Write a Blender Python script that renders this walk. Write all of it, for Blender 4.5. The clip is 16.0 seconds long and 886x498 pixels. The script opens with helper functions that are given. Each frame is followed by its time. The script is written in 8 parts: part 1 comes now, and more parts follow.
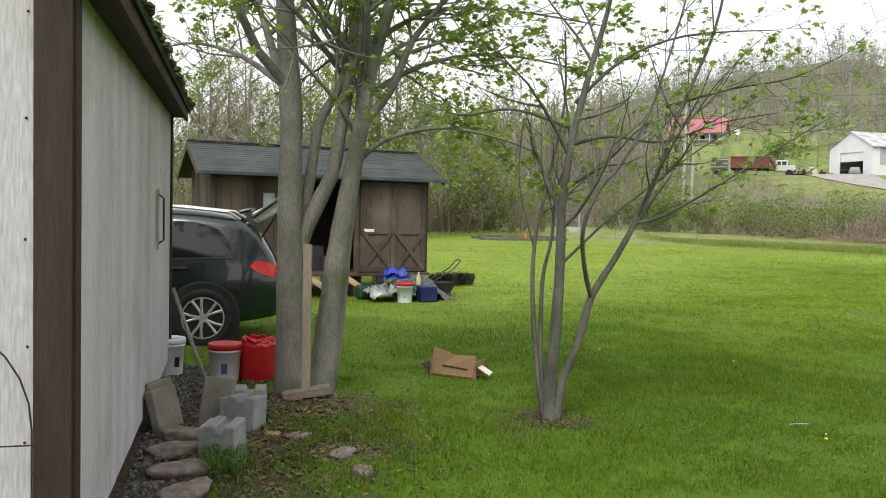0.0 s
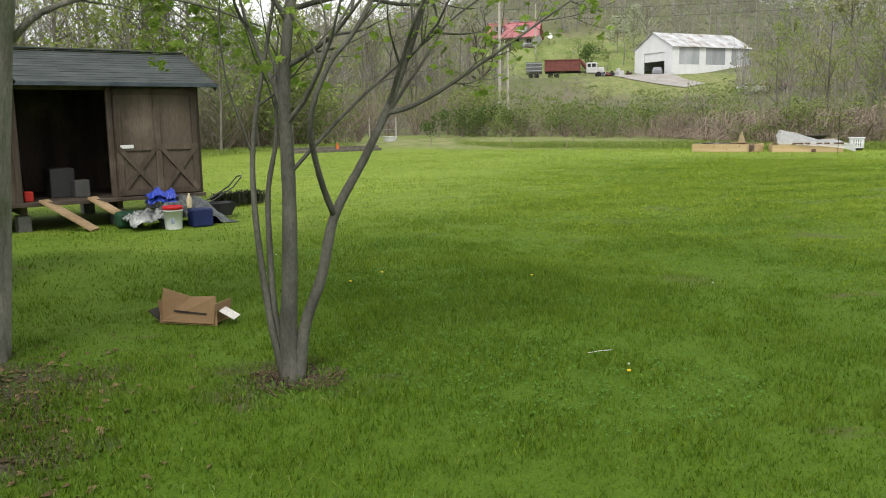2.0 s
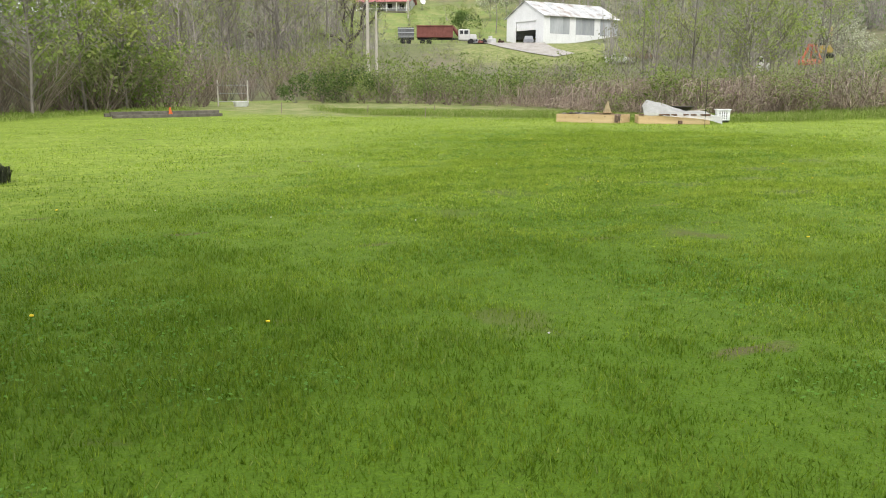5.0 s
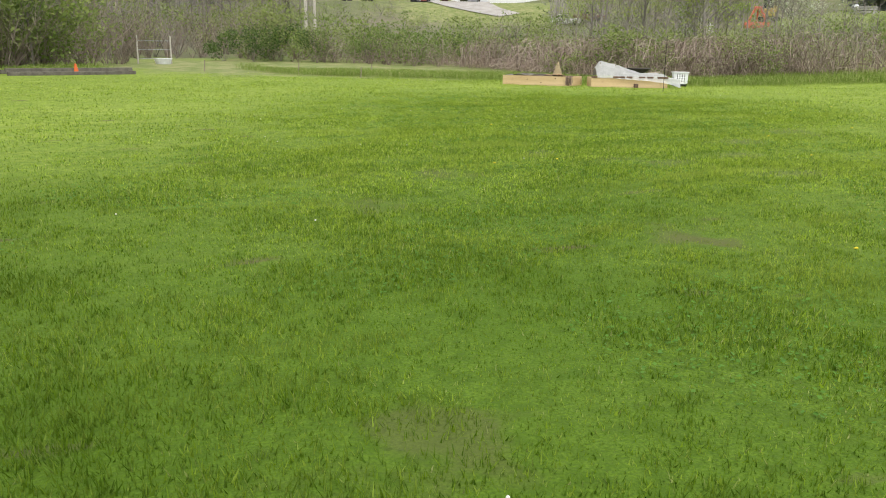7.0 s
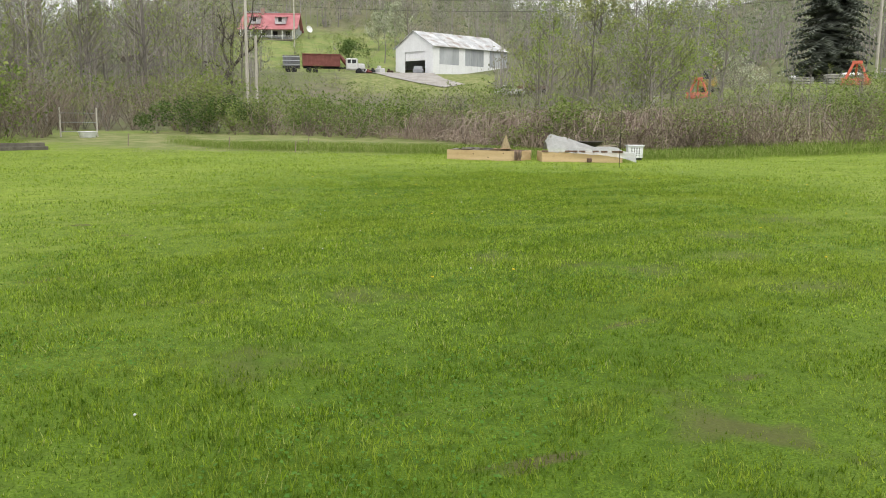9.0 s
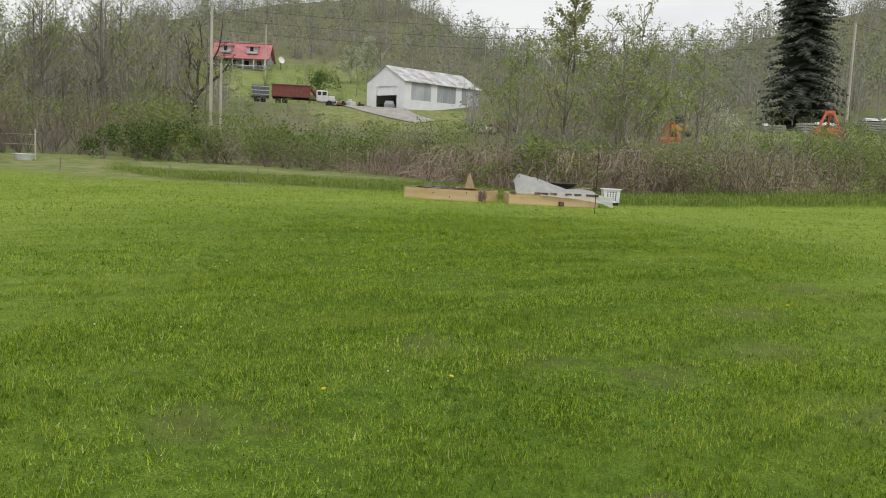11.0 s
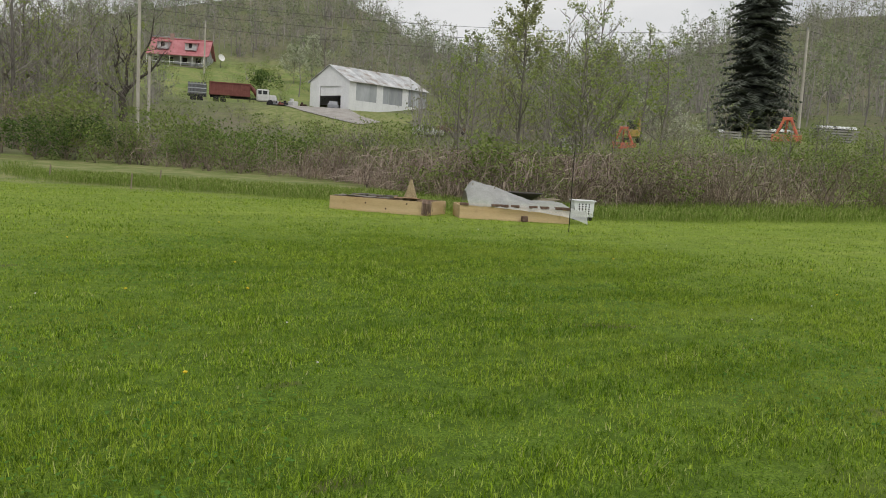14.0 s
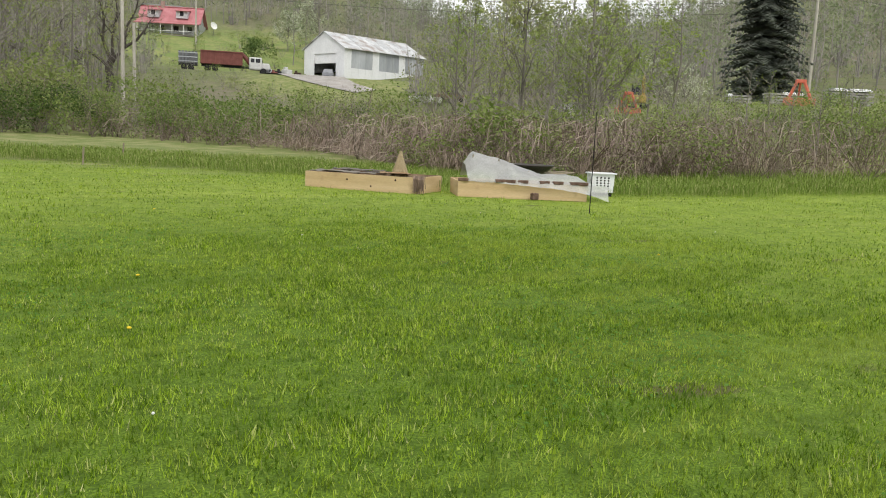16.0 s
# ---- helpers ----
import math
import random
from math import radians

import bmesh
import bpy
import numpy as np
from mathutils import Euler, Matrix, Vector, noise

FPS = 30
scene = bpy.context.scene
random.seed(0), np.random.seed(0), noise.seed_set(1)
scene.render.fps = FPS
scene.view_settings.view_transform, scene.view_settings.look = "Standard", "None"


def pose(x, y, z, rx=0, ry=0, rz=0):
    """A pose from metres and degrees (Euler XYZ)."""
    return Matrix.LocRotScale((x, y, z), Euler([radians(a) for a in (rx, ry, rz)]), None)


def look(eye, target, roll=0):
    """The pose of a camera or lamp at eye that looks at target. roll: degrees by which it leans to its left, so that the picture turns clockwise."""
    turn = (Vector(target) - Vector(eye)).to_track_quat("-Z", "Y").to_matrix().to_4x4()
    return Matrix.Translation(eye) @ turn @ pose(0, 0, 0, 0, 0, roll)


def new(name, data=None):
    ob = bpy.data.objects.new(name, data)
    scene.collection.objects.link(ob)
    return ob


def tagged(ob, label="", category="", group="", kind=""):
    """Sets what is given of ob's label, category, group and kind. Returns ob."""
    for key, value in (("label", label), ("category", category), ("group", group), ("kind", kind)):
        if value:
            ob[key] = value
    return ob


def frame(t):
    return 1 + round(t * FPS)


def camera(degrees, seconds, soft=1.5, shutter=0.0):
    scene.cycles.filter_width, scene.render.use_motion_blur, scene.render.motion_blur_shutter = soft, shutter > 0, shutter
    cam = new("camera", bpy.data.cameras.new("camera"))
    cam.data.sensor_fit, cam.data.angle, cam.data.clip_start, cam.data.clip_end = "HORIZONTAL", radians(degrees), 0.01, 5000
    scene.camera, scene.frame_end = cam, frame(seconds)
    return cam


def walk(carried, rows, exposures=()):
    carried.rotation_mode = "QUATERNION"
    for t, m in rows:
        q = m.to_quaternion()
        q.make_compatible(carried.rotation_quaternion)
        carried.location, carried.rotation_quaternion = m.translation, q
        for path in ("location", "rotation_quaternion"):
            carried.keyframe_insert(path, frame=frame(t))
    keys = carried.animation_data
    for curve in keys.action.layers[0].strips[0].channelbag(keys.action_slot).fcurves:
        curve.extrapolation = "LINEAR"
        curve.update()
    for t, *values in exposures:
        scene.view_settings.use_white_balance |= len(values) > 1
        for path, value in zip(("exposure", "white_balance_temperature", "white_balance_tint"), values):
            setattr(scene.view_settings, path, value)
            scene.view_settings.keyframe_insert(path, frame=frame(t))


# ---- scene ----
cam = camera(56.3, 16.0, soft=1.0)
PATH = [
    (0, (0.069, -0.006, 1.747), (0.052, 1.992, 1.654), 1.4),
    (0.5, (0.236, 0.287, 1.691), (0.371, 2.279, 1.582), -0.6),
    (1, (0.402, 0.7, 1.671), (0.724, 2.663, 1.463), 0.8),
    (1.5, (0.584, 1.209, 1.664), (0.991, 3.154, 1.443), -0.1),
    (2, (0.886, 1.632, 1.619), (1.274, 3.57, 1.318), -1.0),
    (2.5, (1.154, 2.113, 1.591), (1.621, 4.029, 1.258), -1.2),
    (3, (1.468, 2.572, 1.569), (1.958, 4.48, 1.227), -1.9),
    (3.5, (1.836, 2.944, 1.559), (2.305, 4.853, 1.189), -1.2),
    (4, (2.163, 3.383, 1.539), (2.749, 5.258, 1.161), -0.7),
    (6.5, (3.428, 6.049, 1.472), (4.16, 7.868, 1.077), 0.3),
    (7, (3.761, 6.628, 1.431), (4.546, 8.407, 0.963), 0.7),
    (7.5, (4.055, 7.182, 1.442), (4.835, 8.977, 1.031), -0.0),
    (8, (4.364, 7.722, 1.484), (5.201, 9.505, 1.137), 0.0),
    (8.5, (4.709, 8.232, 1.521), (5.588, 9.994, 1.171), 0.5),
    (9, (4.971, 8.774, 1.54), (5.878, 10.529, 1.232), 0.5),
    (9.5, (5.317, 9.275, 1.527), (6.238, 11.032, 1.266), 0.7),
    (10, (5.67, 9.795, 1.523), (6.604, 11.547, 1.286), 1.3),
    (12.5, (7.864, 12.92, 1.461), (8.904, 14.617, 1.264), 2.7),
    (13, (8.192, 13.551, 1.479), (9.251, 15.237, 1.289), -0.1),
    (13.5, (8.615, 14.157, 1.464), (9.666, 15.849, 1.286), 0.2),
    (14, (9.017, 14.824, 1.479), (10.105, 16.49, 1.274), 3.2),
    (14.5, (9.429, 15.346, 1.456), (10.531, 17.0, 1.236), 2.4),
    (15, (9.808, 15.913, 1.445), (10.899, 17.569, 1.187), 1.6),
    (15.5, (10.193, 16.488, 1.454), (11.267, 18.151, 1.167), 1.4),
    (16, (10.574, 17.09, 1.477), (11.66, 18.746, 1.198), 2.6),
]
EXPOSURES = [(0, 0.62), (0.5, -0.05), (1, -0.22), (1.5, 0.15), (2, 0.46), (2.5, 0.66), (3.5, 0.75), (6.5, 0.7), (8, 0.56), (9, 0.46), (9.5, 0.3), (10, 0.0), (12.5, 0.0), (13, -0.15), (13.5, -0.3), (14, -0.2), (14.5, 0.03), (15, 0.22), (16, 0.3)]
walk(cam, [(t, look(eye, target, roll)) for t, eye, target, roll in PATH], EXPOSURES)

# ---- light: a bright overcast sky with a soft high sun ----
SUN_EL, SUN_AZ = radians(52), radians(200)
world = bpy.data.worlds.new("sky")
scene.world = world
world.use_nodes = True
wn, wl = world.node_tree.nodes, world.node_tree.links
sky = wn.new("ShaderNodeTexSky")
sky.sky_type, sky.sun_disc = "NISHITA", False
sky.sun_elevation, sky.sun_rotation = SUN_EL, SUN_AZ
sky.air_density, sky.dust_density, sky.altitude = 1.0, 2.0, 250
grey = wn.new("ShaderNodeHueSaturation")
grey.inputs["Saturation"].default_value = 0.12
grey.inputs["Value"].default_value = 1.0
wl.new(sky.outputs[0], grey.inputs["Color"])
tc = wn.new("ShaderNodeTexCoord")
cl = wn.new("ShaderNodeTexNoise")
cl.inputs["Scale"].default_value, cl.inputs["Detail"].default_value = 3.2, 5
cmap = wn.new("ShaderNodeMapping")
cmap.inputs["Scale"].default_value = (1, 1, 3)
wl.new(tc.outputs["Generated"], cmap.inputs["Vector"])
wl.new(cmap.outputs[0], cl.inputs["Vector"])
cr = wn.new("ShaderNodeValToRGB")
cr.color_ramp.elements[0].position, cr.color_ramp.elements[0].color = 0.3, (7.2, 7.5, 8.0, 1)
cr.color_ramp.elements[1].position, cr.color_ramp.elements[1].color = 0.62, (11.0, 11.0, 11.0, 1)
wl.new(cl.outputs["Fac"], cr.inputs["Fac"])
mx = wn.new("ShaderNodeMix")
mx.data_type = "RGBA"
mx.inputs[0].default_value = 0.75
wl.new(grey.outputs[0], mx.inputs[6])
wl.new(cr.outputs[0], mx.inputs[7])
wn["Background"].inputs["Strength"].default_value = 0.093
wl.new(mx.outputs[2], wn["Background"].inputs["Color"])
sun = new("sun", bpy.data.lights.new("sun", "SUN"))
sun.data.energy, sun.data.angle, sun.data.color = 1.65, radians(25), (1.0, 0.96, 0.9)
sun.matrix_world = look((0, 0, 60), (60 * -math.sin(SUN_AZ) / math.tan(SUN_EL), 60 * -math.cos(SUN_AZ) / math.tan(SUN_EL), 0))


# ---- materials ----
def M(name, c1, c2, scale=4.0, rough=0.8, metal=0.0, bump=0.25, fine=12.0, island=0.0, obj=0.0, lets=0.0,
      stretch=(1, 1, 1), stain=None, stain_scale=1.2, stain_at=0.62, spec=0.3, coat=0.0, alpha=1.0, vary=1.0):
    m = bpy.data.materials.new(name)
    m.use_nodes = True
    n, l = m.node_tree.nodes, m.node_tree.links
    bs = n["Principled BSDF"]
    co = n.new("ShaderNodeTexCoord")
    mp = n.new("ShaderNodeMapping")
    mp.inputs["Scale"].default_value = stretch
    l.new(co.outputs["Object"], mp.inputs["Vector"])
    big = n.new("ShaderNodeTexNoise")
    big.inputs["Scale"].default_value, big.inputs["Detail"].default_value = scale, 4
    small = n.new("ShaderNodeTexNoise")
    small.inputs["Scale"].default_value, small.inputs["Detail"].default_value = scale * fine, 3
    for t in (big, small):
        l.new(mp.outputs[0], t.inputs["Vector"])
    r = n.new("ShaderNodeValToRGB")
    r.color_ramp.elements[0].position, r.color_ramp.elements[0].color = 0.32, (*c1, 1)
    r.color_ramp.elements[1].position, r.color_ramp.elements[1].color = 0.68, (*c2, 1)
    l.new(big.outputs["Fac"], r.inputs["Fac"])
    hs = n.new("ShaderNodeHueSaturation")
    mr = n.new("ShaderNodeMapRange")
    mr.inputs["From Min"].default_value, mr.inputs["From Max"].default_value = 0.3, 0.7
    mr.inputs["To Min"].default_value, mr.inputs["To Max"].default_value = 1 - 0.2 * vary, 1 + 0.18 * vary
    l.new(small.outputs["Fac"], mr.inputs["Value"])
    last, col = mr.outputs[0], r.outputs[0]
    if stain:
        st = n.new("ShaderNodeTexNoise")
        st.inputs["Scale"].default_value, st.inputs["Detail"].default_value = stain_scale, 6
        l.new(co.outputs["Object"], st.inputs["Vector"])
        sr = n.new("ShaderNodeMapRange")
        sr.inputs["From Min"].default_value, sr.inputs["From Max"].default_value = stain_at - 0.08, stain_at + 0.08
        l.new(st.outputs["Fac"], sr.inputs["Value"])
        sm = n.new("ShaderNodeMix")
        sm.data_type = "RGBA"
        l.new(sr.outputs[0], sm.inputs[0])
        l.new(col, sm.inputs[6])
        sm.inputs[7].default_value = (*stain, 1)
        col = sm.outputs[2]
    for amount, kind, out in ((island, "ShaderNodeNewGeometry", "Random Per Island"), (obj, "ShaderNodeObjectInfo", "Random")):
        if amount:
            g = n.new(kind)
            ir = n.new("ShaderNodeMapRange")
            ir.inputs["To Min"].default_value, ir.inputs["To Max"].default_value = 1 - amount, 1 + amount
            l.new(g.outputs[out], ir.inputs["Value"])
            mu = n.new("ShaderNodeMath")
            mu.operation = "MULTIPLY"
            l.new(last, mu.inputs[0])
            l.new(ir.outputs[0], mu.inputs[1])
            last = mu.outputs[0]
    l.new(last, hs.inputs["Value"])
    l.new(col, hs.inputs["Color"])
    l.new(hs.outputs[0], bs.inputs["Base Color"])
    bs.inputs["Roughness"].default_value, bs.inputs["Metallic"].default_value = rough, metal
    bs.inputs["Specular IOR Level"].default_value = spec
    bs.inputs["Coat Weight"].default_value, bs.inputs["Coat Roughness"].default_value = coat, 0.05
    if bump:
        b = n.new("ShaderNodeBump")
        b.inputs["Strength"].default_value, b.inputs["Distance"].default_value = bump, 0.02
        l.new(small.outputs["Fac"], b.inputs["Height"])
        l.new(b.outputs[0], bs.inputs["Normal"])
    if lets or alpha < 1:
        out = n["Material Output"]
        mixer = n.new("ShaderNodeMixShader")
        other = n.new("ShaderNodeBsdfTranslucent" if lets else "ShaderNodeBsdfTransparent")
        if lets:
            l.new(hs.outputs[0], other.inputs["Color"])
        mixer.inputs[0].default_value = lets or 1 - alpha
        l.new(bs.outputs[0], mixer.inputs[1])
        l.new(other.outputs[0], mixer.inputs[2])
        l.new(mixer.outputs[0], out.inputs["Surface"])
    return m


# ---- mesh tools ----
class Geo:
    """Vertices and faces gathered for one mesh."""

    def __init__(self):
        self.v, self.f = [], []

    def add(self, verts, faces, m=None):
        k = len(self.v)
        self.v += [tuple(m @ Vector(p)) if m else tuple(p) for p in verts]
        self.f += [tuple(i + k for i in f) for f in faces]
        return self

    def box(self, size, at=(0, 0, 0), rot=(0, 0, 0), bevel=0.0, m=None):
        """A box of that size, centred on at, turned by degrees, its edges chamfered."""
        x, y, z = (s / 2 for s in size)
        t = pose(*at, *rot)
        t = m @ t if m else t
        if not bevel:
            v = [(a * x, b * y, c * z) for a in (-1, 1) for b in (-1, 1) for c in (-1, 1)]
            return self.add(v, [(0, 1, 3, 2), (4, 6, 7, 5), (0, 4, 5, 1), (2, 3, 7, 6), (0, 2, 6, 4), (1, 5, 7, 3)], t)
        bm = bmesh.new()
        bmesh.ops.create_cube(bm, size=1, matrix=Matrix.Diagonal((*size, 1)))
        bmesh.ops.bevel(bm, geom=bm.edges[:], offset=min(bevel, x, y, z), segments=2, profile=0.5, affect="EDGES")
        self.bm(bm, t)
        return self

    def bm(self, bm, m=None):
        bm.verts.index_update()
        self.add([v.co.copy() for v in bm.verts], [[v.index for v in f.verts] for f in bm.faces], m)
        bm.free()

    def tube(self, pts, radii, n=8, caps=True, m=None):
        pts = [Vector(p) for p in pts]
        if not isinstance(radii, (list, tuple)):
            radii = [radii] * len(pts)
        v, f = [], []
        up = None
        for i, p in enumerate(pts):
            d = (pts[min(i + 1, len(pts) - 1)] - pts[max(i - 1, 0)]).normalized()
            if up is None:
                up = d.orthogonal().normalized()
            up = (up - d * up.dot(d)).normalized()
            side = d.cross(up)
            for k in range(n):
                a = 2 * math.pi * k / n
                v.append(p + (up * math.cos(a) + side * math.sin(a)) * radii[i])
        for i in range(len(pts) - 1):
            for k in range(n):
                a, b = i * n + k, i * n + (k + 1) % n
                f.append((a, b, b + n, a + n))
        if caps:
            f.append(tuple(range(n - 1, -1, -1)))
            f.append(tuple(range((len(pts) - 1) * n, len(pts) * n)))
        return self.add(v, f, m)

    def lathe(self, prof, n=24, m=None):
        """Turns a profile of (radius, height) round z."""
        v = [(r * math.cos(2 * math.pi * k / n), r * math.sin(2 * math.pi * k / n), z) for r, z in prof for k in range(n)]
        f = [(i * n + k, i * n + (k + 1) % n, (i + 1) * n + (k + 1) % n, (i + 1) * n + k) for i in range(len(prof) - 1) for k in range(n)]
        return self.add(v, f, m)

    def mesh(self, name, mat, smooth=False):
        me = bpy.data.meshes.new(name)
        me.from_pydata(self.v, [], self.f)
        me.materials.append(mat)
        if smooth:
            me.shade_smooth()
        me.update()
        return me


def part(name, geo, mat, parent=None, label="", smooth=False, m=None):
    ob = new(name, geo.mesh(name, mat, smooth))
    ob.parent = parent
    if m:
        ob.matrix_basis = m
    return tagged(ob, label)


def thing(name, m, label, category, group=""):
    return set_at(tagged(new(name), label, category, group), m)


def set_at(ob, m):
    ob.matrix_basis = m
    return ob


def setting(name, geo, mat, label="", smooth=False):
    return tagged(new(name, geo.mesh(name, mat, smooth)), label, kind="structure")


def np_mesh(name, verts, faces, mat, smooth=False):
    """One mesh from arrays; the faces all have as many corners."""
    verts, faces = np.asarray(verts, np.float32), np.asarray(faces, np.int32)
    me = bpy.data.meshes.new(name)
    me.vertices.add(len(verts))
    me.vertices.foreach_set("co", verts.ravel())
    k = faces.shape[1]
    me.loops.add(faces.size)
    me.loops.foreach_set("vertex_index", faces.ravel())
    me.polygons.add(len(faces))
    me.polygons.foreach_set("loop_start", np.arange(len(faces), dtype=np.int32) * k)
    me.materials.append(mat)
    if smooth:
        me.shade_smooth()
    me.update(calc_edges=True)
    return me


# ---- the lie of the land ----
HUB = (6.0, 10.0)


def ridge(az):
    """How high the far ridge stands, by the compass."""
    return np.interp(az, [-180, -90, -40, 0, 5, 10, 18, 25, 28, 30, 34, 38, 42, 47, 52, 56, 70, 100, 180],
                     [8, 8, 12, 24, 32, 46, 57, 62, 56, 48, 40, 33, 37, 45, 54, 60, 62, 30, 8])


def ground_z(x, y):
    x, y = np.asarray(x, float), np.asarray(y, float)
    dx, dy = x - HUB[0], y - HUB[1]
    r, az = np.hypot(dx, dy), np.degrees(np.arctan2(dx, dy))
    zr = ridge(az)
    k = np.interp(az, [-180, -60, -20, 10, 75, 130, 180], [0.1, 0.1, 0.3, 1, 1, 0.3, 0.1])
    # the lawn rises a little to the north and east
    lawn = np.clip((x * 0.52 + y * 0.85 - 14) / 20, 0, 1.06) * 0.3
    hill = np.interp(r, [0, 40, 60, 80, 97, 124, 146, 160, 213, 330, 420, 700, 3000],
                     [0, 0, 0.35, 1.1, 2.2, 4.5, 9.2, 9.6, 20.5, -1, -1, -1, -1])
    far = np.clip((r - 213) / 117, 0, 1)
    hill = np.where(r > 213, 20.5 + (zr - 20.5) * far, hill) * k
    fade = np.clip((r - 420) / 900, 0, 1)
    hill = hill * (1 - fade) + 5 * fade
    bank = np.interp(az, [38, 50, 75, 100], [0, 1, 1, 0]) * np.interp(r, [28, 50, 86, 150, 213], [0, 0.9, 3.3, 2.6, 0])
    knoll = 0.1 * np.exp(-((x + 1.2) ** 2 + (y - 6.2) ** 2) / 6)
    dips = 0.025 * np.sin(x * 0.9 + 1.3 * np.sin(y * 0.5)) * np.sin(y * 0.8 + 0.7) * np.clip(1 - r / 60, 0, 1)
    return lawn + hill + bank + knoll + dips


def gz(x, y):
    return float(ground_z(x, y))
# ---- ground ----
DEEP_SPAN, DEEP_GREEN = (10.0, 18.0), (0.062, 0.125, 0.006)
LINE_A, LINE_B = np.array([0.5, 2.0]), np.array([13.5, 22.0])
SCRAPES = [(8.1, 11.75, 0.28), (8.35, 11.5, 0.2), (12.0, 15.4, 0.4), (11.4, 13.8, 0.4), (14.95, 17.2, 0.45), (7.55, 15.3, 0.3), (4.8, 9.2, 0.25), (10.6, 15.1, 0.35), (10.2, 15.6, 0.25), (9.6, 16.4, 0.3), (13.0, 16.4, 0.4), (6.2, 13.8, 0.3)]


def ground_material():
    m = bpy.data.materials.new("turf")
    m.use_nodes = True
    n, l = m.node_tree.nodes, m.node_tree.links
    bs = n["Principled BSDF"]
    ge = n.new("ShaderNodeNewGeometry")

    def noise_at(scale, detail=4, stretch=None):
        t = n.new("ShaderNodeTexNoise")
        t.inputs["Scale"].default_value, t.inputs["Detail"].default_value = scale, detail
        if stretch:
            mp = n.new("ShaderNodeMapping")
            mp.inputs["Scale"].default_value, mp.inputs["Rotation"].default_value = stretch, (0, 0, radians(-32))
            l.new(ge.outputs["Position"], mp.inputs["Vector"])
            l.new(mp.outputs[0], t.inputs["Vector"])
        else:
            l.new(ge.outputs["Position"], t.inputs["Vector"])
        return t.outputs["Fac"]

    def span(v, a, b, lo=0.0, hi=1.0):
        t = n.new("ShaderNodeMapRange")
        for k, x in (("From Min", a), ("From Max", b), ("To Min", lo), ("To Max", hi)):
            t.inputs[k].default_value = x
        l.new(v, t.inputs["Value"])
        return t.outputs[0]

    def mix(f, a, b):
        t = n.new("ShaderNodeMix")
        t.data_type = "RGBA"
        l.new(f, t.inputs[0])
        for k, c in ((6, a), (7, b)):
            if isinstance(c, tuple):
                t.inputs[k].default_value = (*c, 1)
            else:
                l.new(c, t.inputs[k])
        return t.outputs[2]

    def op(kind, a, b):
        t = n.new("ShaderNodeMath")
        t.operation = kind
        for k, c in ((0, a), (1, b)):
            if isinstance(c, (int, float)):
                t.inputs[k].default_value = c
            else:
                l.new(c, t.inputs[k])
        return t.outputs[0]

    sep = n.new("ShaderNodeSeparateXYZ")
    l.new(ge.outputs["Position"], sep.inputs[0])
    off = n.new("ShaderNodeVectorMath")
    off.operation = "SUBTRACT"
    off.inputs[1].default_value = (HUB[0], HUB[1], 0)
    l.new(ge.outputs["Position"], off.inputs[0])
    flat = n.new("ShaderNodeVectorMath")
    flat.operation = "MULTIPLY"
    flat.inputs[1].default_value = (1, 1, 0)
    l.new(off.outputs[0], flat.inputs[0])
    ln = n.new("ShaderNodeVectorMath")
    ln.operation = "LENGTH"
    l.new(flat.outputs[0], ln.inputs[0])
    r = ln.outputs["Value"]
    # mown lawn: broad patches, clumps, mowing lines and single blades
    lawn = mix(span(noise_at(0.35), 0.35, 0.65), TURF_A, TURF_B)
    lawn = mix(span(noise_at(2.2), 0.45, 0.7), lawn, TURF_C)
    lawn = mix(span(noise_at(1.0, 3, (0.25, 2.2, 1)), 0.5, 0.75, 0, 0.55), lawn, TURF_D)
    lawn = mix(span(noise_at(5, 5), 0.5, 0.66, 0, 0.55), lawn, TURF_E)
    lawn = mix(span(noise_at(26, 5), 0.5, 0.72, 0, 0.8), lawn, TURF_E)
    lawn = mix(span(noise_at(11, 5), 0.52, 0.68, 0, 0.6), lawn, TURF_F)
    lawn = mix(span(noise_at(110, 3), 0.52, 0.75, 0, 0.6), lawn, TURF_F)
    # thatch and soil under the blades, shade included, along the middle of the lawn
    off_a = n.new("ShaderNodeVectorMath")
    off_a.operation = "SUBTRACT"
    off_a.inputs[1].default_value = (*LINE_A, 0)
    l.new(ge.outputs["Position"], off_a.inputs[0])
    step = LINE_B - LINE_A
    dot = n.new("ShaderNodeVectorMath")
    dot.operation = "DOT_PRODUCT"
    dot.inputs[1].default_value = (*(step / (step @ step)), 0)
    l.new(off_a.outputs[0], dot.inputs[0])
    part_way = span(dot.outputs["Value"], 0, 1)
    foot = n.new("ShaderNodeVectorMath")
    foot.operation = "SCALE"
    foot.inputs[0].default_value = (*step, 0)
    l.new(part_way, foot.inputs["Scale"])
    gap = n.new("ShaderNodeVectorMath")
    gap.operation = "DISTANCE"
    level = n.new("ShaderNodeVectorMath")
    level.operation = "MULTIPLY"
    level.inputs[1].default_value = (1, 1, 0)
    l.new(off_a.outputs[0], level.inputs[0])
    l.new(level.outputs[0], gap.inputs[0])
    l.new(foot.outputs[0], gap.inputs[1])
    # dark greens stand in for shade among the blades, fading out by nine metres
    shaded_thatch = mix(span(noise_at(75, 5), 0.38, 0.64), (0.045, 0.09, 0.008), (0.15, 0.24, 0.024))
    shaded_thatch = mix(span(noise_at(7, 5), 0.48, 0.6, 0, 0.6), shaded_thatch, (0.035, 0.072, 0.006))
    lawn = mix(span(gap.outputs["Value"], 1, 9, 0.88, 0), lawn, shaded_thatch)
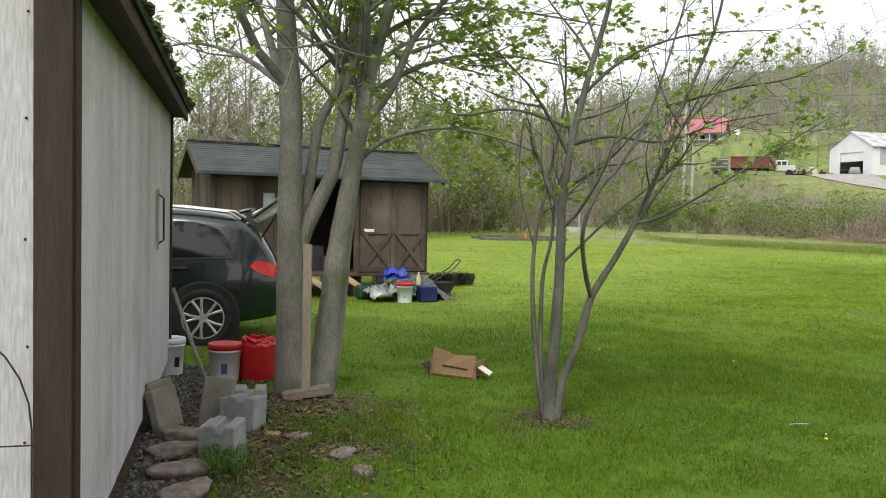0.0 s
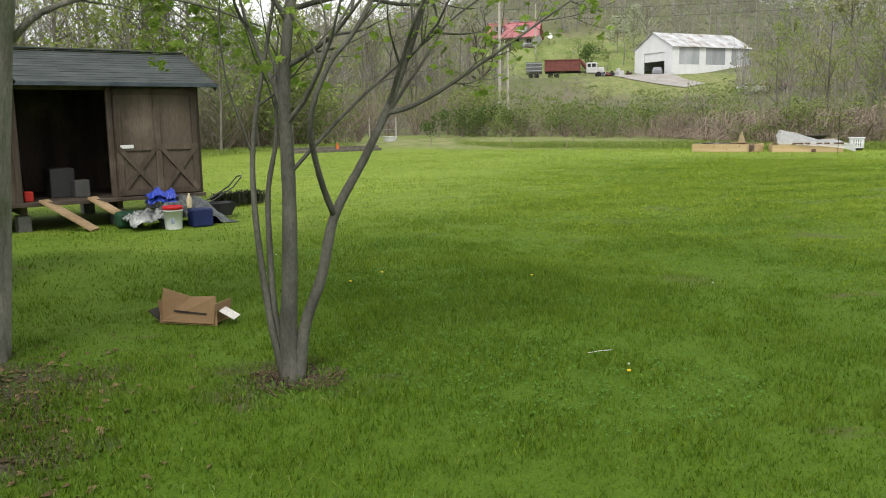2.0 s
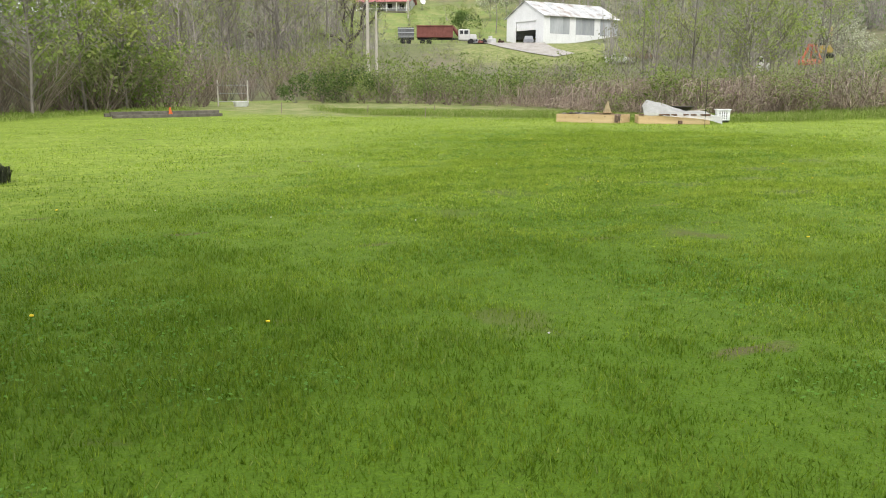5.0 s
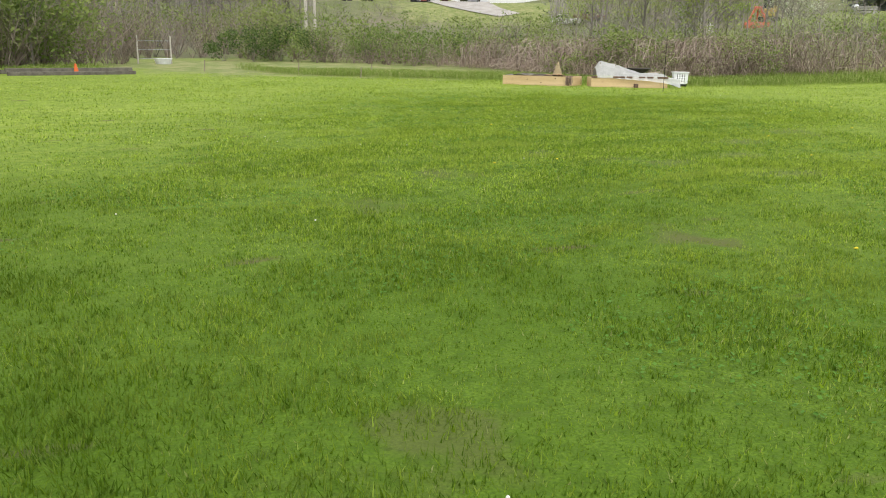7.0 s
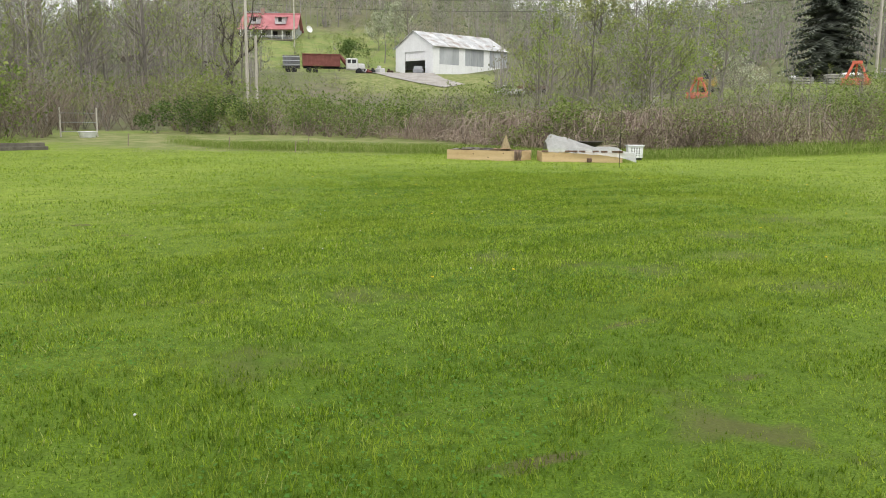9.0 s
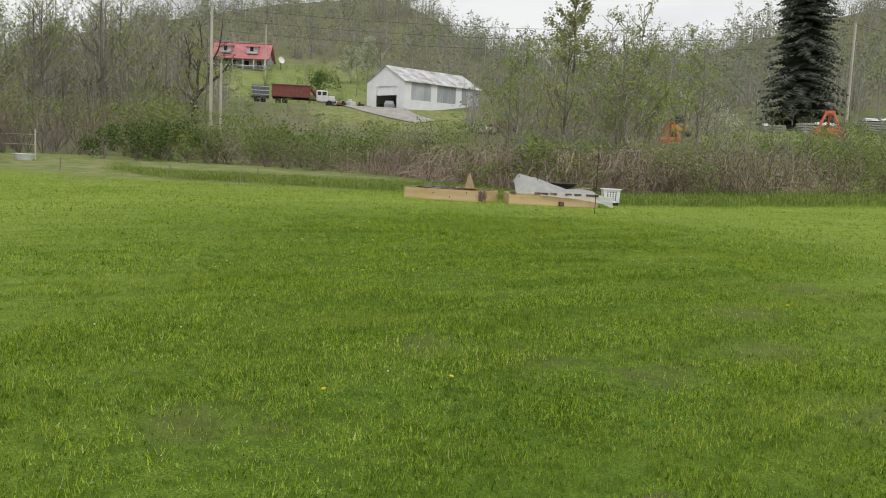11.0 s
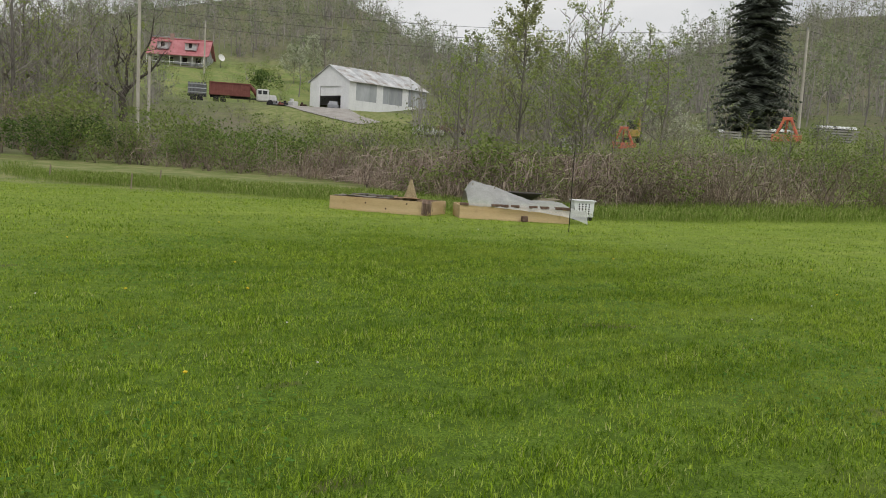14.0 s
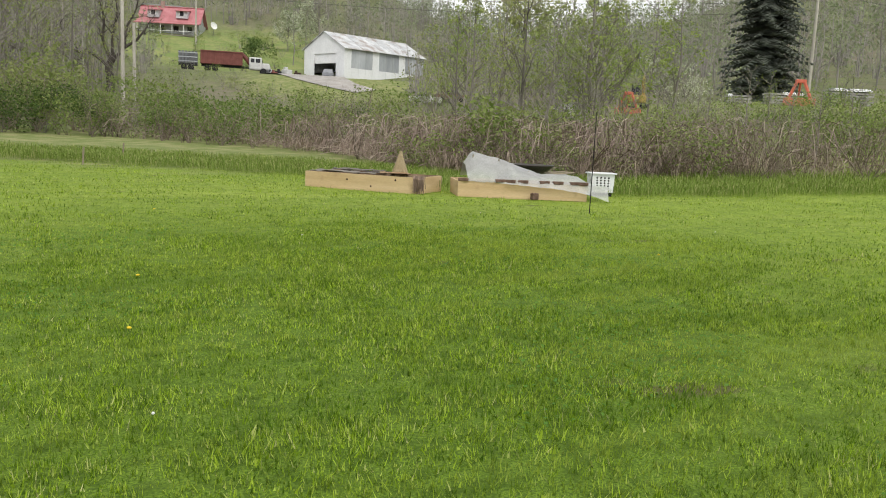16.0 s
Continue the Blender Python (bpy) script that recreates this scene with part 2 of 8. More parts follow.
    # deeper green grass at the start of the lawn, fading out farther along
    deep_at = n.new("ShaderNodeVectorMath")
    deep_at.operation = "DOT_PRODUCT"
    deep_at.inputs[1].default_value = (0.545, 0.838, 0)
    l.new(ge.outputs["Position"], deep_at.inputs[0])
    deepen = span(op("ADD", deep_at.outputs["Value"], span(noise_at(0.5, 4), 0.3, 0.7, -2.5, 2.5)), *DEEP_SPAN, 0.7, 0)
    lawn = mix(deepen, lawn, DEEP_GREEN)
    # bare scraped spots
    bare = span(noise_at(0.9, 6, (0.8, 2.0, 1)), 0.66, 0.72, 0, 0.75)
    lawn = mix(bare, lawn, (0.11, 0.088, 0.05))
    # leaf litter and rough pasture on the slopes
    wild = mix(span(noise_at(0.06), 0.4, 0.6), (0.17, 0.19, 0.085), (0.2, 0.175, 0.125))
    wild = mix(span(noise_at(0.5), 0.45, 0.7), wild, (0.13, 0.15, 0.07))
    for px, py, pa, pb in ((72, 190, 22, 40), (84, 66, 14, 26), (14, 58, 9, 17)):
        fd = n.new("ShaderNodeVectorMath")
        fd.operation = "DISTANCE"
        fd.inputs[1].default_value = (px, py, 0)
        fm = n.new("ShaderNodeVectorMath")
        fm.operation = "MULTIPLY"
        fm.inputs[1].default_value = (1, 1, 0)
        l.new(ge.outputs["Position"], fm.inputs[0])
        l.new(fm.outputs[0], fd.inputs[0])
        grass_field = mix(span(noise_at(0.3, 5), 0.4, 0.62), (0.2, 0.27, 0.075), (0.28, 0.3, 0.11))
        wild = mix(span(op("ADD", fd.outputs["Value"], span(noise_at(0.2, 4), 0.3, 0.7, -6, 6)), pa, pb, 1, 0), wild, grass_field)
    wild = mix(span(noise_at(1.6, 6), 0.5, 0.66, 0, 0.6), wild, (0.11, 0.12, 0.055))
    wild = mix(span(noise_at(6, 5), 0.5, 0.75, 0, 0.7), wild, (0.09, 0.1, 0.05))
    edge = op("ADD", r, span(noise_at(0.12), 0, 1, -9, 9))
    col = mix(span(edge, 42, 60), lawn, wild)
    # rough meadow behind the tall grass
    for px, py, pa, pb in ((21, 52, 13, 17), (13, 56, 7, 10), (68, 134, 12, 20)):
        md, mf = n.new("ShaderNodeVectorMath"), n.new("ShaderNodeVectorMath")
        md.operation, mf.operation = "DISTANCE", "MULTIPLY"
        md.inputs[1].default_value, mf.inputs[1].default_value = (px, py, 0), (1, 1, 0)
        l.new(ge.outputs["Position"], mf.inputs[0])
        l.new(mf.outputs[0], md.inputs[0])
        rough = mix(span(noise_at(1.2, 5), 0.42, 0.62), (0.16, 0.2, 0.06), (0.27, 0.27, 0.12))
        col = mix(span(op("ADD", md.outputs["Value"], span(noise_at(0.4, 4), 0.3, 0.7, -3, 3)), pa, pb, 1, 0), col, rough)
    # trodden soil by the tool shed and the trees
    def spot(x, y, a, b):
        d = n.new("ShaderNodeVectorMath")
        d.operation = "DISTANCE"
        d.inputs[1].default_value = (x, y, 0.08)
        l.new(ge.outputs["Position"], d.inputs[0])
        return span(op("ADD", d.outputs["Value"], span(noise_at(2.5, 6), 0.2, 0.8, -0.6, 0.6)), a, b, 1, 0)
    soil = mix(span(noise_at(30, 4), 0.4, 0.65), (0.055, 0.042, 0.03), (0.12, 0.095, 0.07))
    for x, y, a, b in ((-1.7, 5.6, 0.75, 1.15), (-1.1, 6.7, 0.5, 1.0), (-2.3, 7.2, 0.6, 1.0), (-0.6, 5.6, 0.15, 0.55), (0.92, 6.77, 0.12, 0.5), (-1.0, 4.6, 0.35, 0.9), (-2.0, 3.6, 1.0, 1.6)):
        col = mix(spot(x, y, a, b), col, soil)
    for x, y, a in SCRAPES:
        t = op("MULTIPLY", spot(x, y, a * 0.3, a * 1.6), 0.45)
        col = mix(t, col, (0.105, 0.1, 0.04))
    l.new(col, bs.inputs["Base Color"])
    bs.inputs["Roughness"].default_value, bs.inputs["Specular IOR Level"].default_value = 0.9, 0.15
    bp = n.new("ShaderNodeBump")
    bp.inputs["Strength"].default_value, bp.inputs["Distance"].default_value = 0.5, 0.04
    l.new(noise_at(40, 4), bp.inputs["Height"])
    l.new(bp.outputs[0], bs.inputs["Normal"])
    return m


TURF_A, TURF_B, TURF_C = (0.16, 0.245, 0.026), (0.215, 0.3, 0.036), (0.14, 0.21, 0.024)
TURF_D, TURF_E, TURF_F = (0.34, 0.39, 0.085), (0.08, 0.13, 0.016), (0.34, 0.41, 0.085)
rings = np.concatenate([np.linspace(0, 40, 81), np.geomspace(40.8, 460, 85), np.geomspace(500, 3500, 10)])
spokes = np.linspace(-math.pi, math.pi, 241)[:-1]
gx = HUB[0] + rings[:, None] * np.sin(spokes)
gy = HUB[1] + rings[:, None] * np.cos(spokes)
gv = np.stack([gx, gy, ground_z(gx, gy)], -1).reshape(-1, 3)
ii, jj = np.meshgrid(np.arange(len(rings) - 1), np.arange(240), indexing="ij")
j2 = (jj + 1) % 240
gf = np.stack([ii * 240 + jj, ii * 240 + j2, (ii + 1) * 240 + j2, (ii + 1) * 240 + jj], -1).reshape(-1, 4)[:, ::-1]
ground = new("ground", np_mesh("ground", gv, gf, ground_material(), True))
tagged(ground, "mown green lawn rising into wooded hills", "ground", kind="structure")

# ---- grass blades on the lawn ----
rng = np.random.default_rng(5)


def from_line(x, y):
    p = np.stack([x, y], -1) - LINE_A
    d = LINE_B - LINE_A
    k = np.clip(p @ d / (d @ d), 0, 1)
    return np.hypot(*(p - k[:, None] * d).T)


def clear_of(x, y):
    """True where grass grows: off the soil by the tool shed, off things."""
    ok = (x > -1.9 - (y - 5.3) * 0.26 + 0.35) | (y > 8.6)
    for sx, sy, sr in ((-1.7, 5.6, 0.75), (-1.1, 6.9, 0.55), (0.92, 6.77, 0.2), (-0.6, 5.5, 0.25), (-1.25, 7.5, 0.35)):
        ok &= np.hypot(x - sx, y - sy) > sr * (0.8 + 0.4 * rng.random(len(x)))
    for sx, sy, sr in SCRAPES:
        ok &= np.hypot((x - sx) * 0.7, y - sy) > sr * 1.4 * rng.random(len(x))
    sx, sy = (x + 0.45) * 0.906 + (y - 17.2) * 0.423, -(x + 0.45) * 0.423 + (y - 17.2) * 0.906
    ok &= ~((sx > -4.6) & (sx < 0.1) & (sy > 0.15) & (sy < 3))
    return ok


def value_noise(x, y, size, seed):
    """Smooth random values from 0 to 1 over the plan."""
    t = np.random.default_rng(seed).random((128, 128))
    u, v = x / size, y / size
    i, j = np.floor(u).astype(int), np.floor(v).astype(int)
    a, b = u - i, v - j
    a, b = a * a * (3 - 2 * a), b * b * (3 - 2 * b)
    g = lambda p, q: t[p % 128, q % 128]
    return (g(i, j) * (1 - a) + g(i + 1, j) * a) * (1 - b) + (g(i, j + 1) * (1 - a) + g(i + 1, j + 1) * a) * b


def tufted(x, y):
    return 0.3 * value_noise(x, y, 1.9, 1) + 0.35 * value_noise(x, y, 0.45, 2) + 0.35 * value_noise(x, y, 0.13, 3)


def blades(count, near, far, width, tall):
    along_line = (LINE_B - LINE_A) / np.hypot(*(LINE_B - LINE_A))
    length = np.hypot(*(LINE_B - LINE_A))
    s = rng.uniform(-far, length + far, count)
    o = rng.uniform(-far, far, count)
    x = LINE_A[0] + along_line[0] * s + along_line[1] * o
    y = LINE_A[1] + along_line[1] * s - along_line[0] * o
    d = from_line(x, y)
    tuft = tufted(x, y)
    keep = (d < far) & (d >= near) & clear_of(x, y) & (rng.random(count) < np.clip((tuft - 0.2) * 4, 0.75, 1) * np.clip((far - d) / (far * 0.62), 0, 1))
    x, y, tuft = x[keep], y[keep], tuft[keep]
    n = len(x)
    h = tall * (0.45 + 0.75 * rng.random(n)) * np.clip((tuft - 0.14) * 2.7, 0.5, 2.0)
    w = width * (0.6 + 0.8 * rng.random(n)) / 2
    a, b = rng.uniform(0, 2 * np.pi, n), rng.uniform(0, 2 * np.pi, n)
    lean = h * (0.08 + 0.75 * rng.random(n) ** 1.5)
    base = np.stack([x, y, ground_z(x, y) - 0.004], -1)
    side = np.stack([np.cos(a) * w, np.sin(a) * w, 0 * w], -1)
    tip = base + np.stack([np.cos(b) * lean, np.sin(b) * lean, h * 0.9], -1)
    v = np.stack([base - side, base + side, tip], 1).reshape(-1, 3)
    return v, np.arange(3 * n).reshape(-1, 3)


def blade_material(name, ramp, patch, lets=0.3, deepen=0.0, mown=0.0):
    m = bpy.data.materials.new(name)
    m.use_nodes = True
    n, l = m.node_tree.nodes, m.node_tree.links
    bs, ge = n["Principled BSDF"], n.new("ShaderNodeNewGeometry")
    rp = n.new("ShaderNodeValToRGB")
    while len(rp.color_ramp.elements) < len(ramp):
        rp.color_ramp.elements.new(0.5)
    for e, (at, c) in zip(rp.color_ramp.elements, ramp):
        e.position, e.color = at, (*c, 1)
    l.new(ge.outputs["Random Per Island"], rp.inputs["Fac"])
    col = rp.outputs[0]
    for scale, c, lo, hi, top in patch:
        no = n.new("ShaderNodeTexNoise")
        no.inputs["Scale"].default_value, no.inputs["Detail"].default_value = scale, 4
        l.new(ge.outputs["Position"], no.inputs["Vector"])
        mr = n.new("ShaderNodeMapRange")
        for k, x in (("From Min", lo), ("From Max", hi), ("To Max", top)):
            mr.inputs[k].default_value = x
        l.new(no.outputs["Fac"], mr.inputs["Value"])
        mi = n.new("ShaderNodeMix")
        mi.data_type = "RGBA"
        l.new(mr.outputs[0], mi.inputs[0])
        l.new(col, mi.inputs[6])
        mi.inputs[7].default_value = (*c, 1)
        col = mi.outputs[2]

    def blend(fac, b):
        t = n.new("ShaderNodeMix")
        t.data_type = "RGBA"
        l.new(fac, t.inputs[0])
        l.new(col, t.inputs[6])
        t.inputs[7].default_value = (*b, 1)
        return t.outputs[2]

    def scaled(v, a, b, lo, hi):
        t = n.new("ShaderNodeMapRange")
        for k, x in (("From Min", a), ("From Max", b), ("To Min", lo), ("To Max", hi)):
            t.inputs[k].default_value = x
        l.new(v, t.inputs["Value"])
        return t.outputs[0]

    if mown:
        # pale and dark swaths left by the mower, across the walk
        for seed, lo, hi, c in ((0, 0.53, 0.66, (0.36, 0.44, 0.075)), (7, 0.53, 0.68, (0.075, 0.16, 0.012))):
            mp, no = n.new("ShaderNodeMapping"), n.new("ShaderNodeTexNoise")
            mp.inputs["Location"].default_value = (seed, seed, 0)
            mp.inputs["Rotation"].default_value, mp.inputs["Scale"].default_value = (0, 0, radians(34)), (0.35, 2.6, 1)
            no.inputs["Scale"].default_value, no.inputs["Detail"].default_value = 1.0, 5
            l.new(ge.outputs["Position"], mp.inputs["Vector"])
            l.new(mp.outputs[0], no.inputs["Vector"])
            col = blend(scaled(no.outputs["Fac"], lo, hi, 0, mown), c)
    # the same deeper green, mixed in by position along the lawn
    if deepen:
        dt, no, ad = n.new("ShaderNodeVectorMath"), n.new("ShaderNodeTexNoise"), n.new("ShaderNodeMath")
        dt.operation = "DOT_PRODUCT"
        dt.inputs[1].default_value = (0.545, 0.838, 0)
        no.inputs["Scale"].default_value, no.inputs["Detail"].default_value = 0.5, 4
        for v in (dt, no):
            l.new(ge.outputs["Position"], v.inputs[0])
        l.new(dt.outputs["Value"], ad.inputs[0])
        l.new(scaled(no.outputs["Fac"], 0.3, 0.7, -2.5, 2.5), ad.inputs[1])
        col = blend(scaled(ad.outputs[0], *DEEP_SPAN, deepen, 0), DEEP_GREEN)
    l.new(col, bs.inputs["Base Color"])
    bs.inputs["Roughness"].default_value, bs.inputs["Specular IOR Level"].default_value = 0.65, 0.12
    tr = n.new("ShaderNodeBsdfTranslucent")
    l.new(col, tr.inputs["Color"])
    ms = n.new("ShaderNodeMixShader")
    ms.inputs[0].default_value = lets
    l.new(bs.outputs[0], ms.inputs[1])
    l.new(tr.outputs[0], ms.inputs[2])
    l.new(ms.outputs[0], n["Material Output"].inputs["Surface"])
    return m


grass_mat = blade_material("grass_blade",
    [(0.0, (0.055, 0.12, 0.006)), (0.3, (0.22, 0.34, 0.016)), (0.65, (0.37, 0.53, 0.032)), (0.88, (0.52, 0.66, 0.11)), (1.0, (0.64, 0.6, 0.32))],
    [(0.4, (0.36, 0.46, 0.045), 0.48, 0.66, 0.55), (1.5, (0.16, 0.27, 0.022), 0.5, 0.64, 0.5), (4.5, (0.38, 0.47, 0.07), 0.55, 0.68, 0.55), (9.0, (0.05, 0.12, 0.008), 0.5, 0.6, 0.6), (24.0, (0.45, 0.54, 0.1), 0.53, 0.6, 0.6), (30.0, (0.035, 0.085, 0.006), 0.52, 0.58, 0.75)], deepen=0.7, mown=0.5)
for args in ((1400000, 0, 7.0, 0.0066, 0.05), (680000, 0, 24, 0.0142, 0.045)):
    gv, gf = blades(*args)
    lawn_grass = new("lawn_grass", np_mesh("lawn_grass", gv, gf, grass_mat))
    tagged(lawn_grass, "short bright green mown lawn grass", "grass", kind="stuff")


def rosettes(count, box, rad, mat, label, name, lift=0.03):
    """Low broad leaves: clover and weeds in patches."""
    x, y = rng.uniform(box[0], box[1], count), rng.uniform(box[2], box[3], count)
    keep = (from_line(x, y) < 5) & clear_of(x, y) & (np.sin(x * 1.3 + 2 * np.sin(y * 0.8)) * np.sin(y * 1.1 + 0.6) > 0.25)
    x, y = x[keep], y[keep]
    n = len(x)
    a = rng.uniform(0, 2 * np.pi, n)
    s = rad * (0.6 + 0.8 * rng.random(n))
    c = np.stack([x, y, ground_z(x, y) + lift * (0.5 + rng.random(n))], -1)
    t1 = np.stack([np.cos(a) * s, np.sin(a) * s, rng.uniform(-0.4, 0.4, n) * s], -1)
    t2 = np.stack([-np.sin(a) * s * 0.8, np.cos(a) * s * 0.8, rng.uniform(-0.4, 0.4, n) * s], -1)
    v = np.stack([c - t1, c - t2, c + t1, c + t2], 1).reshape(-1, 3)
    return tagged(new(name, np_mesh(name, v, np.arange(4 * n).reshape(-1, 4), mat)), label, "weeds", kind="stuff")


clover_mat = blade_material("clover", [(0.0, (0.07, 0.17, 0.02)), (1.0, (0.13, 0.26, 0.04))], [(3.0, (0.1, 0.22, 0.05), 0.4, 0.6, 0.5)])
rosettes(200000, (-4, 20, 0, 30), 0.011, clover_mat, "small dark green clover leaves in the lawn", "clover")


# ---- the white tool shed beside the start ----
def along(origin, az):
    """A pose whose y runs along a compass bearing from an origin."""
    return pose(*origin, 0, 0, -az)


white_boards = M("white_boards", (0.45, 0.438, 0.455), (0.56, 0.547, 0.565), 3.0, 0.75, bump=0.3, fine=30, stretch=(1, 1, 0.12), stain=(0.42, 0.405, 0.4), stain_scale=1.5, obj=0.05)
dark_trim = M("dark_brown_trim", (0.03, 0.019, 0.016), (0.06, 0.04, 0.033), 5, 0.7, fine=20, stretch=(1, 1, 0.1), bump=0.3)
moss = M("mossy_fascia", (0.05, 0.045, 0.03), (0.09, 0.1, 0.035), 6, 0.9, bump=0.5)
roof_felt = M("roof_shingle", (0.045, 0.055, 0.053), (0.072, 0.083, 0.079), 2, 0.9, bump=0.5, fine=30, obj=0.12)
rust = M("rusty_iron", (0.03, 0.02, 0.016), (0.07, 0.04, 0.025), 8, 0.7, metal=0.4)
NEAR, WALL_AZ, WALL_LEN, EAVE = (-1.42, 3.22, 0.0), -14.6, 5.15, 2.56
W = along(NEAR, WALL_AZ)


def wall_boards(g_name, count, pitch, z0, z1, m, parent, mat, along_x=False):
    for i in range(count):
        g = Geo()
        w = pitch - 0.009
        off = (i + 0.5) * pitch
        jit = random.uniform(-0.002, 0.002)
        if along_x:
            g.box((w, 0.024, z1 - z0), (-off, 0.012 + jit, (z0 + z1) / 2), bevel=0.003)
        else:
            g.box((0.024, w, z1 - z0), (-0.012 + jit, off, (z0 + z1) / 2), bevel=0.003)
        ob = part(g_name, g, mat, parent)
        if m:
            ob.matrix_basis = m
    return ob


g = Geo()
g.box((2.9, WALL_LEN - 0.1, EAVE - 0.1), (-1.5, WALL_LEN / 2, EAVE / 2 + 0.16), m=W)
# backing coloured dark to put shade into the gaps between the white boards
wall_west = setting("wall_west", g, dark_trim, "dark backing wall behind the white boards of a tool shed")
tagged(wall_west, category="wall")
g = Geo()
tool_shed_walls = set_at(tagged(new("wall_boards"), "white vertical board siding with weathered paint", "wall", kind="structure"), W)
wall_boards("board", 27, WALL_LEN / 27, 0.2, EAVE + 0.1, None, tool_shed_walls, white_boards)
wall_boards("board", 8, 0.32, 0.12, EAVE + 0.2, None, tool_shed_walls, white_boards, True)
trim = set_at(tagged(new("trim"), "dark brown corner boards of the white shed", "trim", kind="structure"), W)
part("corner_board", Geo().box((0.025, 0.11, EAVE - 0.05), (0.0135, 0.045, EAVE / 2 + 0.1), bevel=0.004), dark_trim, trim)
part("corner_board", Geo().box((0.14, 0.025, EAVE - 0.05), (-0.055, -0.0235, EAVE / 2 + 0.1), bevel=0.004), dark_trim, trim)
part("corner_board", Geo().box((0.02, 0.07, EAVE - 0.25), (0.0115, WALL_LEN - 0.03, EAVE / 2 + 0.2), bevel=0.004), dark_trim, trim)
part("fascia", Geo().box((0.03, WALL_LEN + 0.22, 0.12), (0.14, WALL_LEN / 2, EAVE + 0.08), bevel=0.004), dark_trim, trim)
part("soffit", Geo().box((0.115, WALL_LEN + 0.22, 0.02), (0.065, WALL_LEN / 2, EAVE + 0.06)), dark_trim, trim)
roof = set_at(tagged(new("roof"), "shed roof with a mossy edge", "roof", kind="structure"), W)
part("roof_sheet", Geo().box((1.84, WALL_LEN + 0.3, 0.04), (-0.67, WALL_LEN / 2, EAVE + 0.47), (0, 22, 0)), roof_felt, roof)
part("roof_sheet", Geo().box((1.95, WALL_LEN + 0.6, 0.04), (-2.42, WALL_LEN / 2, EAVE + 0.47), (0, -22, 0)), roof_felt, roof)
g = Geo()
for i in range(220):
    g.box((random.uniform(0.02, 0.06), random.uniform(0.03, 0.12), random.uniform(0.01, 0.035)), (0.165 + random.uniform(-0.04, 0.02), random.uniform(-0.12, WALL_LEN + 0.12), EAVE + 0.15), (0, 10, random.uniform(0, 90)))
part("moss", g, moss, roof, "green moss along the roof edge")
nails = set_at(tagged(new("nails"), "rusty nail heads in the white boards", "nails", kind="stuff"), W)
g = Geo()
for k in range(7):
    for z in np.arange(0.35, 2.5, 0.42):
        g.lathe([(0, 0.0), (0.006, 0.0), (0.005, 0.004), (0, 0.005)], 6, pose(-0.16 - k * 0.32 + random.uniform(-0.01, 0.01), 0.0, z + random.uniform(-0.04, 0.04), 90))
part("nail_head", g, rust, nails)
# ---- plants ----
def leaf_star(size):
    """A lobed maple leaf, a little folded, as one polygon with its stalk at the origin."""
    pts = [(0, 0), (0.28, 0.1), (0.52, 0.02), (0.36, 0.36), (0.62, 0.55), (0.24, 0.6), (0, 1.0), (-0.24, 0.6), (-0.62, 0.55), (-0.36, 0.36), (-0.52, 0.02), (-0.28, 0.1)]
    return [(x * size, y * size, -0.22 * abs(x) * size - 0.25 * y * y * size) for x, y in pts]


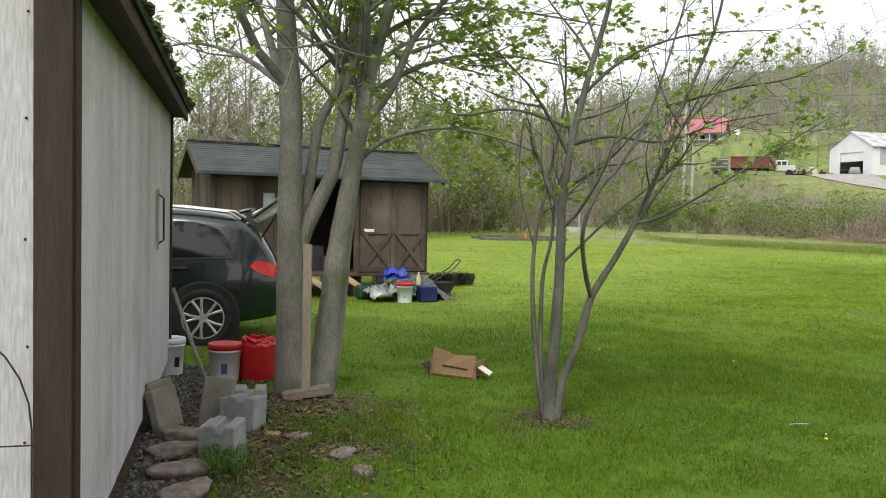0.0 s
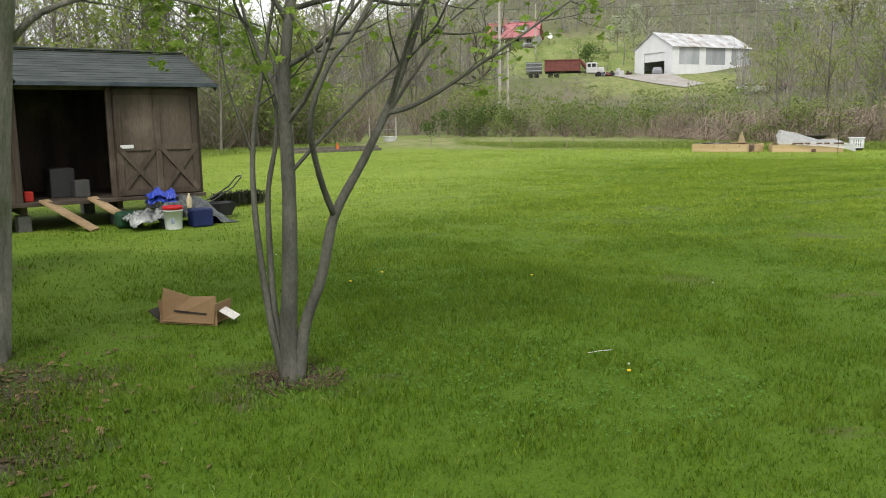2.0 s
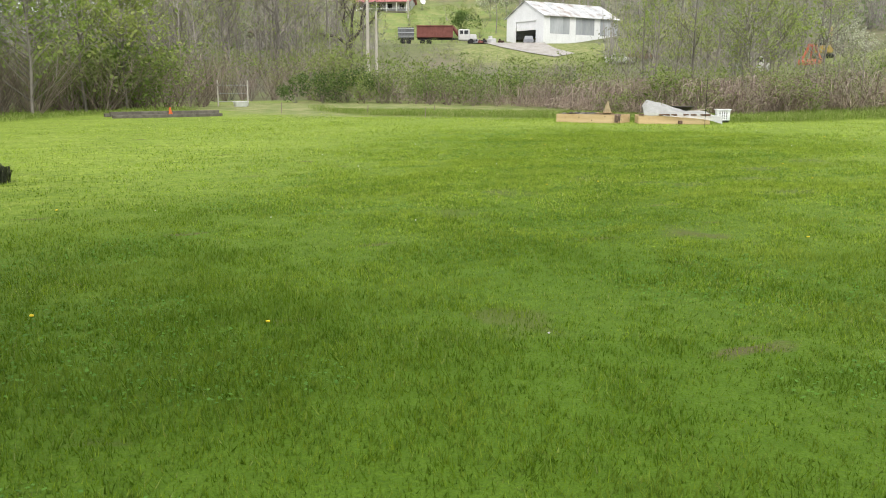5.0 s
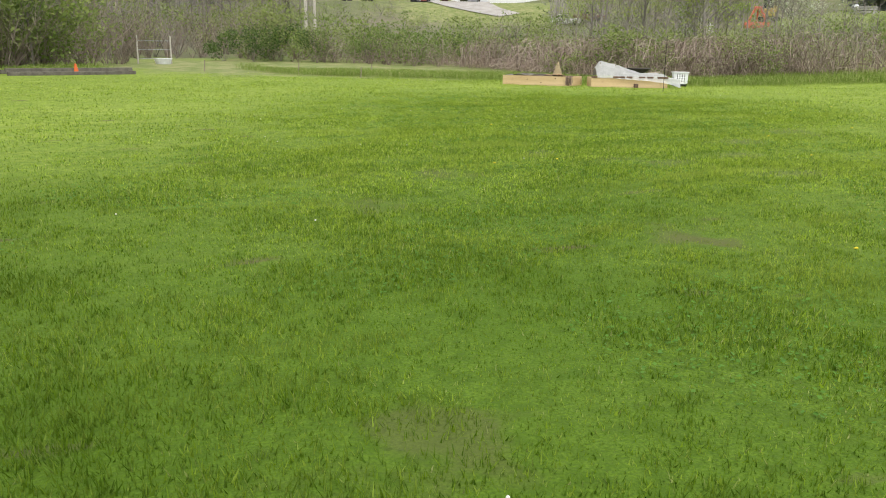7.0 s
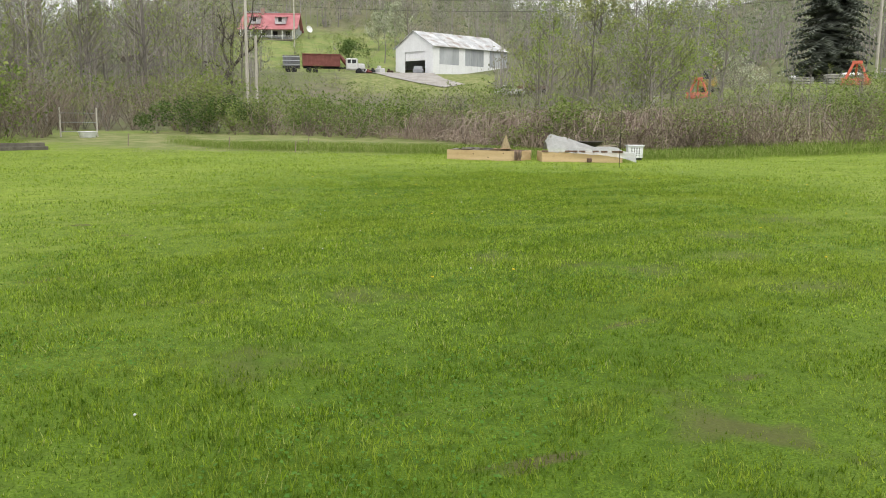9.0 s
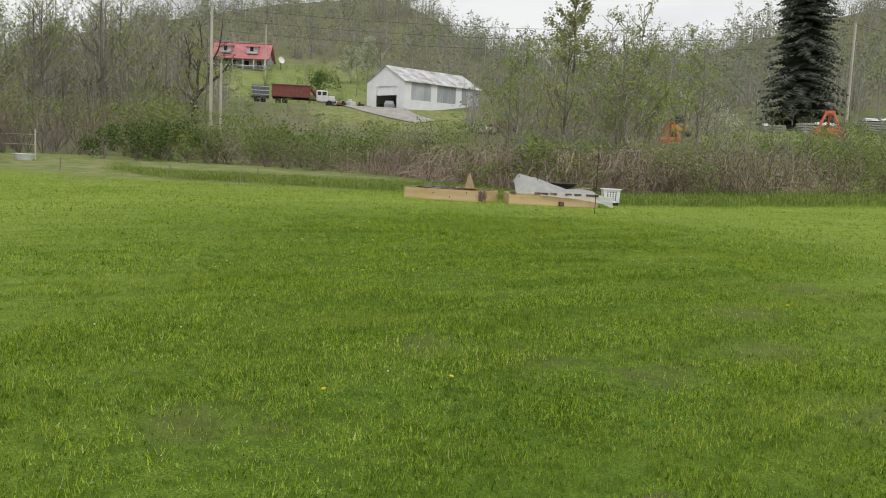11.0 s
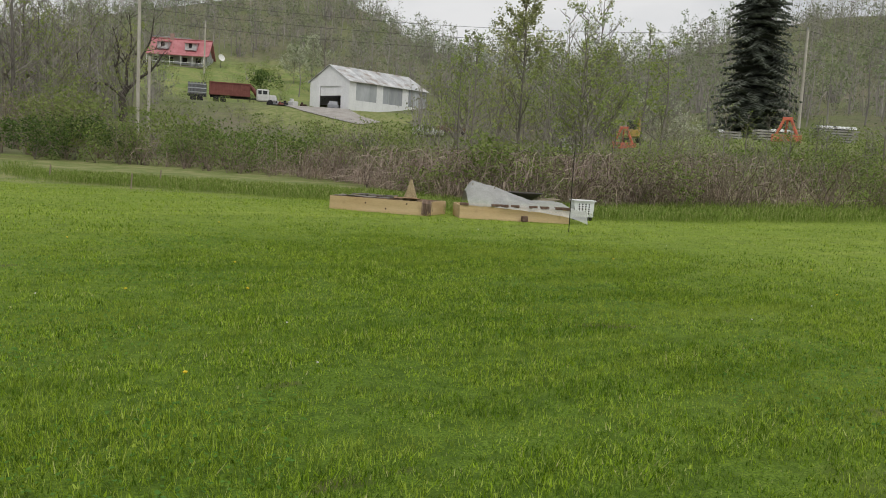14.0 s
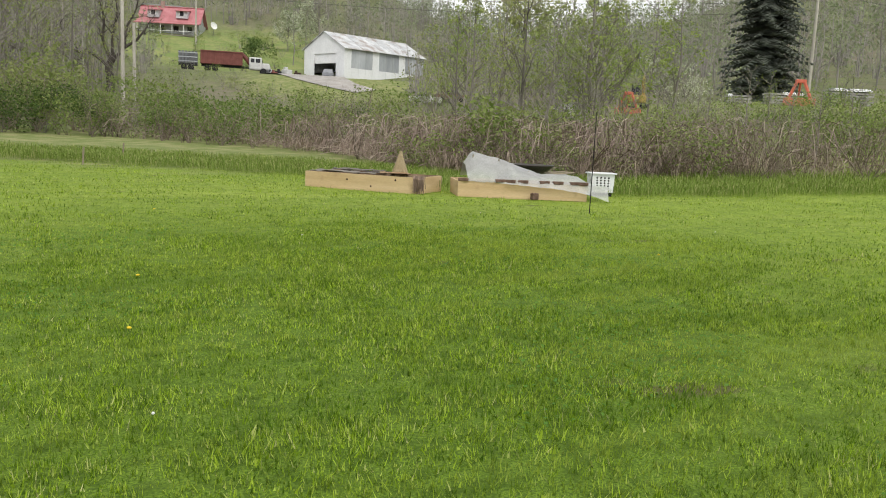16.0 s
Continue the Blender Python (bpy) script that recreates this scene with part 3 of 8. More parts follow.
class Tree:
    """Grows limbs and twigs as tapered tubes, and leaves at the twigs' ends."""

    def __init__(self, seed, leaf=0.08, leafy=1.0, star=True):
        self.rnd = random.Random(seed)
        self.wood, self.leaves, self.leaf, self.leafy, self.star = Geo(), Geo(), leaf, leafy, star

    def limb(self, pts, r0, r1, n=8, kids=0, levels=1, spread=(30, 65), length=0.5, up=0.15, first=0.3):
        """A limb along given places, smoothed, with side shoots from a part of its length on."""
        rnd = self.rnd
        P = [Vector(p) for p in pts]
        fine = []
        for i in range(len(P) - 1):
            a, b, c, d = P[max(i - 1, 0)], P[i], P[i + 1], P[min(i + 2, len(P) - 1)]
            for k in range(4):
                t = k / 4
                fine.append(0.5 * ((2 * b) + (c - a) * t + (2 * a - 5 * b + 4 * c - d) * t * t + (3 * b - a - 3 * c + d) * t ** 3))
        fine.append(P[-1])
        n_pts = len(fine)
        rad = [r0 + (r1 - r0) * (i / (n_pts - 1)) ** 0.9 for i in range(n_pts)]
        if r0 > 0.02:
            rad = [r * (1 + 0.05 * rnd.uniform(-1, 1)) for r in rad]
        self.wood.tube(fine, rad, n)
        total = (P[-1] - P[0]).length
        for k in range(kids):
            i = min(n_pts - 2, int(n_pts * (first + (1 - first) * (k + rnd.random()) / kids)))
            axis = (fine[i + 1] - fine[i]).normalized()
            self.shoot(fine[i], axis, rad[i] * rnd.uniform(0.4, 0.65), total * length * rnd.uniform(0.6, 1.2), levels, spread, up)
        self.tuft(fine[-1], (fine[-1] - fine[-2]).normalized())
        return fine

    def shoot(self, base, axis, r, length, levels, spread=(30, 65), up=0.15):
        rnd = self.rnd
        side = axis.orthogonal().normalized()
        side.rotate(Matrix.Rotation(rnd.uniform(0, 2 * math.pi), 3, axis))
        ang = radians(rnd.uniform(*spread))
        d = axis * math.cos(ang) + side * math.sin(ang)
        p, pts = Vector(base), [Vector(base)]
        steps = 5
        for k in range(steps):
            d = (d + Vector((rnd.uniform(-0.22, 0.22), rnd.uniform(-0.22, 0.22), rnd.uniform(-0.12, 0.16) + up * 0.4))).normalized()
            p = p + d * length / steps
            pts.append(p)
        r = max(r, 0.0022)
        self.wood.tube(pts, [max(0.0016, r * (1 - 0.8 * k / steps)) for k in range(steps + 1)], 5 if r > 0.008 else 3, caps=False)
        if levels > 1:
            for k in range(rnd.randint(3, 4)):
                i = rnd.randint(1, steps - 1)
                self.shoot(pts[i], (pts[i + 1] - pts[i]).normalized(), r * 0.55, length * rnd.uniform(0.4, 0.65), levels - 1, spread, up)
        else:
            for k in (2, 3, 4):
                if rnd.random() < 0.7 * self.leafy:
                    self.tuft(pts[k], d, 0.5)
        self.tuft(p, d)

    def tuft(self, at, axis, part_of=1.0):
        rnd = self.rnd
        n = int(self.leafy * part_of * rnd.uniform(2, 6) + rnd.random())
        for _ in range(n):
            s = self.leaf * rnd.uniform(0.45, 1.15)
            m = Matrix.Translation(Vector(at) + Vector((rnd.uniform(-1, 1), rnd.uniform(-1, 1), rnd.uniform(-1, 0.6))) * self.leaf * 0.7) @ Euler((rnd.uniform(-0.9, 0.5), rnd.uniform(-0.6, 0.6), rnd.uniform(0, 6.28))).to_matrix().to_4x4()
            if self.star:
                v = leaf_star(s)
                self.leaves.add(v, [(0, 1, 2, 3, 4, 5, 6), (0, 6, 7, 8, 9, 10, 11)], m)
            else:
                self.leaves.add([(0, 0, 0), (s * 0.4, s * 0.5, 0.1 * s), (0, s, 0), (-s * 0.4, s * 0.5, 0.1 * s)], [(0, 1, 2, 3)], m)

    def put(self, name, m, bark, foliage, label, group=""):
        t = thing(name, m, label, "tree", group)
        part("trunk", self.wood, bark, t, smooth=True)
        if self.leaves.v:
            part("crown", self.leaves, foliage, t)
        return t


bark_grey = M("maple_bark", (0.155, 0.15, 0.125), (0.26, 0.25, 0.21), 6, 0.9, bump=0.8, fine=10, stretch=(1, 1, 0.35), stain=(0.13, 0.15, 0.09), stain_scale=2.5, stain_at=0.58)
bark_dark = M("young_bark", (0.075, 0.074, 0.06), (0.15, 0.147, 0.122), 8, 0.9, bump=0.5, fine=10, stretch=(1, 1, 0.4))
leaf_new = M("young_maple_leaf", (0.2, 0.31, 0.045), (0.3, 0.42, 0.08), 3, 0.55, bump=0, island=0.35, lets=0.6)
leaf_tan = M("budding_leaf", (0.2, 0.22, 0.05), (0.27, 0.24, 0.08), 3, 0.55, bump=0, island=0.35, lets=0.4)

# the large clump of maple stems by the white shed
T1 = Tree(11, 0.07, 1.35)
big = T1.limb
big([(0, 0, -0.1), (0.0, 0.0, 0.3), (-0.01, 0, 0.8), (-0.03, 0, 1.5), (-0.03, 0, 2.5), (-0.1, 0.0, 3.5), (-0.2, 0.05, 5.2), (-0.3, 0.1, 7)], 0.16, 0.06, 14, kids=7, levels=3, length=0.32, first=0.55)
big([(0.26, 0.1, -0.1), (0.28, 0.1, 0.2), (0.33, 0.1, 0.7), (0.41, 0.1, 1.35), (0.5, 0.1, 1.9), (0.57, 0.1, 2.3), (0.67, 0.1, 2.94), (0.84, 0.1, 3.55), (1.2, 0.1, 4.8), (1.5, 0.1, 6.2)], 0.135, 0.035, 12, kids=7, levels=3, length=0.36, first=0.6)
big([(0.03, 0.05, 1.2), (0.09, 0.07, 1.45), (0.22, 0.09, 1.74), (0.34, 0.1, 2.02), (0.41, 0.15, 2.47), (0.48, 0.2, 3.0), (0.48, 0.25, 3.55), (0.4, 0.4, 5.2)], 0.085, 0.04, 12, kids=5, levels=3, length=0.34, first=0.6)
big([(0.04, 0.1, 1.35), (0.13, 0.14, 2.0), (0.21, 0.15, 2.47), (0.4, 0.2, 2.87), (0.5, 0.25, 3.53), (0.6, 0.5, 4.8)], 0.06, 0.025, 10, kids=4, levels=3, length=0.35, first=0.5)
big([(0.3, 0.16, 0.0), (0.38, 0.16, 0.7), (0.44, 0.16, 1.35), (0.51, 0.2, 1.95), (0.58, 0.22, 2.74), (0.55, 0.25, 3.53), (0.6, 0.5, 5)], 0.105, 0.03, 10, kids=5, levels=3, length=0.36, first=0.5)
big([(0.6, 0.12, 2.45), (0.85, 0.1, 2.76), (1.04, 0.1, 3.2), (1.3, 0.1, 3.55), (1.8, 0.1, 4.3)], 0.05, 0.015, 9, kids=6, levels=3, length=0.4, first=0.35)
# long low boughs over the lawn
big([(0.5, 0.25, 2.05), (0.8, 0.1, 2.3), (1.3, 0.0, 2.42), (1.8, -0.1, 2.34), (2.2, -0.1, 2.2)], 0.03, 0.005, 7, kids=9, levels=2, length=0.32, first=0.3, spread=(25, 55), up=-0.1)
big([(0.6, 0.22, 2.7), (1.1, 0.5, 3.05), (1.8, 0.6, 3.2), (2.6, 0.7, 3.1)], 0.035, 0.006, 7, kids=11, levels=2, length=0.35, first=0.25, up=-0.1)
big([(0.4, 0.3, 2.9), (0.1, -0.5, 3.3), (-0.2, -1.0, 3.45), (-0.5, -1.5, 3.4)], 0.03, 0.006, 7, kids=8, levels=2, length=0.3, first=0.3)
big([(-0.02, 0.0, 2.7), (-0.6, 0.5, 3.1), (-1.2, 0.9, 3.3), (-1.8, 1.4, 3.3)], 0.035, 0.006, 7, kids=9, levels=2, length=0.35, first=0.3)
big([(0.66, 0.2, 3.2), (1.2, 0.2, 3.5), (1.9, 0.3, 3.55), (2.8, 0.2, 3.4)], 0.03, 0.005, 7, kids=11, levels=2, length=0.3, first=0.25)
big([(0.6, 0.2, 2.9), (0.9, 0.8, 3.3), (1.2, 1.5, 3.5), (1.5, 2.3, 3.4)], 0.03, 0.005, 7, kids=10, levels=2, length=0.34, first=0.25)
T1.put("maple_tree", pose(-1.36, 7.48, gz(-1.36, 7.48)), bark_grey, leaf_new, "mature grey-barked maple with several stems and fresh green leaves")

# the young tree that spreads from one foot
T2 = Tree(23, 0.06, 0.6)
st = T2.limb
st([(0, 0, -0.08), (0, 0, 0.3), (0.02, -0.03, 0.6), (0.04, -0.06, 1.1), (0.04, -0.1, 1.5), (0.04, -0.14, 1.8), (0.1, -0.15, 2.3), (0.24, -0.15, 2.9), (0.37, -0.15, 3.43), (0.5, -0.1, 4.4)], 0.064, 0.014, 10, kids=10, levels=2, length=0.3, first=0.45, spread=(40, 75))
st([(0.05, 0, -0.03), (0.1, 0.0, 0.32), (0.22, -0.02, 0.65), (0.31, -0.03, 1.02), (0.5, -0.04, 1.36), (0.66, -0.05, 1.68), (0.81, -0.05, 2.05), (0.97, -0.05, 2.54), (1.22, -0.05, 3.18), (1.35, 0, 3.8)], 0.043, 0.009, 9, kids=8, levels=2, length=0.3, first=0.5)
st([(0.31, -0.03, 1.02), (0.22, -0.2, 1.28), (0.17, -0.4, 1.6), (0.28, -0.45, 1.9), (0.44, -0.45, 2.1), (0.65, -0.4, 2.5), (0.8, -0.35, 2.95), (0.95, -0.3, 3.5)], 0.022, 0.006, 7, kids=6, levels=2, length=0.3, first=0.5)
st([(-0.04, 0.0, 0), (-0.1, 0.0, 0.34), (-0.15, 0.0, 0.8), (-0.17, 0.0, 1.25), (-0.14, 0.0, 1.6), (-0.06, 0, 2.0), (0.05, 0, 2.6), (0.05, 0.1, 3.2)], 0.026, 0.007, 8, kids=5, levels=2, length=0.3, first=0.6)
st([(-0.03, 0.02, 0), (-0.08, 0.02, 0.45), (-0.09, 0.02, 0.9), (-0.08, 0.02, 1.2), (-0.02, 0.02, 1.5), (0.0, 0.0, 1.85), (0.1, 0, 2.3), (0.0, 0.1, 3.0)], 0.024, 0.007, 8, kids=5, levels=2, length=0.3, first=0.6)
st([(-0.16, 0.0, 1.4), (-0.22, -0.03, 1.6), (-0.29, -0.06, 1.85), (-0.31, -0.08, 2.15), (-0.28, -0.1, 2.5)], 0.009, 0.004, 5, kids=2, levels=1, length=0.3, first=0.7)
st([(0.04, -0.08, 1.28), (0.2, -0.1, 1.45), (0.45, -0.12, 1.7), (0.75, -0.14, 1.95), (1.2, -0.15, 2.3), (1.6, -0.15, 2.5)], 0.014, 0.004, 7, kids=8, levels=2, length=0.28, first=0.45, spread=(25, 55))
st([(0.65, -0.05, 1.64), (0.8, -0.08, 1.68), (0.99, -0.12, 1.78), (1.25, -0.18, 1.95), (1.7, -0.2, 2.25), (2.1, -0.2, 2.5)], 0.018, 0.004, 7, kids=8, levels=2, length=0.28, first=0.4, spread=(25, 55))
st([(0.08, 0, 2.25), (0.45, 0.1, 2.35), (0.9, 0.2, 2.32), (1.4, 0.3, 2.5), (1.9, 0.3, 2.6)], 0.018, 0.004, 6, kids=8, levels=2, length=0.3, first=0.3)
st([(0.1, 0, 2.4), (-0.35, 0.1, 2.55), (-0.8, 0.15, 2.5), (-1.15, 0.2, 2.62)], 0.016, 0.003, 6, kids=8, levels=2, length=0.3, first=0.3)
st([(0.14, 0, 2.6), (0.5, 0, 2.95), (1.0, -0.05, 3.15), (1.7, -0.1, 3.2)], 0.02, 0.004, 6, kids=9, levels=2, length=0.3, first=0.3)
st([(0.9, 0.1, 2.6), (1.4, 0.05, 2.75), (1.9, 0.0, 2.85), (2.4, 0, 3.1)], 0.014, 0.003, 6, kids=7, levels=2, length=0.3, first=0.2)
T2.put("young_tree", pose(0.92, 6.77, gz(0.92, 6.77)), bark_dark, leaf_new, "young multi-stemmed tree with thin branches and sparse new leaves")
g = Geo()
for _ in range(70):
    a, r = random.uniform(0, 6.28), random.uniform(0.08, 0.26)
    g.tube([(r * math.cos(a), r * math.sin(a), -0.01), (r * 1.2 * math.cos(a + 0.3), r * 1.2 * math.sin(a + 0.3), random.uniform(0.01, 0.05)), (r * 1.4 * math.cos(a + 0.6), r * 1.4 * math.sin(a + 0.6), 0.01)], 0.004, 4)
tagged(set_at(new("bark_litter", g.mesh("bark_litter", M("litter", (0.075, 0.052, 0.03), (0.13, 0.095, 0.055), 9, 0.9, island=0.4))), pose(0.95, 6.72, gz(0.95, 6.72))), "dead brown litter round the foot of the young tree", "litter", kind="stuff")
# ---- the brown board shed ----
old_wood = M("weathered_brown_board", (0.042, 0.032, 0.024), (0.11, 0.087, 0.065), 3, 0.85, bump=0.5, fine=25, stretch=(1, 1, 0.1), stain=(0.15, 0.12, 0.09), stain_scale=1.3, stain_at=0.66, obj=0.25)
ramp_wood = M("ramp_board", (0.28, 0.19, 0.1), (0.4, 0.29, 0.17), 3, 0.8, fine=25, stretch=(0.15, 1, 1), bump=0.3, obj=0.1)
pale_wood = M("sawn_timber", (0.21, 0.175, 0.125), (0.32, 0.275, 0.2), 5, 0.8, fine=25, stretch=(1, 1, 0.1), bump=0.3)
gutter_metal = M("blue_grey_drip_edge", (0.05, 0.065, 0.078), (0.09, 0.11, 0.125), 4, 0.5, metal=0.3)
white_paint = M("white_paint", (0.68, 0.68, 0.66), (0.8, 0.8, 0.78), 3, 0.5, bump=0.1, vary=0.3)
black_rubber = M("black_rubber", (0.012, 0.012, 0.012), (0.025, 0.025, 0.025), 8, 0.8)
red_plastic = M("red_plastic", (0.5, 0.012, 0.015), (0.6, 0.02, 0.025), 4, 0.4, bump=0.08, spec=0.5)
white_plastic = M("white_plastic", (0.66, 0.67, 0.7), (0.76, 0.77, 0.78), 4, 0.4, bump=0.05, spec=0.5, vary=0.25)
SHED_L, SHED_AZ, SHED_LEN, SHED_DEEP, F0, E0 = (-4.42, 15.38, 0.0), 65, 4.4, 2.5, 0.46, 2.4
S = along(SHED_L, SHED_AZ)
shed = thing("wooden_shed", S, "weathered dark brown board shed with an open doorway and shingled roof", "shed")


def planks(name, y0, y1, z0, z1, x, parent, face="x", mat=old_wood, pitch=0.19):
    n = max(1, round((y1 - y0) / pitch))
    w = (y1 - y0) / n
    for i in range(n):
        c = y0 + (i + 0.5) * w
        j = random.uniform(-0.004, 0.004)
        size, at = ((0.022, w - 0.006, z1 - z0), (x + j, c, (z0 + z1) / 2)) if face == "x" else ((w - 0.006, 0.022, z1 - z0), (c, x + j, (z0 + z1) / 2))
        part(name, Geo().box(size, at), mat, parent)


DOOR0, DOOR1 = 1.4, 2.87
planks("plank", 0.0, DOOR0, F0, E0, -0.012, shed)
planks("plank", -SHED_DEEP, 0, F0, E0 + 0.02, 0.012, shed, "y")
planks("plank", -SHED_DEEP, 0, F0, E0 + 0.02, SHED_LEN - 0.012, shed, "y")
part("back_wall", Geo().box((0.03, SHED_LEN, E0 - F0), (-SHED_DEEP + 0.015, SHED_LEN / 2, (F0 + E0) / 2)), old_wood, shed)
part("floor_deck", Geo().box((SHED_DEEP + 0.2, SHED_LEN, 0.06), (-SHED_DEEP / 2 + 0.1, SHED_LEN / 2, F0 - 0.03), bevel=0.005), old_wood, shed)
for y in (0.2, 1.45, 2.95, 4.2):
    part("floor_beam", Geo().box((SHED_DEEP, 0.09, 0.14), (-SHED_DEEP / 2, y, F0 - 0.13)), old_wood, shed)
    for x in (-0.2, -SHED_DEEP + 0.2):
        part("pier", Geo().box((0.3, 0.2, F0 - 0.12), (x, y, (F0 - 0.2) / 2 - 0.06), bevel=0.01), M("pier_block", (0.16, 0.155, 0.15), (0.24, 0.235, 0.22), 6, 0.9) if y == 0.2 and x == -0.2 else bpy.data.materials["pier_block"], shed)
part("header", Geo().box((0.05, SHED_LEN, 0.16), (0.0, SHED_LEN / 2, E0 - 0.06), bevel=0.004), old_wood, shed)
for y in (0.04, DOOR0, DOOR1, SHED_LEN - 0.04):
    part("post", Geo().box((0.08, 0.09, E0 - F0), (0.012, y, (F0 + E0) / 2), bevel=0.005), old_wood, shed)
# the braced sliding door at the right end
door = part("sliding_door", Geo().box((0.03, SHED_LEN - DOOR1 - 0.1, E0 - F0 - 0.1), (0.065, (SHED_LEN + DOOR1) / 2, (F0 + E0) / 2 - 0.04)), old_wood, shed)
dw, dm = SHED_LEN - DOOR1 - 0.12, (SHED_LEN + DOOR1) / 2
zl, zm, zt = F0 + 0.02, F0 + 0.83, E0 - 0.12
for z in (zl + 0.05, zm, zt - 0.05):
    part("rail", Geo().box((0.025, dw, 0.1), (0.094, dm, z), bevel=0.003), old_wood, door)
for y in (dm - dw / 2 + 0.05, dm, dm + dw / 2 - 0.05):
    part("stile", Geo().box((0.022, 0.1, zt - zl), (0.092, y, (zl + zt) / 2), bevel=0.003), old_wood, door)
for half in (0, 1):
    yc = dm + (half - 0.5) * dw / 2
    for sgn in (-1, 1):
        ang = math.degrees(math.atan2(dw / 2 - 0.12, zm - zl - 0.1)) * sgn
        part("brace", Geo().box((0.018, 0.075, 0.98), (0.11 + 0.006 * sgn, yc, (zl + zm) / 2 + 0.02), (ang, 0, 0)), old_wood, door)
part("sign_plate", Geo().box((0.006, 0.22, 0.06), (0.112, dm - dw / 2 + 0.17, zm + 0.02), bevel=0.002), white_paint, door, "small white sign plate")
part("window_pane", Geo().box((0.012, 0.22, 0.4), (0.012, 1.1, 1.8), bevel=0.003), M("dusty_glass", (0.25, 0.26, 0.25), (0.38, 0.38, 0.36), 5, 0.25), shed, "dusty pale window pane")
# roof of shingles in courses
RISE, RUN = 0.5, SHED_DEEP / 2
slope = math.degrees(math.atan2(RISE, RUN))
sl = math.hypot(RUN + 0.28, (RUN + 0.28) * RISE / RUN)
for sgn in (1, -1):
    deck = part("roof", Geo().box((sl, SHED_LEN + 0.5, 0.035), (-RUN + sgn * (RUN + 0.28) / 2, SHED_LEN / 2, E0 + 0.06 + RISE - (RUN + 0.28) * RISE / RUN / 2), (0, slope * sgn, 0)), roof_felt, shed)
    rows = 13
    for k in range(rows):
        d = (k + 0.5) * sl / rows
        cx = -RUN + sgn * d * math.cos(radians(slope))
        cz = E0 + 0.085 + RISE - d * math.sin(radians(slope))
        for i in range(6):
            part("shingle", Geo().box((sl / rows + 0.02, (SHED_LEN + 0.5) / 6 - 0.003, 0.009), (cx, (i + 0.5) * (SHED_LEN + 0.5) / 6 - 0.25, cz + random.uniform(0, 0.004)), (0, (slope - 2.2) * sgn, 0)), roof_felt, deck)
part("ridge_cap", Geo().box((0.16, SHED_LEN + 0.5, 0.03), (-RUN, SHED_LEN / 2, E0 + 0.12 + RISE), bevel=0.01), roof_felt, shed)
part("drip_edge", Geo().box((0.04, SHED_LEN + 0.56, 0.06), (0.3, SHED_LEN / 2, E0 - 0.06), bevel=0.006), gutter_metal, shed, "blue-grey metal drip edge")
part("drip_edge", Geo().box((0.03, SHED_LEN + 0.52, 0.06), (-SHED_DEEP - 0.29, SHED_LEN / 2, E0 - 0.06), bevel=0.006), gutter_metal, shed)
for y in (-0.26, SHED_LEN + 0.26):
    for sgn in (1, -1):
        part("barge_board", Geo().box((sl, 0.025, 0.13), (-RUN + sgn * (RUN + 0.28) / 2, y, E0 + 0.03 + RISE - (RUN + 0.28) * RISE / RUN / 2), (0, slope * sgn, 0)), old_wood, shed)
for y in (0.012, SHED_LEN - 0.012):
    part("gable", Geo().add([(0, y - 0.01, E0), (-SHED_DEEP, y - 0.01, E0), (-RUN, y - 0.01, E0 + RISE), (0, y + 0.01, E0), (-SHED_DEEP, y + 0.01, E0), (-RUN, y + 0.01, E0 + RISE)],
         [(0, 1, 2), (3, 5, 4), (0, 3, 4, 1), (1, 4, 5, 2), (2, 5, 3, 0)]), old_wood, shed)


def plank_between(name, a, b, w, t, mat, label, cat="board", group=""):
    a, b = Vector(a), Vector(b)
    d = b - a
    ob = new(name, Geo().box((w, d.length, t), bevel=min(w, t) * 0.12).mesh(name, mat))
    q = d.to_track_quat("Y", "Z")
    ob.matrix_basis = Matrix.Translation((a + b) / 2) @ q.to_matrix().to_4x4()
    return tagged(ob, label, cat, group)


def shed_at(x, y, z):
    return S @ Vector((x, y, z))


for y0, y1 in ((1.72, 2.34), (2.46, 3.04)):
    b = shed_at(0.72, y1, 0)
    plank_between("ramp_board", shed_at(0.12, y0, F0 + 0.03), (b.x, b.y, gz(b.x, b.y) + 0.02), 0.24, 0.04, ramp_wood, "plain tan plank ramp leaning on the shed floor", "ramp", "shed ramps")
for i, (x, y, z, s, c, nm, lab) in enumerate(((-0.9, 2.2, 0, (0.5, 0.4, 0.5), (0.05, 0.05, 0.05), "storage_box", "dark storage box inside the shed"), (-0.5, 2.45, 0, (0.25, 0.25, 0.3), (0.07, 0.07, 0.065), "grey_crate", "grey crate inside the shed doorway"), (-0.2, 1.56, 0, (0.14, 0.14, 0.17), (0.5, 0.03, 0.02), "red_can", "small red can inside the shed doorway"))):
    tagged(set_at(new(nm, Geo().box(s, (x, y, F0 + s[2] / 2), bevel=0.02).mesh(nm, M(nm, c, tuple(k * 1.3 for k in c), 4, 0.6))), S), lab, "container")


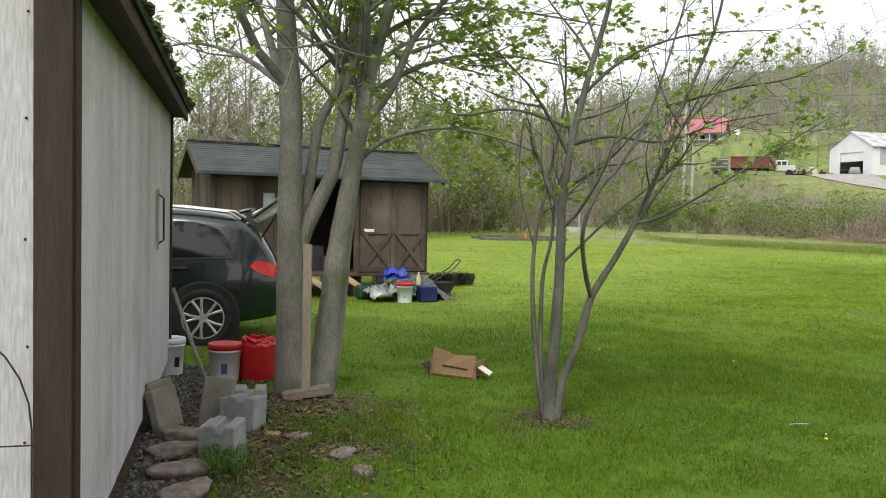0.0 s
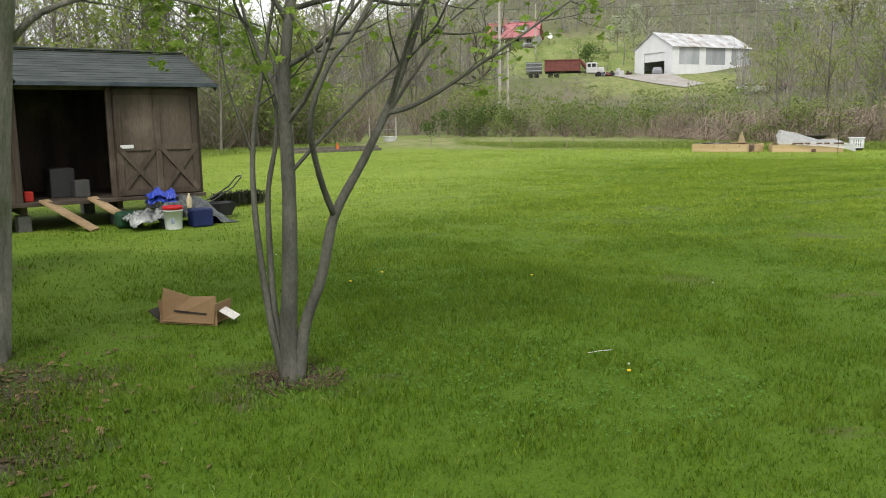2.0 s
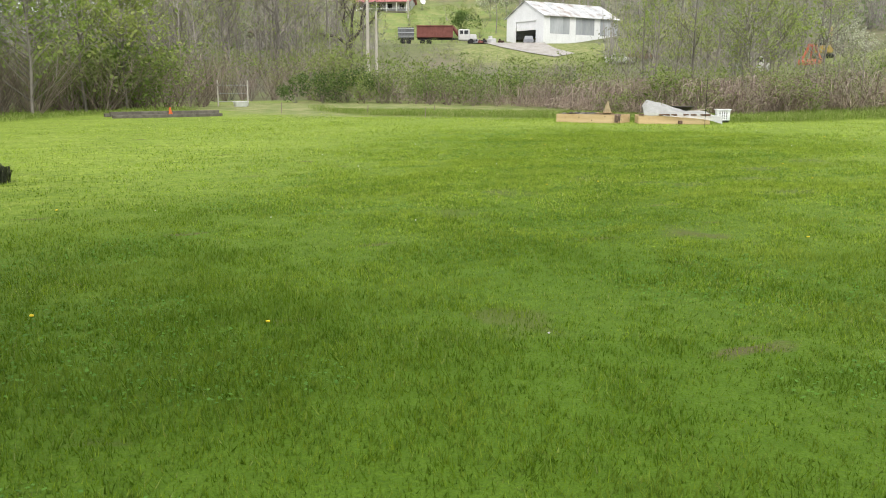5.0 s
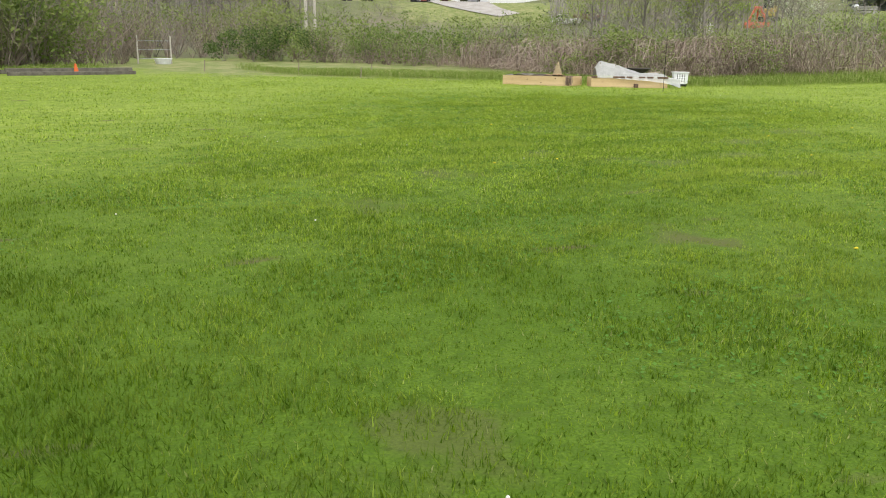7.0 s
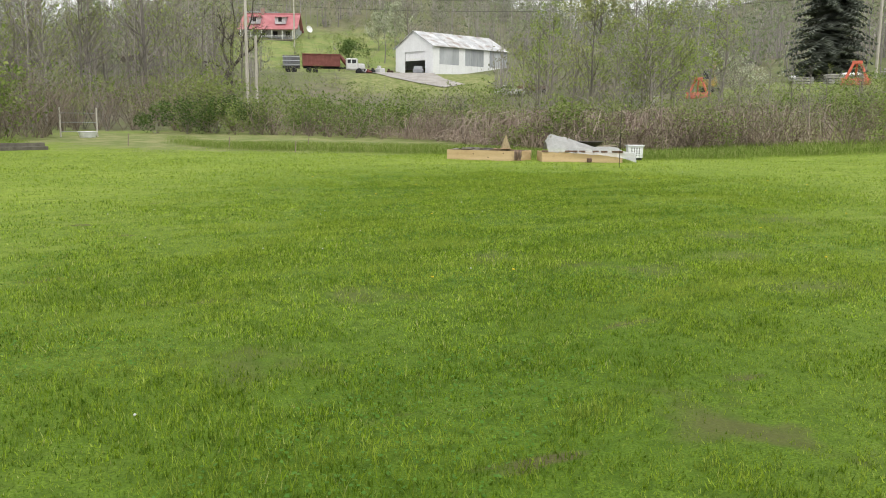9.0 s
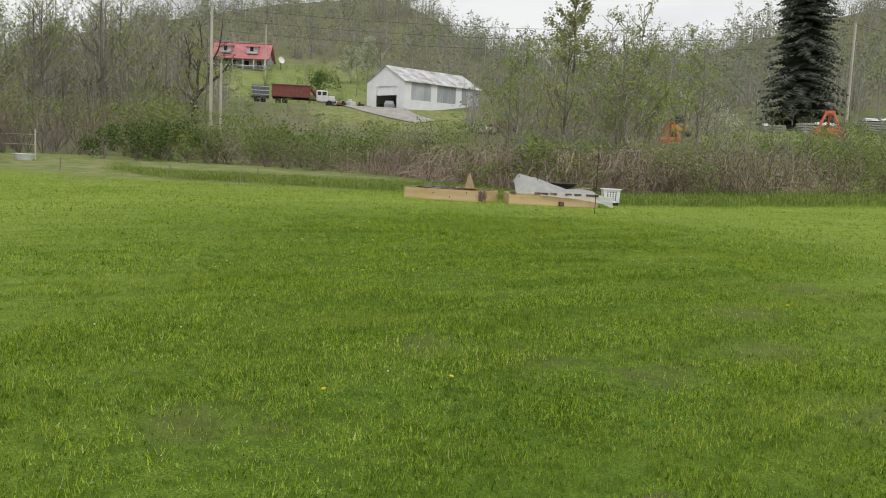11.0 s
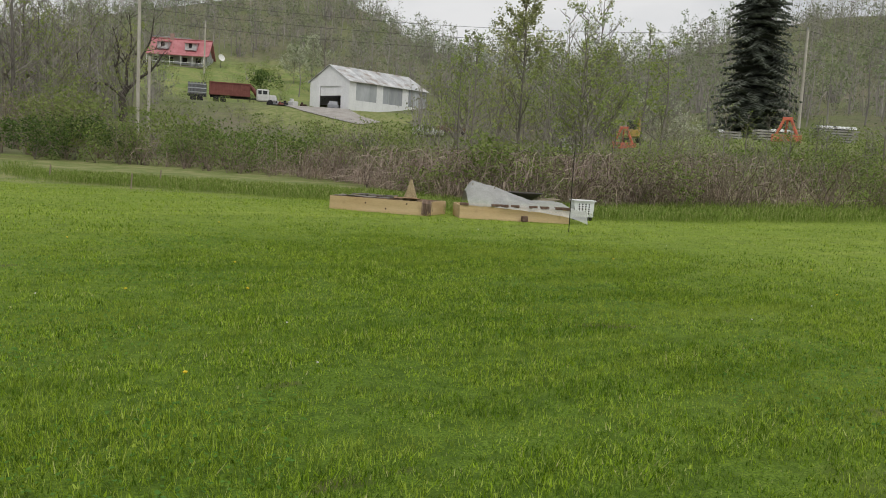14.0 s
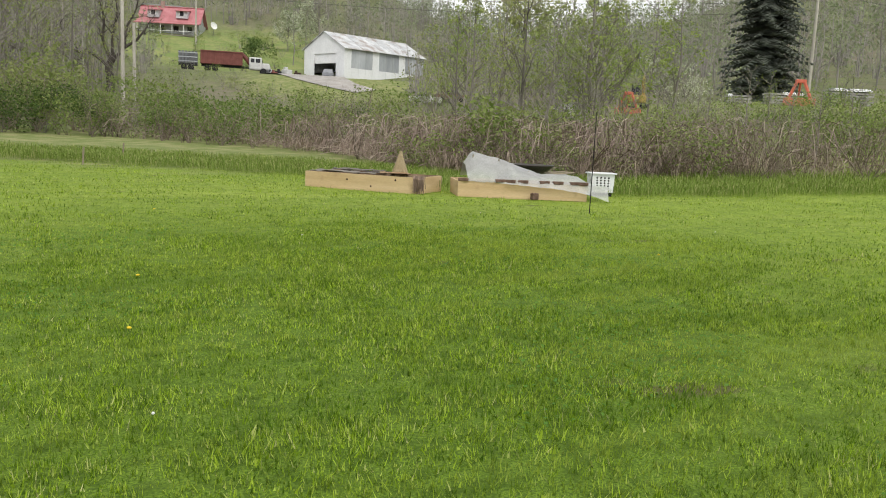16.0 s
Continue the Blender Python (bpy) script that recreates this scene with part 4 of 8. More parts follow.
# ---- buckets, bins and clutter ----
def bucket(m, label, lid=None, stripe=None, group="plastic buckets"):
    b = thing("bucket", m, label, "bucket", group)
    part("tub", Geo().lathe([(0, 0), (0.13, 0), (0.132, 0.01), (0.15, 0.3), (0.158, 0.3), (0.158, 0.315), (0.151, 0.32), (0.152, 0.36), (0.148, 0.36), (0.128, 0.02), (0, 0.02)], 28), white_plastic, b, smooth=True)
    if lid:
        part("lid", Geo().lathe([(0, 0.372), (0.14, 0.372), (0.15, 0.38), (0.16, 0.378), (0.163, 0.365), (0.163, 0.325), (0.157, 0.325), (0.157, 0.362), (0, 0.365)], 28), lid, b, smooth=True)
    g = Geo()
    g.tube([(0.16 * math.cos(a), 0.16 * math.sin(a) * 0.9, 0.31 - 0.12 * math.sin(a)) for a in np.linspace(0, math.pi, 12)], 0.003, 6)
    part("handle", g, M("wire", (0.4, 0.4, 0.4), (0.5, 0.5, 0.5), 5, 0.4, metal=0.8) if "wire" not in bpy.data.materials else bpy.data.materials["wire"], b)
    if stripe:
        g = Geo()
        v, f = [], []
        for k in range(6):
            a = -1.9 + 0.08 * k
            for z, r in ((0.1, 0.1385), (0.2, 0.1450)):
                v.append((r * math.cos(a), r * math.sin(a), z))
        g.add(v, [(2 * k, 2 * k + 2, 2 * k + 3, 2 * k + 1) for k in range(5)])
        part("printed_label", g, stripe, b, "dark printed label")
    return b


blue_print = M("purple_print", (0.09, 0.07, 0.2), (0.12, 0.1, 0.25), 30, 0.5, bump=0)
grey_print = M("grey_print", (0.2, 0.25, 0.35), (0.4, 0.45, 0.5), 40, 0.5, bump=0)
bucket(pose(-2.08, 7.92, gz(-2.08, 7.92) - 0.01, 0, 0, 20), "white plastic bucket with a red lid beside the red bin", red_plastic, blue_print)
bucket(pose(-2.72, 8.2, gz(-2.72, 8.2) - 0.01, 0, 0, 60), "white plastic bucket at the end of the white shed", white_plastic, black_rubber)
bucket(pose(-0.76, 15.5, gz(-0.76, 15.5) - 0.01, 0, 0, 10), "white bucket with a red rim in front of the tarp", red_plastic, grey_print)
# a soft red bin under crumpled plastic
g = Geo()
n, prof = 36, [(0, 0.0), (0.16, 0.0), (0.175, 0.02), (0.18, 0.2), (0.186, 0.34), (0.19, 0.36), (0.18, 0.375), (0.11, 0.385), (0, 0.39)]
g.lathe(prof, n)
g.v = [(x * (1 + 0.05 * math.sin(7 * math.atan2(y, x) + z * 9)), y * (1 + 0.05 * math.sin(5 * math.atan2(y, x) - z * 14)), z + 0.012 * math.sin(9 * math.atan2(y, x)) * (z > 0.3)) for x, y, z in g.v]
red_bin = thing("red_bin", pose(-1.8, 8.08, gz(-1.8, 8.08) - 0.01), "red bin wrapped in crumpled red plastic on the grass", "bin")
part("body", g, red_plastic, red_bin, smooth=True)
g = Geo()
for k in range(16):
    a = k * 0.4
    g.box((0.1, 0.012, random.uniform(0.03, 0.07)), (0.14 * math.cos(a), 0.14 * math.sin(a), 0.385 + random.uniform(0, 0.02)), (random.uniform(-40, 40), random.uniform(-30, 30), math.degrees(a) + 80), bevel=0.004)
part("plastic_fold", g, red_plastic, red_bin)

concrete = M("cast_concrete", (0.22, 0.225, 0.22), (0.34, 0.345, 0.335), 6, 0.9, bump=0.25, fine=9, stain=(0.15, 0.16, 0.13), obj=0.1, vary=0.45)
old_slab = M("old_slab", (0.16, 0.145, 0.12), (0.24, 0.22, 0.185), 5, 0.9, bump=0.3, fine=9, obj=0.12, vary=0.45)
paver = M("aggregate_paver", (0.17, 0.135, 0.12), (0.36, 0.3, 0.27), 16, 0.9, bump=0.9, fine=10, obj=0.15)


def notched_block(at, size, turn, tip, label):
    """A cast block with two notches along its top."""
    x, y, z = size
    bm = bmesh.new()
    prof = [(-x / 2, 0), (x / 2, 0), (x / 2, z), (x * 0.22, z), (x * 0.18, z * 0.84), (x * 0.02, z * 0.84), (-0.02 * x, z), (-x * 0.3, z), (-x * 0.33, z * 0.93), (-x / 2, z * 0.93)]
    a = [bm.verts.new((px, -y / 2, pz)) for px, pz in prof]
    face = bm.faces.new(a)
    ext = bmesh.ops.extrude_face_region(bm, geom=[face])
    bmesh.ops.translate(bm, vec=(0, y, 0), verts=[v for v in ext["geom"] if isinstance(v, bmesh.types.BMVert)])
    bmesh.ops.recalc_face_normals(bm, faces=bm.faces[:])
    bmesh.ops.bevel(bm, geom=bm.edges[:], offset=0.008, segments=1, affect="EDGES")
    g = Geo()
    g.bm(bm)
    ob = new("concrete_block", g.mesh("concrete_block", concrete))
    ob.matrix_basis = pose(at[0], at[1], gz(*at) - 0.02, tip, 0, turn)
    return tagged(ob, label, "block", "concrete blocks")


notched_block((-1.38, 5.32), (0.25, 0.2, 0.27), -8, 6, "grey cast concrete block with a notched top")
notched_block((-1.44, 6.05), (0.29, 0.2, 0.25), -14, -4, "grey cast concrete block with a notched top")
notched_block((-1.5, 6.42), (0.3, 0.2, 0.24), 10, 0, "grey cast concrete block with a notched top")
for at, size, rot, label in (((-1.66, 6.08), (0.23, 0.07, 0.38), (-14, 4, 0), "brown concrete slab standing on end"), ((-1.94, 5.95), (0.07, 0.3, 0.34), (0, -16, -14), "concrete slab leaning on the shed wall"), ((-2.03, 6.1), (0.06, 0.3, 0.36), (0, -12, -14), "concrete slab leaning on the shed wall")):
    ob = new("concrete_slab", Geo().box(size, (0, 0, size[2] / 2), bevel=0.012).mesh("concrete_slab", old_slab))
    tagged(set_at(ob, pose(*at, gz(*at) - 0.03, *rot)), label, "slab", "old slabs")


def lump(seed, size, mat, name, label, cat, at, turn=0, group="", flat=0.0, sink=0.3):
    """A worn stone: a rough-surfaced ball, flattened."""
    bm = bmesh.new()
    bmesh.ops.create_icosphere(bm, subdivisions=3, radius=1)
    for v in bm.verts:
        k = 1 + 0.34 * noise.noise(v.co * 1.3 + Vector((seed * 7.1, 0, 0))) + 0.16 * noise.noise(v.co * 4 + Vector((seed, 3, 0)))
        v.co *= k
        if flat and v.co.z > flat:
            v.co.z = flat + (v.co.z - flat) * 0.15
        v.co = Vector((v.co.x * size[0] / 2, v.co.y * size[1] / 2, v.co.z * size[2] / 2))
    g = Geo()
    g.bm(bm)
    ob = new(name, g.mesh(name, mat, True))
    return tagged(set_at(ob, pose(*at, gz(*at) + size[2] * (0.5 - sink), 0, 0, turn)), label, cat, group)


for i, (x, y, w) in enumerate(((-1.78, 5.72, 0.34), (-1.7, 5.36, 0.36), (-1.56, 4.98, 0.36), (-1.42, 4.62, 0.38))):
    lump(i + 1, (w, w * 0.62, 0.13), paver, "stepping_stone", "rounded pinkish aggregate stepping stone by the shed", "paver", (x, y), i * 23, "stepping stones", 0.5, 0.25)
for i, (x, y, s, c) in enumerate(((-1.17, 5.84, 0.14, ramp_wood), (-0.98, 5.82, 0.24, paver), (-0.62, 5.5, 0.3, paver), (-0.45, 5.2, 0.22, paver))):
    lump(i + 20, (s * 0.8, s * 0.55, 0.07), c, "rock", "half-buried weathered rock in the soil", "rock", (x, y), i * 40, "rocks", 0.4, 0.36)
# gravel along the foot of the wall
g = Geo()
stone = [(1, 0, 0), (-1, 0.1, 0), (0, 1, 0.1), (0.1, -1, 0), (0, 0.1, 0.7), (0, 0, -0.6)]
stone_f = [(0, 2, 4), (2, 1, 4), (1, 3, 4), (3, 0, 4), (2, 0, 5), (1, 2, 5), (3, 1, 5), (0, 3, 5)]
for i in range(3200):
    a, b = random.uniform(0.3, 5.6), abs(random.gauss(0, 0.32))
    p = W @ Vector((0.02 + b * (0.8 if a < 3.5 else 1.2), a, 0))
    s = random.uniform(0.008, 0.022)
    g.add(stone, stone_f, pose(p.x, p.y, gz(p.x, p.y) + s * 0.4, random.uniform(0, 360), random.uniform(0, 360), 0) @ Matrix.Scale(s, 4))
gravel = new("gravel", g.mesh("gravel", M("grey_gravel", (0.07, 0.068, 0.07), (0.17, 0.165, 0.165), 20, 0.85, island=0.5)))
tagged(gravel, "loose dark grey gravel along the shed wall", "gravel", kind="stuff")
# fallen leaves and twigs on the soil
g = Geo()
for i in range(2600):
    x, y = random.gauss(-1.25, 0.6), random.gauss(6.0, 0.85)
    if (W.inverted() @ Vector((x, y, 0))).x < 0.05:
        continue
    s = random.uniform(0.012, 0.035)
    g.add([(-s, 0, 0), (0, -s * 0.6, 0.3 * s), (s, 0, 0), (0, s * 0.6, 0.3 * s)], [(0, 1, 2, 3)], pose(x, y, gz(x, y) + 0.008, random.uniform(-25, 25), random.uniform(-25, 25), random.uniform(0, 360)))
tagged(new("leaf_litter", g.mesh("leaf_litter", M("dry_leaves", (0.1, 0.065, 0.035), (0.2, 0.14, 0.075), 9, 0.9, island=0.5))), "dry brown leaf litter on the soil", "litter", kind="stuff")


def weed_patch(name, spots, count, tall, wide, mat, label, seed=1, cat="weeds", flop=0.8):
    r = np.random.default_rng(seed)
    vs = []
    for x, y, rad, n in spots:
        a, d = r.uniform(0, 6.28, n), rad * np.sqrt(r.random(n))
        px, py = x + d * np.cos(a), y + d * np.sin(a)
        b = r.uniform(0, 6.28, n)
        h, w = tall * r.uniform(0.4, 1.1, n), wide * r.uniform(0.5, 1.2, n)
        z = ground_z(px, py)
        base = np.stack([px, py, z], -1)
        out = np.stack([np.cos(b), np.sin(b), 0 * b], -1)
        sd = np.stack([-np.sin(b), np.cos(b), 0 * b], -1) * w[:, None] / 2
        mid = base + out * (h * flop * 0.4)[:, None] + np.array([0, 0, 1]) * (h * 0.7)[:, None]
        tip = base + out * (h * flop)[:, None] + np.array([0, 0, 1]) * (h * 0.75)[:, None]
        vs.append(np.stack([base - sd * 0.4, mid - sd, tip, mid + sd], 1))
    v = np.concatenate(vs).reshape(-1, 3)
    return tagged(new(name, np_mesh(name, v, np.arange(len(v)).reshape(-1, 4), mat)), label, cat, kind="stuff")


weed_mat = blade_material("weed_leaf", [(0, (0.07, 0.15, 0.018)), (0.6, (0.12, 0.22, 0.03)), (1, (0.2, 0.26, 0.06))], [(4.0, (0.08, 0.16, 0.03), 0.4, 0.7, 0.5)])
weed_patch("weeds", [(-1.05, 6.4, 0.5, 300), (-0.8, 5.9, 0.5, 300), (-1.0, 5.0, 0.5, 420), (-0.4, 5.9, 0.6, 420), (0.95, 6.6, 0.4, 260), (1.25, 6.6, 0.4, 260), (-1.4, 5.95, 0.5, 130), (-0.5, 7.0, 0.5, 220), (0.0, 5.2, 0.6, 300), (0.6, 6.4, 0.4, 160)], 0, 0.05, 0.011, weed_mat, "low green weeds and ivy on the bare soil")
weed_patch("grass_tuft", [(-1.35, 5.25, 0.16, 260), (-1.28, 5.0, 0.12, 160)], 0, 0.17, 0.007, weed_mat, "long grass tuft by the concrete block", 3, "grass", 1.2)

# timber post with a cross foot, leaning on the maple
tpost = thing("timber_post", pose(-1.17, 7.18, gz(-1.17, 7.18)), "pale timber post with a cross foot leaning on the tree", "post")
part("post", Geo().box((0.075, 0.045, 1.28), (0, 0.02, 0.7), (-5, -1.0, 0), bevel=0.006), pale_wood, tpost)
part("cross_foot", Geo().box((0.42, 0.12, 0.08), (0.02, -0.04, 0.05), (0, -8, 14), bevel=0.012), M("grey_timber", (0.16, 0.13, 0.1), (0.25, 0.21, 0.165), 5, 0.9, fine=20, stretch=(0.15, 1, 1), bump=0.4), tpost, "grey weathered cross foot")
pole_grey = M("grey_stick", (0.2, 0.18, 0.15), (0.3, 0.27, 0.23), 8, 0.8)
ob = new("wooden_pole", Geo().tube([(-2.2, 6.75, 1.06), (-2.02, 6.76, 0.55), (-1.84, 6.78, gz(-1.84, 6.78))], [0.017, 0.018, 0.018], 8).mesh("wooden_pole", pole_grey, True))
tagged(ob, "thin grey wooden pole leaning on the white wall", "pole")
# wire trellis by the corner
trellis = thing("wire_trellis", W @ pose(-0.47, -0.12, 0.1), "thin rusty wire trellis with an arched top", "trellis")
arch = [(0.36 * math.cos(a), 0, 0.78 + 0.42 * math.sin(a)) for a in np.linspace(0, math.pi, 14)]
part("arch", Geo().tube([(0.36, 0, 0), *arch, (-0.36, 0, 0)], 0.004, 6), rust, trellis)
for z in (0.35, 0.72):
    part("bar", Geo().tube([(-0.36, 0, z), (0.36, 0, z)], 0.0035, 6), rust, trellis)
part("bar", Geo().tube([(0, 0, 0), (0.02, 0, 0.7), (0.14, 0, 1.0)], 0.0035, 6), rust, trellis)
part("bar", Geo().tube([(-0.2, 0, 0.0), (0.22, 0, 0.85), (0.24, 0, 0.98)], 0.0035, 6), rust, trellis)
hasp = thing("wall_bracket", W @ pose(0.0, 3.62, 1.62), "narrow metal handle bracket on the white wall", "bracket")
part("plate", Geo().box((0.012, 0.06, 0.5), (0.018, 0, 0), bevel=0.004), M("dull_metal", (0.3, 0.3, 0.29), (0.42, 0.42, 0.4), 8, 0.5, metal=0.5), hasp)
part("grip", Geo().tube([(0.02, 0, -0.2), (0.06, 0, -0.17), (0.06, 0, 0.17), (0.02, 0, 0.2)], 0.008, 8), rust, hasp)

# ---- the cardboard box on the lawn ----
card = M("brown_cardboard", (0.25, 0.155, 0.08), (0.33, 0.215, 0.12), 2, 0.85, fine=12, bump=0.05, vary=0.3)
carton = thing("cardboard_box", pose(0.18, 8.66, gz(0.18, 8.66) + 0.01, 0, 0, -27), "open brown cardboard box lying on the lawn", "box")
part("front_panel", Geo().add([(-0.27, -0.12, 0.0), (0.27, -0.12, 0.0), (0.25, -0.09, 0.24), (0.0, -0.06, 0.22), (-0.24, -0.08, 0.29), (-0.27, -0.112, 0.0), (0.27, -0.112, 0.0), (0.25, -0.082, 0.24), (0.0, -0.052, 0.22), (-0.24, -0.072, 0.29)], [(0, 1, 2, 3), (0, 3, 4), (6, 5, 8, 7), (5, 9, 8), (0, 5, 6, 1), (1, 6, 7, 2), (2, 7, 8, 3), (3, 8, 9, 4), (4, 9, 5, 0)]), card, carton)
part("back_panel", Geo().box((0.5, 0.008, 0.13), (0.0, 0.12, 0.07), (14, 0, 0)), card, carton)
part("bottom_panel", Geo().box((0.5, 0.26, 0.008), (0, 0, 0.02)), card, carton)
part("side_panel", Geo().box((0.008, 0.26, 0.18), (-0.25, 0, 0.1), (0, -8, 0)), card, carton)
part("side_panel", Geo().box((0.008, 0.26, 0.17), (0.25, 0, 0.1), (0, 8, 0)), card, carton)
part("flap", Geo().box((0.13, 0.2, 0.006), (-0.32, -0.02, 0.06), (0, 38, 0)), M("dark_card", (0.03, 0.025, 0.02), (0.05, 0.04, 0.03), 5, 0.8), carton, "dark flap")
part("flap", Geo().box((0.14, 0.17, 0.006), (0.33, -0.02, 0.09), (0, 30, 12)), M("white_card", (0.6, 0.57, 0.52), (0.7, 0.67, 0.62), 5, 0.8), carton, "white flap")
part("slot", Geo().box((0.3, 0.006, 0.016), (0.02, -0.113, 0.1), (-8, 3, 0)), bpy.data.materials["dark_card"], carton)
p = (3.04, 6.89)
tagged(set_at(new("white_stick", Geo().tube([(-0.1, 0, 0.03), (0, 0.004, 0.03), (0.1, 0.0, 0.026)], 0.003, 6).mesh("white_stick", white_paint)), pose(*p, gz(*p), 0, 0, 12)), "short white stick lying in the grass", "stick")

# ---- tarp pile in front of the shed ----
def sheet(name, nx, ny, size, fn, mat, thick=0.004):
    v = [(*((i / nx - 0.5) * size[0], (j / ny - 0.5) * size[1]),) for i in range(nx + 1) for j in range(ny + 1)]
    v = [(x, y, fn(x, y)) for x, y in v]
    f = [(i * (ny + 1) + j, (i + 1) * (ny + 1) + j, (i + 1) * (ny + 1) + j + 1, i * (ny + 1) + j + 1) for i in range(nx) for j in range(ny)]
    g = Geo().add(v, f)
    g.add([(x, y, z - thick) for x, y, z in v], [q[::-1] for q in f])
    return g


def crumple(x, y, k=1.0, s=1.0):
    p = Vector((x * 5 * s, y * 5 * s, k))
    return 0.06 * noise.noise(p) + 0.035 * abs(noise.noise(p * 2.3)) + 0.02 * noise.noise(p * 5)


PILE = pose(-0.7, 15.95, gz(-0.7, 15.95), 0, 0, 24)
silver = M("silver_tarp", (0.03, 0.035, 0.032), (0.38, 0.4, 0.38), 5, 0.45, metal=0.0, fine=3, bump=0.3, spec=0.5)
tarp_mat = M("dark_tarp", (0.03, 0.035, 0.035), (0.1, 0.115, 0.11), 6, 0.4, bump=0.3, spec=0.5)
blue_mat = M("blue_tarp", (0.01, 0.03, 0.3), (0.02, 0.06, 0.45), 6, 0.4, bump=0.2, spec=0.5)
navy = M("navy_plastic", (0.008, 0.015, 0.07), (0.015, 0.025, 0.11), 4, 0.4)
tagged(set_at(new("silver_tarp", sheet("s", 34, 26, (0.8, 0.7), lambda x, y: 0.02 + max(0, 0.22 - 0.5 * x * x - 0.7 * y * y + crumple(x, y, 2, 1.4) * 1.8), silver).mesh("silver_tarp", silver)), PILE @ pose(-0.5, -0.05, 0)), "crumpled silver and dark tarp heaped on the grass", "tarp")
tagged(set_at(new("dark_tarp", sheet("s", 40, 26, (1.3, 0.9), lambda x, y: 0.02 + max(0, 0.42 - 0.75 * (x + 0.1) ** 2 - 1.1 * y * y - 0.15 * max(0, x) + crumple(x, y, 5) * 1.5), tarp_mat).mesh("dark_tarp", tarp_mat)), PILE @ pose(0.25, 0.12, 0)), "dark grey tarp draped over a heap", "tarp")
tagged(set_at(new("blue_tarp", sheet("s", 24, 20, (0.45, 0.36), lambda x, y: 0.3 + 0.28 - 1.6 * x * x - 2.2 * y * y + crumple(x, y, 9, 1.5) * 1.5, blue_mat, 0.1).mesh("blue_tarp", blue_mat)), PILE @ pose(-0.22, 0.25, 0)), "bright blue crumpled tarp on the heap", "tarp")
tagged(set_at(new("navy_bin", Geo().box((0.34, 0.3, 0.3), (0, 0, 0.15), bevel=0.03).mesh("navy_bin", navy)), PILE @ pose(0.2, -0.4, 0)), "navy blue plastic bin by the tarps", "bin")
tagged(set_at(new("green_sack", Geo().box((0.4, 0.3, 0.26), (0, 0, 0.13), bevel=0.06).mesh("green_sack", M("green_sack", (0.01, 0.04, 0.02), (0.02, 0.08, 0.035), 5, 0.6))), PILE @ pose(-0.75, 0.35, 0)), "dark green sack behind the tarps", "sack")
tagged(set_at(new("bottle", Geo().lathe([(0, 0), (0.04, 0), (0.042, 0.02), (0.042, 0.16), (0.015, 0.22), (0.015, 0.25), (0, 0.25)], 14).mesh("bottle", M("cream_plastic", (0.5, 0.42, 0.25), (0.6, 0.52, 0.35), 5, 0.4), True)), PILE @ pose(0.06, -0.32, 0.3)), "cream plastic bottle on the heap", "bottle")
frame_bar = M("dark_steel", (0.05, 0.05, 0.05), (0.1, 0.1, 0.095), 8, 0.5, metal=0.5)
cart = thing("garden_cart", PILE @ pose(0.85, 0.55, 0, 0, 0, -10), "dark garden cart with thin bent steel handles", "cart")
part("tray", Geo().add([(-0.3, -0.25, 0.28), (0.3, -0.25, 0.28), (0.3, 0.25, 0.28), (-0.3, 0.25, 0.28), (-0.2, -0.17, 0.06), (0.2, -0.17, 0.06), (0.2, 0.17, 0.06), (-0.2, 0.17, 0.06)], [(0, 1, 5, 4), (1, 2, 6, 5), (2, 3, 7, 6), (3, 0, 4, 7), (4, 5, 6, 7)]), M("black_tray", (0.02, 0.02, 0.022), (0.04, 0.04, 0.042), 5, 0.5), cart)
for y in (-0.18, 0.18):
    part("handle", Geo().tube([(-0.5, y, 0.18), (-0.1, y, 0.34), (0.25, y, 0.55), (0.4, y, 0.72)], 0.012, 8), frame_bar, cart)
part("grip", Geo().tube([(0.4, -0.18, 0.72), (0.44, 0, 0.74), (0.4, 0.18, 0.72)], 0.012, 8), frame_bar, cart)
part("wheel", Geo().lathe([(0.06, -0.03), (0.12, -0.03), (0.13, 0), (0.12, 0.03), (0.06, 0.03)], 16, pose(-0.1, 0, 0.13, 90)), black_rubber, cart)
shrub_mat = blade_material("grey_shrub", [(0, (0.05, 0.06, 0.035)), (1, (0.11, 0.12, 0.075))], [])
weed_patch("low_shrub", [(0.05, 19.0, 0.3, 500), (0.4, 19.2, 0.25, 400), (-0.2, 18.8, 0.2, 250)], 0, 0.36, 0.03, shrub_mat, "low grey-green shrub at the corner of the shed", 8, "shrub", 0.5)
# ---- the dark car with its tailgate up ----
car_paint = M("dark_green_paint", (0.006, 0.012, 0.013), (0.009, 0.017, 0.018), 2, 0.25, bump=0, spec=0.5, coat=0.8)
car_glass = M("tinted_glass", (0.006, 0.008, 0.009), (0.01, 0.012, 0.013), 2, 0.06, bump=0, spec=0.6)
chrome = M("chrome", (0.6, 0.6, 0.6), (0.7, 0.7, 0.7), 4, 0.2, metal=1.0, bump=0)
alloy = M("silver_alloy", (0.45, 0.45, 0.45), (0.56, 0.56, 0.55), 5, 0.35, metal=0.6, bump=0)
tail_red = M("red_lamp", (0.45, 0.008, 0.012), (0.6, 0.015, 0.02), 12, 0.15, bump=0, spec=0.6, coat=0.5)
trim_black = M("black_trim", (0.012, 0.012, 0.013), (0.02, 0.02, 0.021), 6, 0.6)
CAR = pose(-2.0, 10.3, gz(-2.8, 10.3) - 0.02, 0, 0, 191)  # x runs forward from the rear bumper, y to the car's left
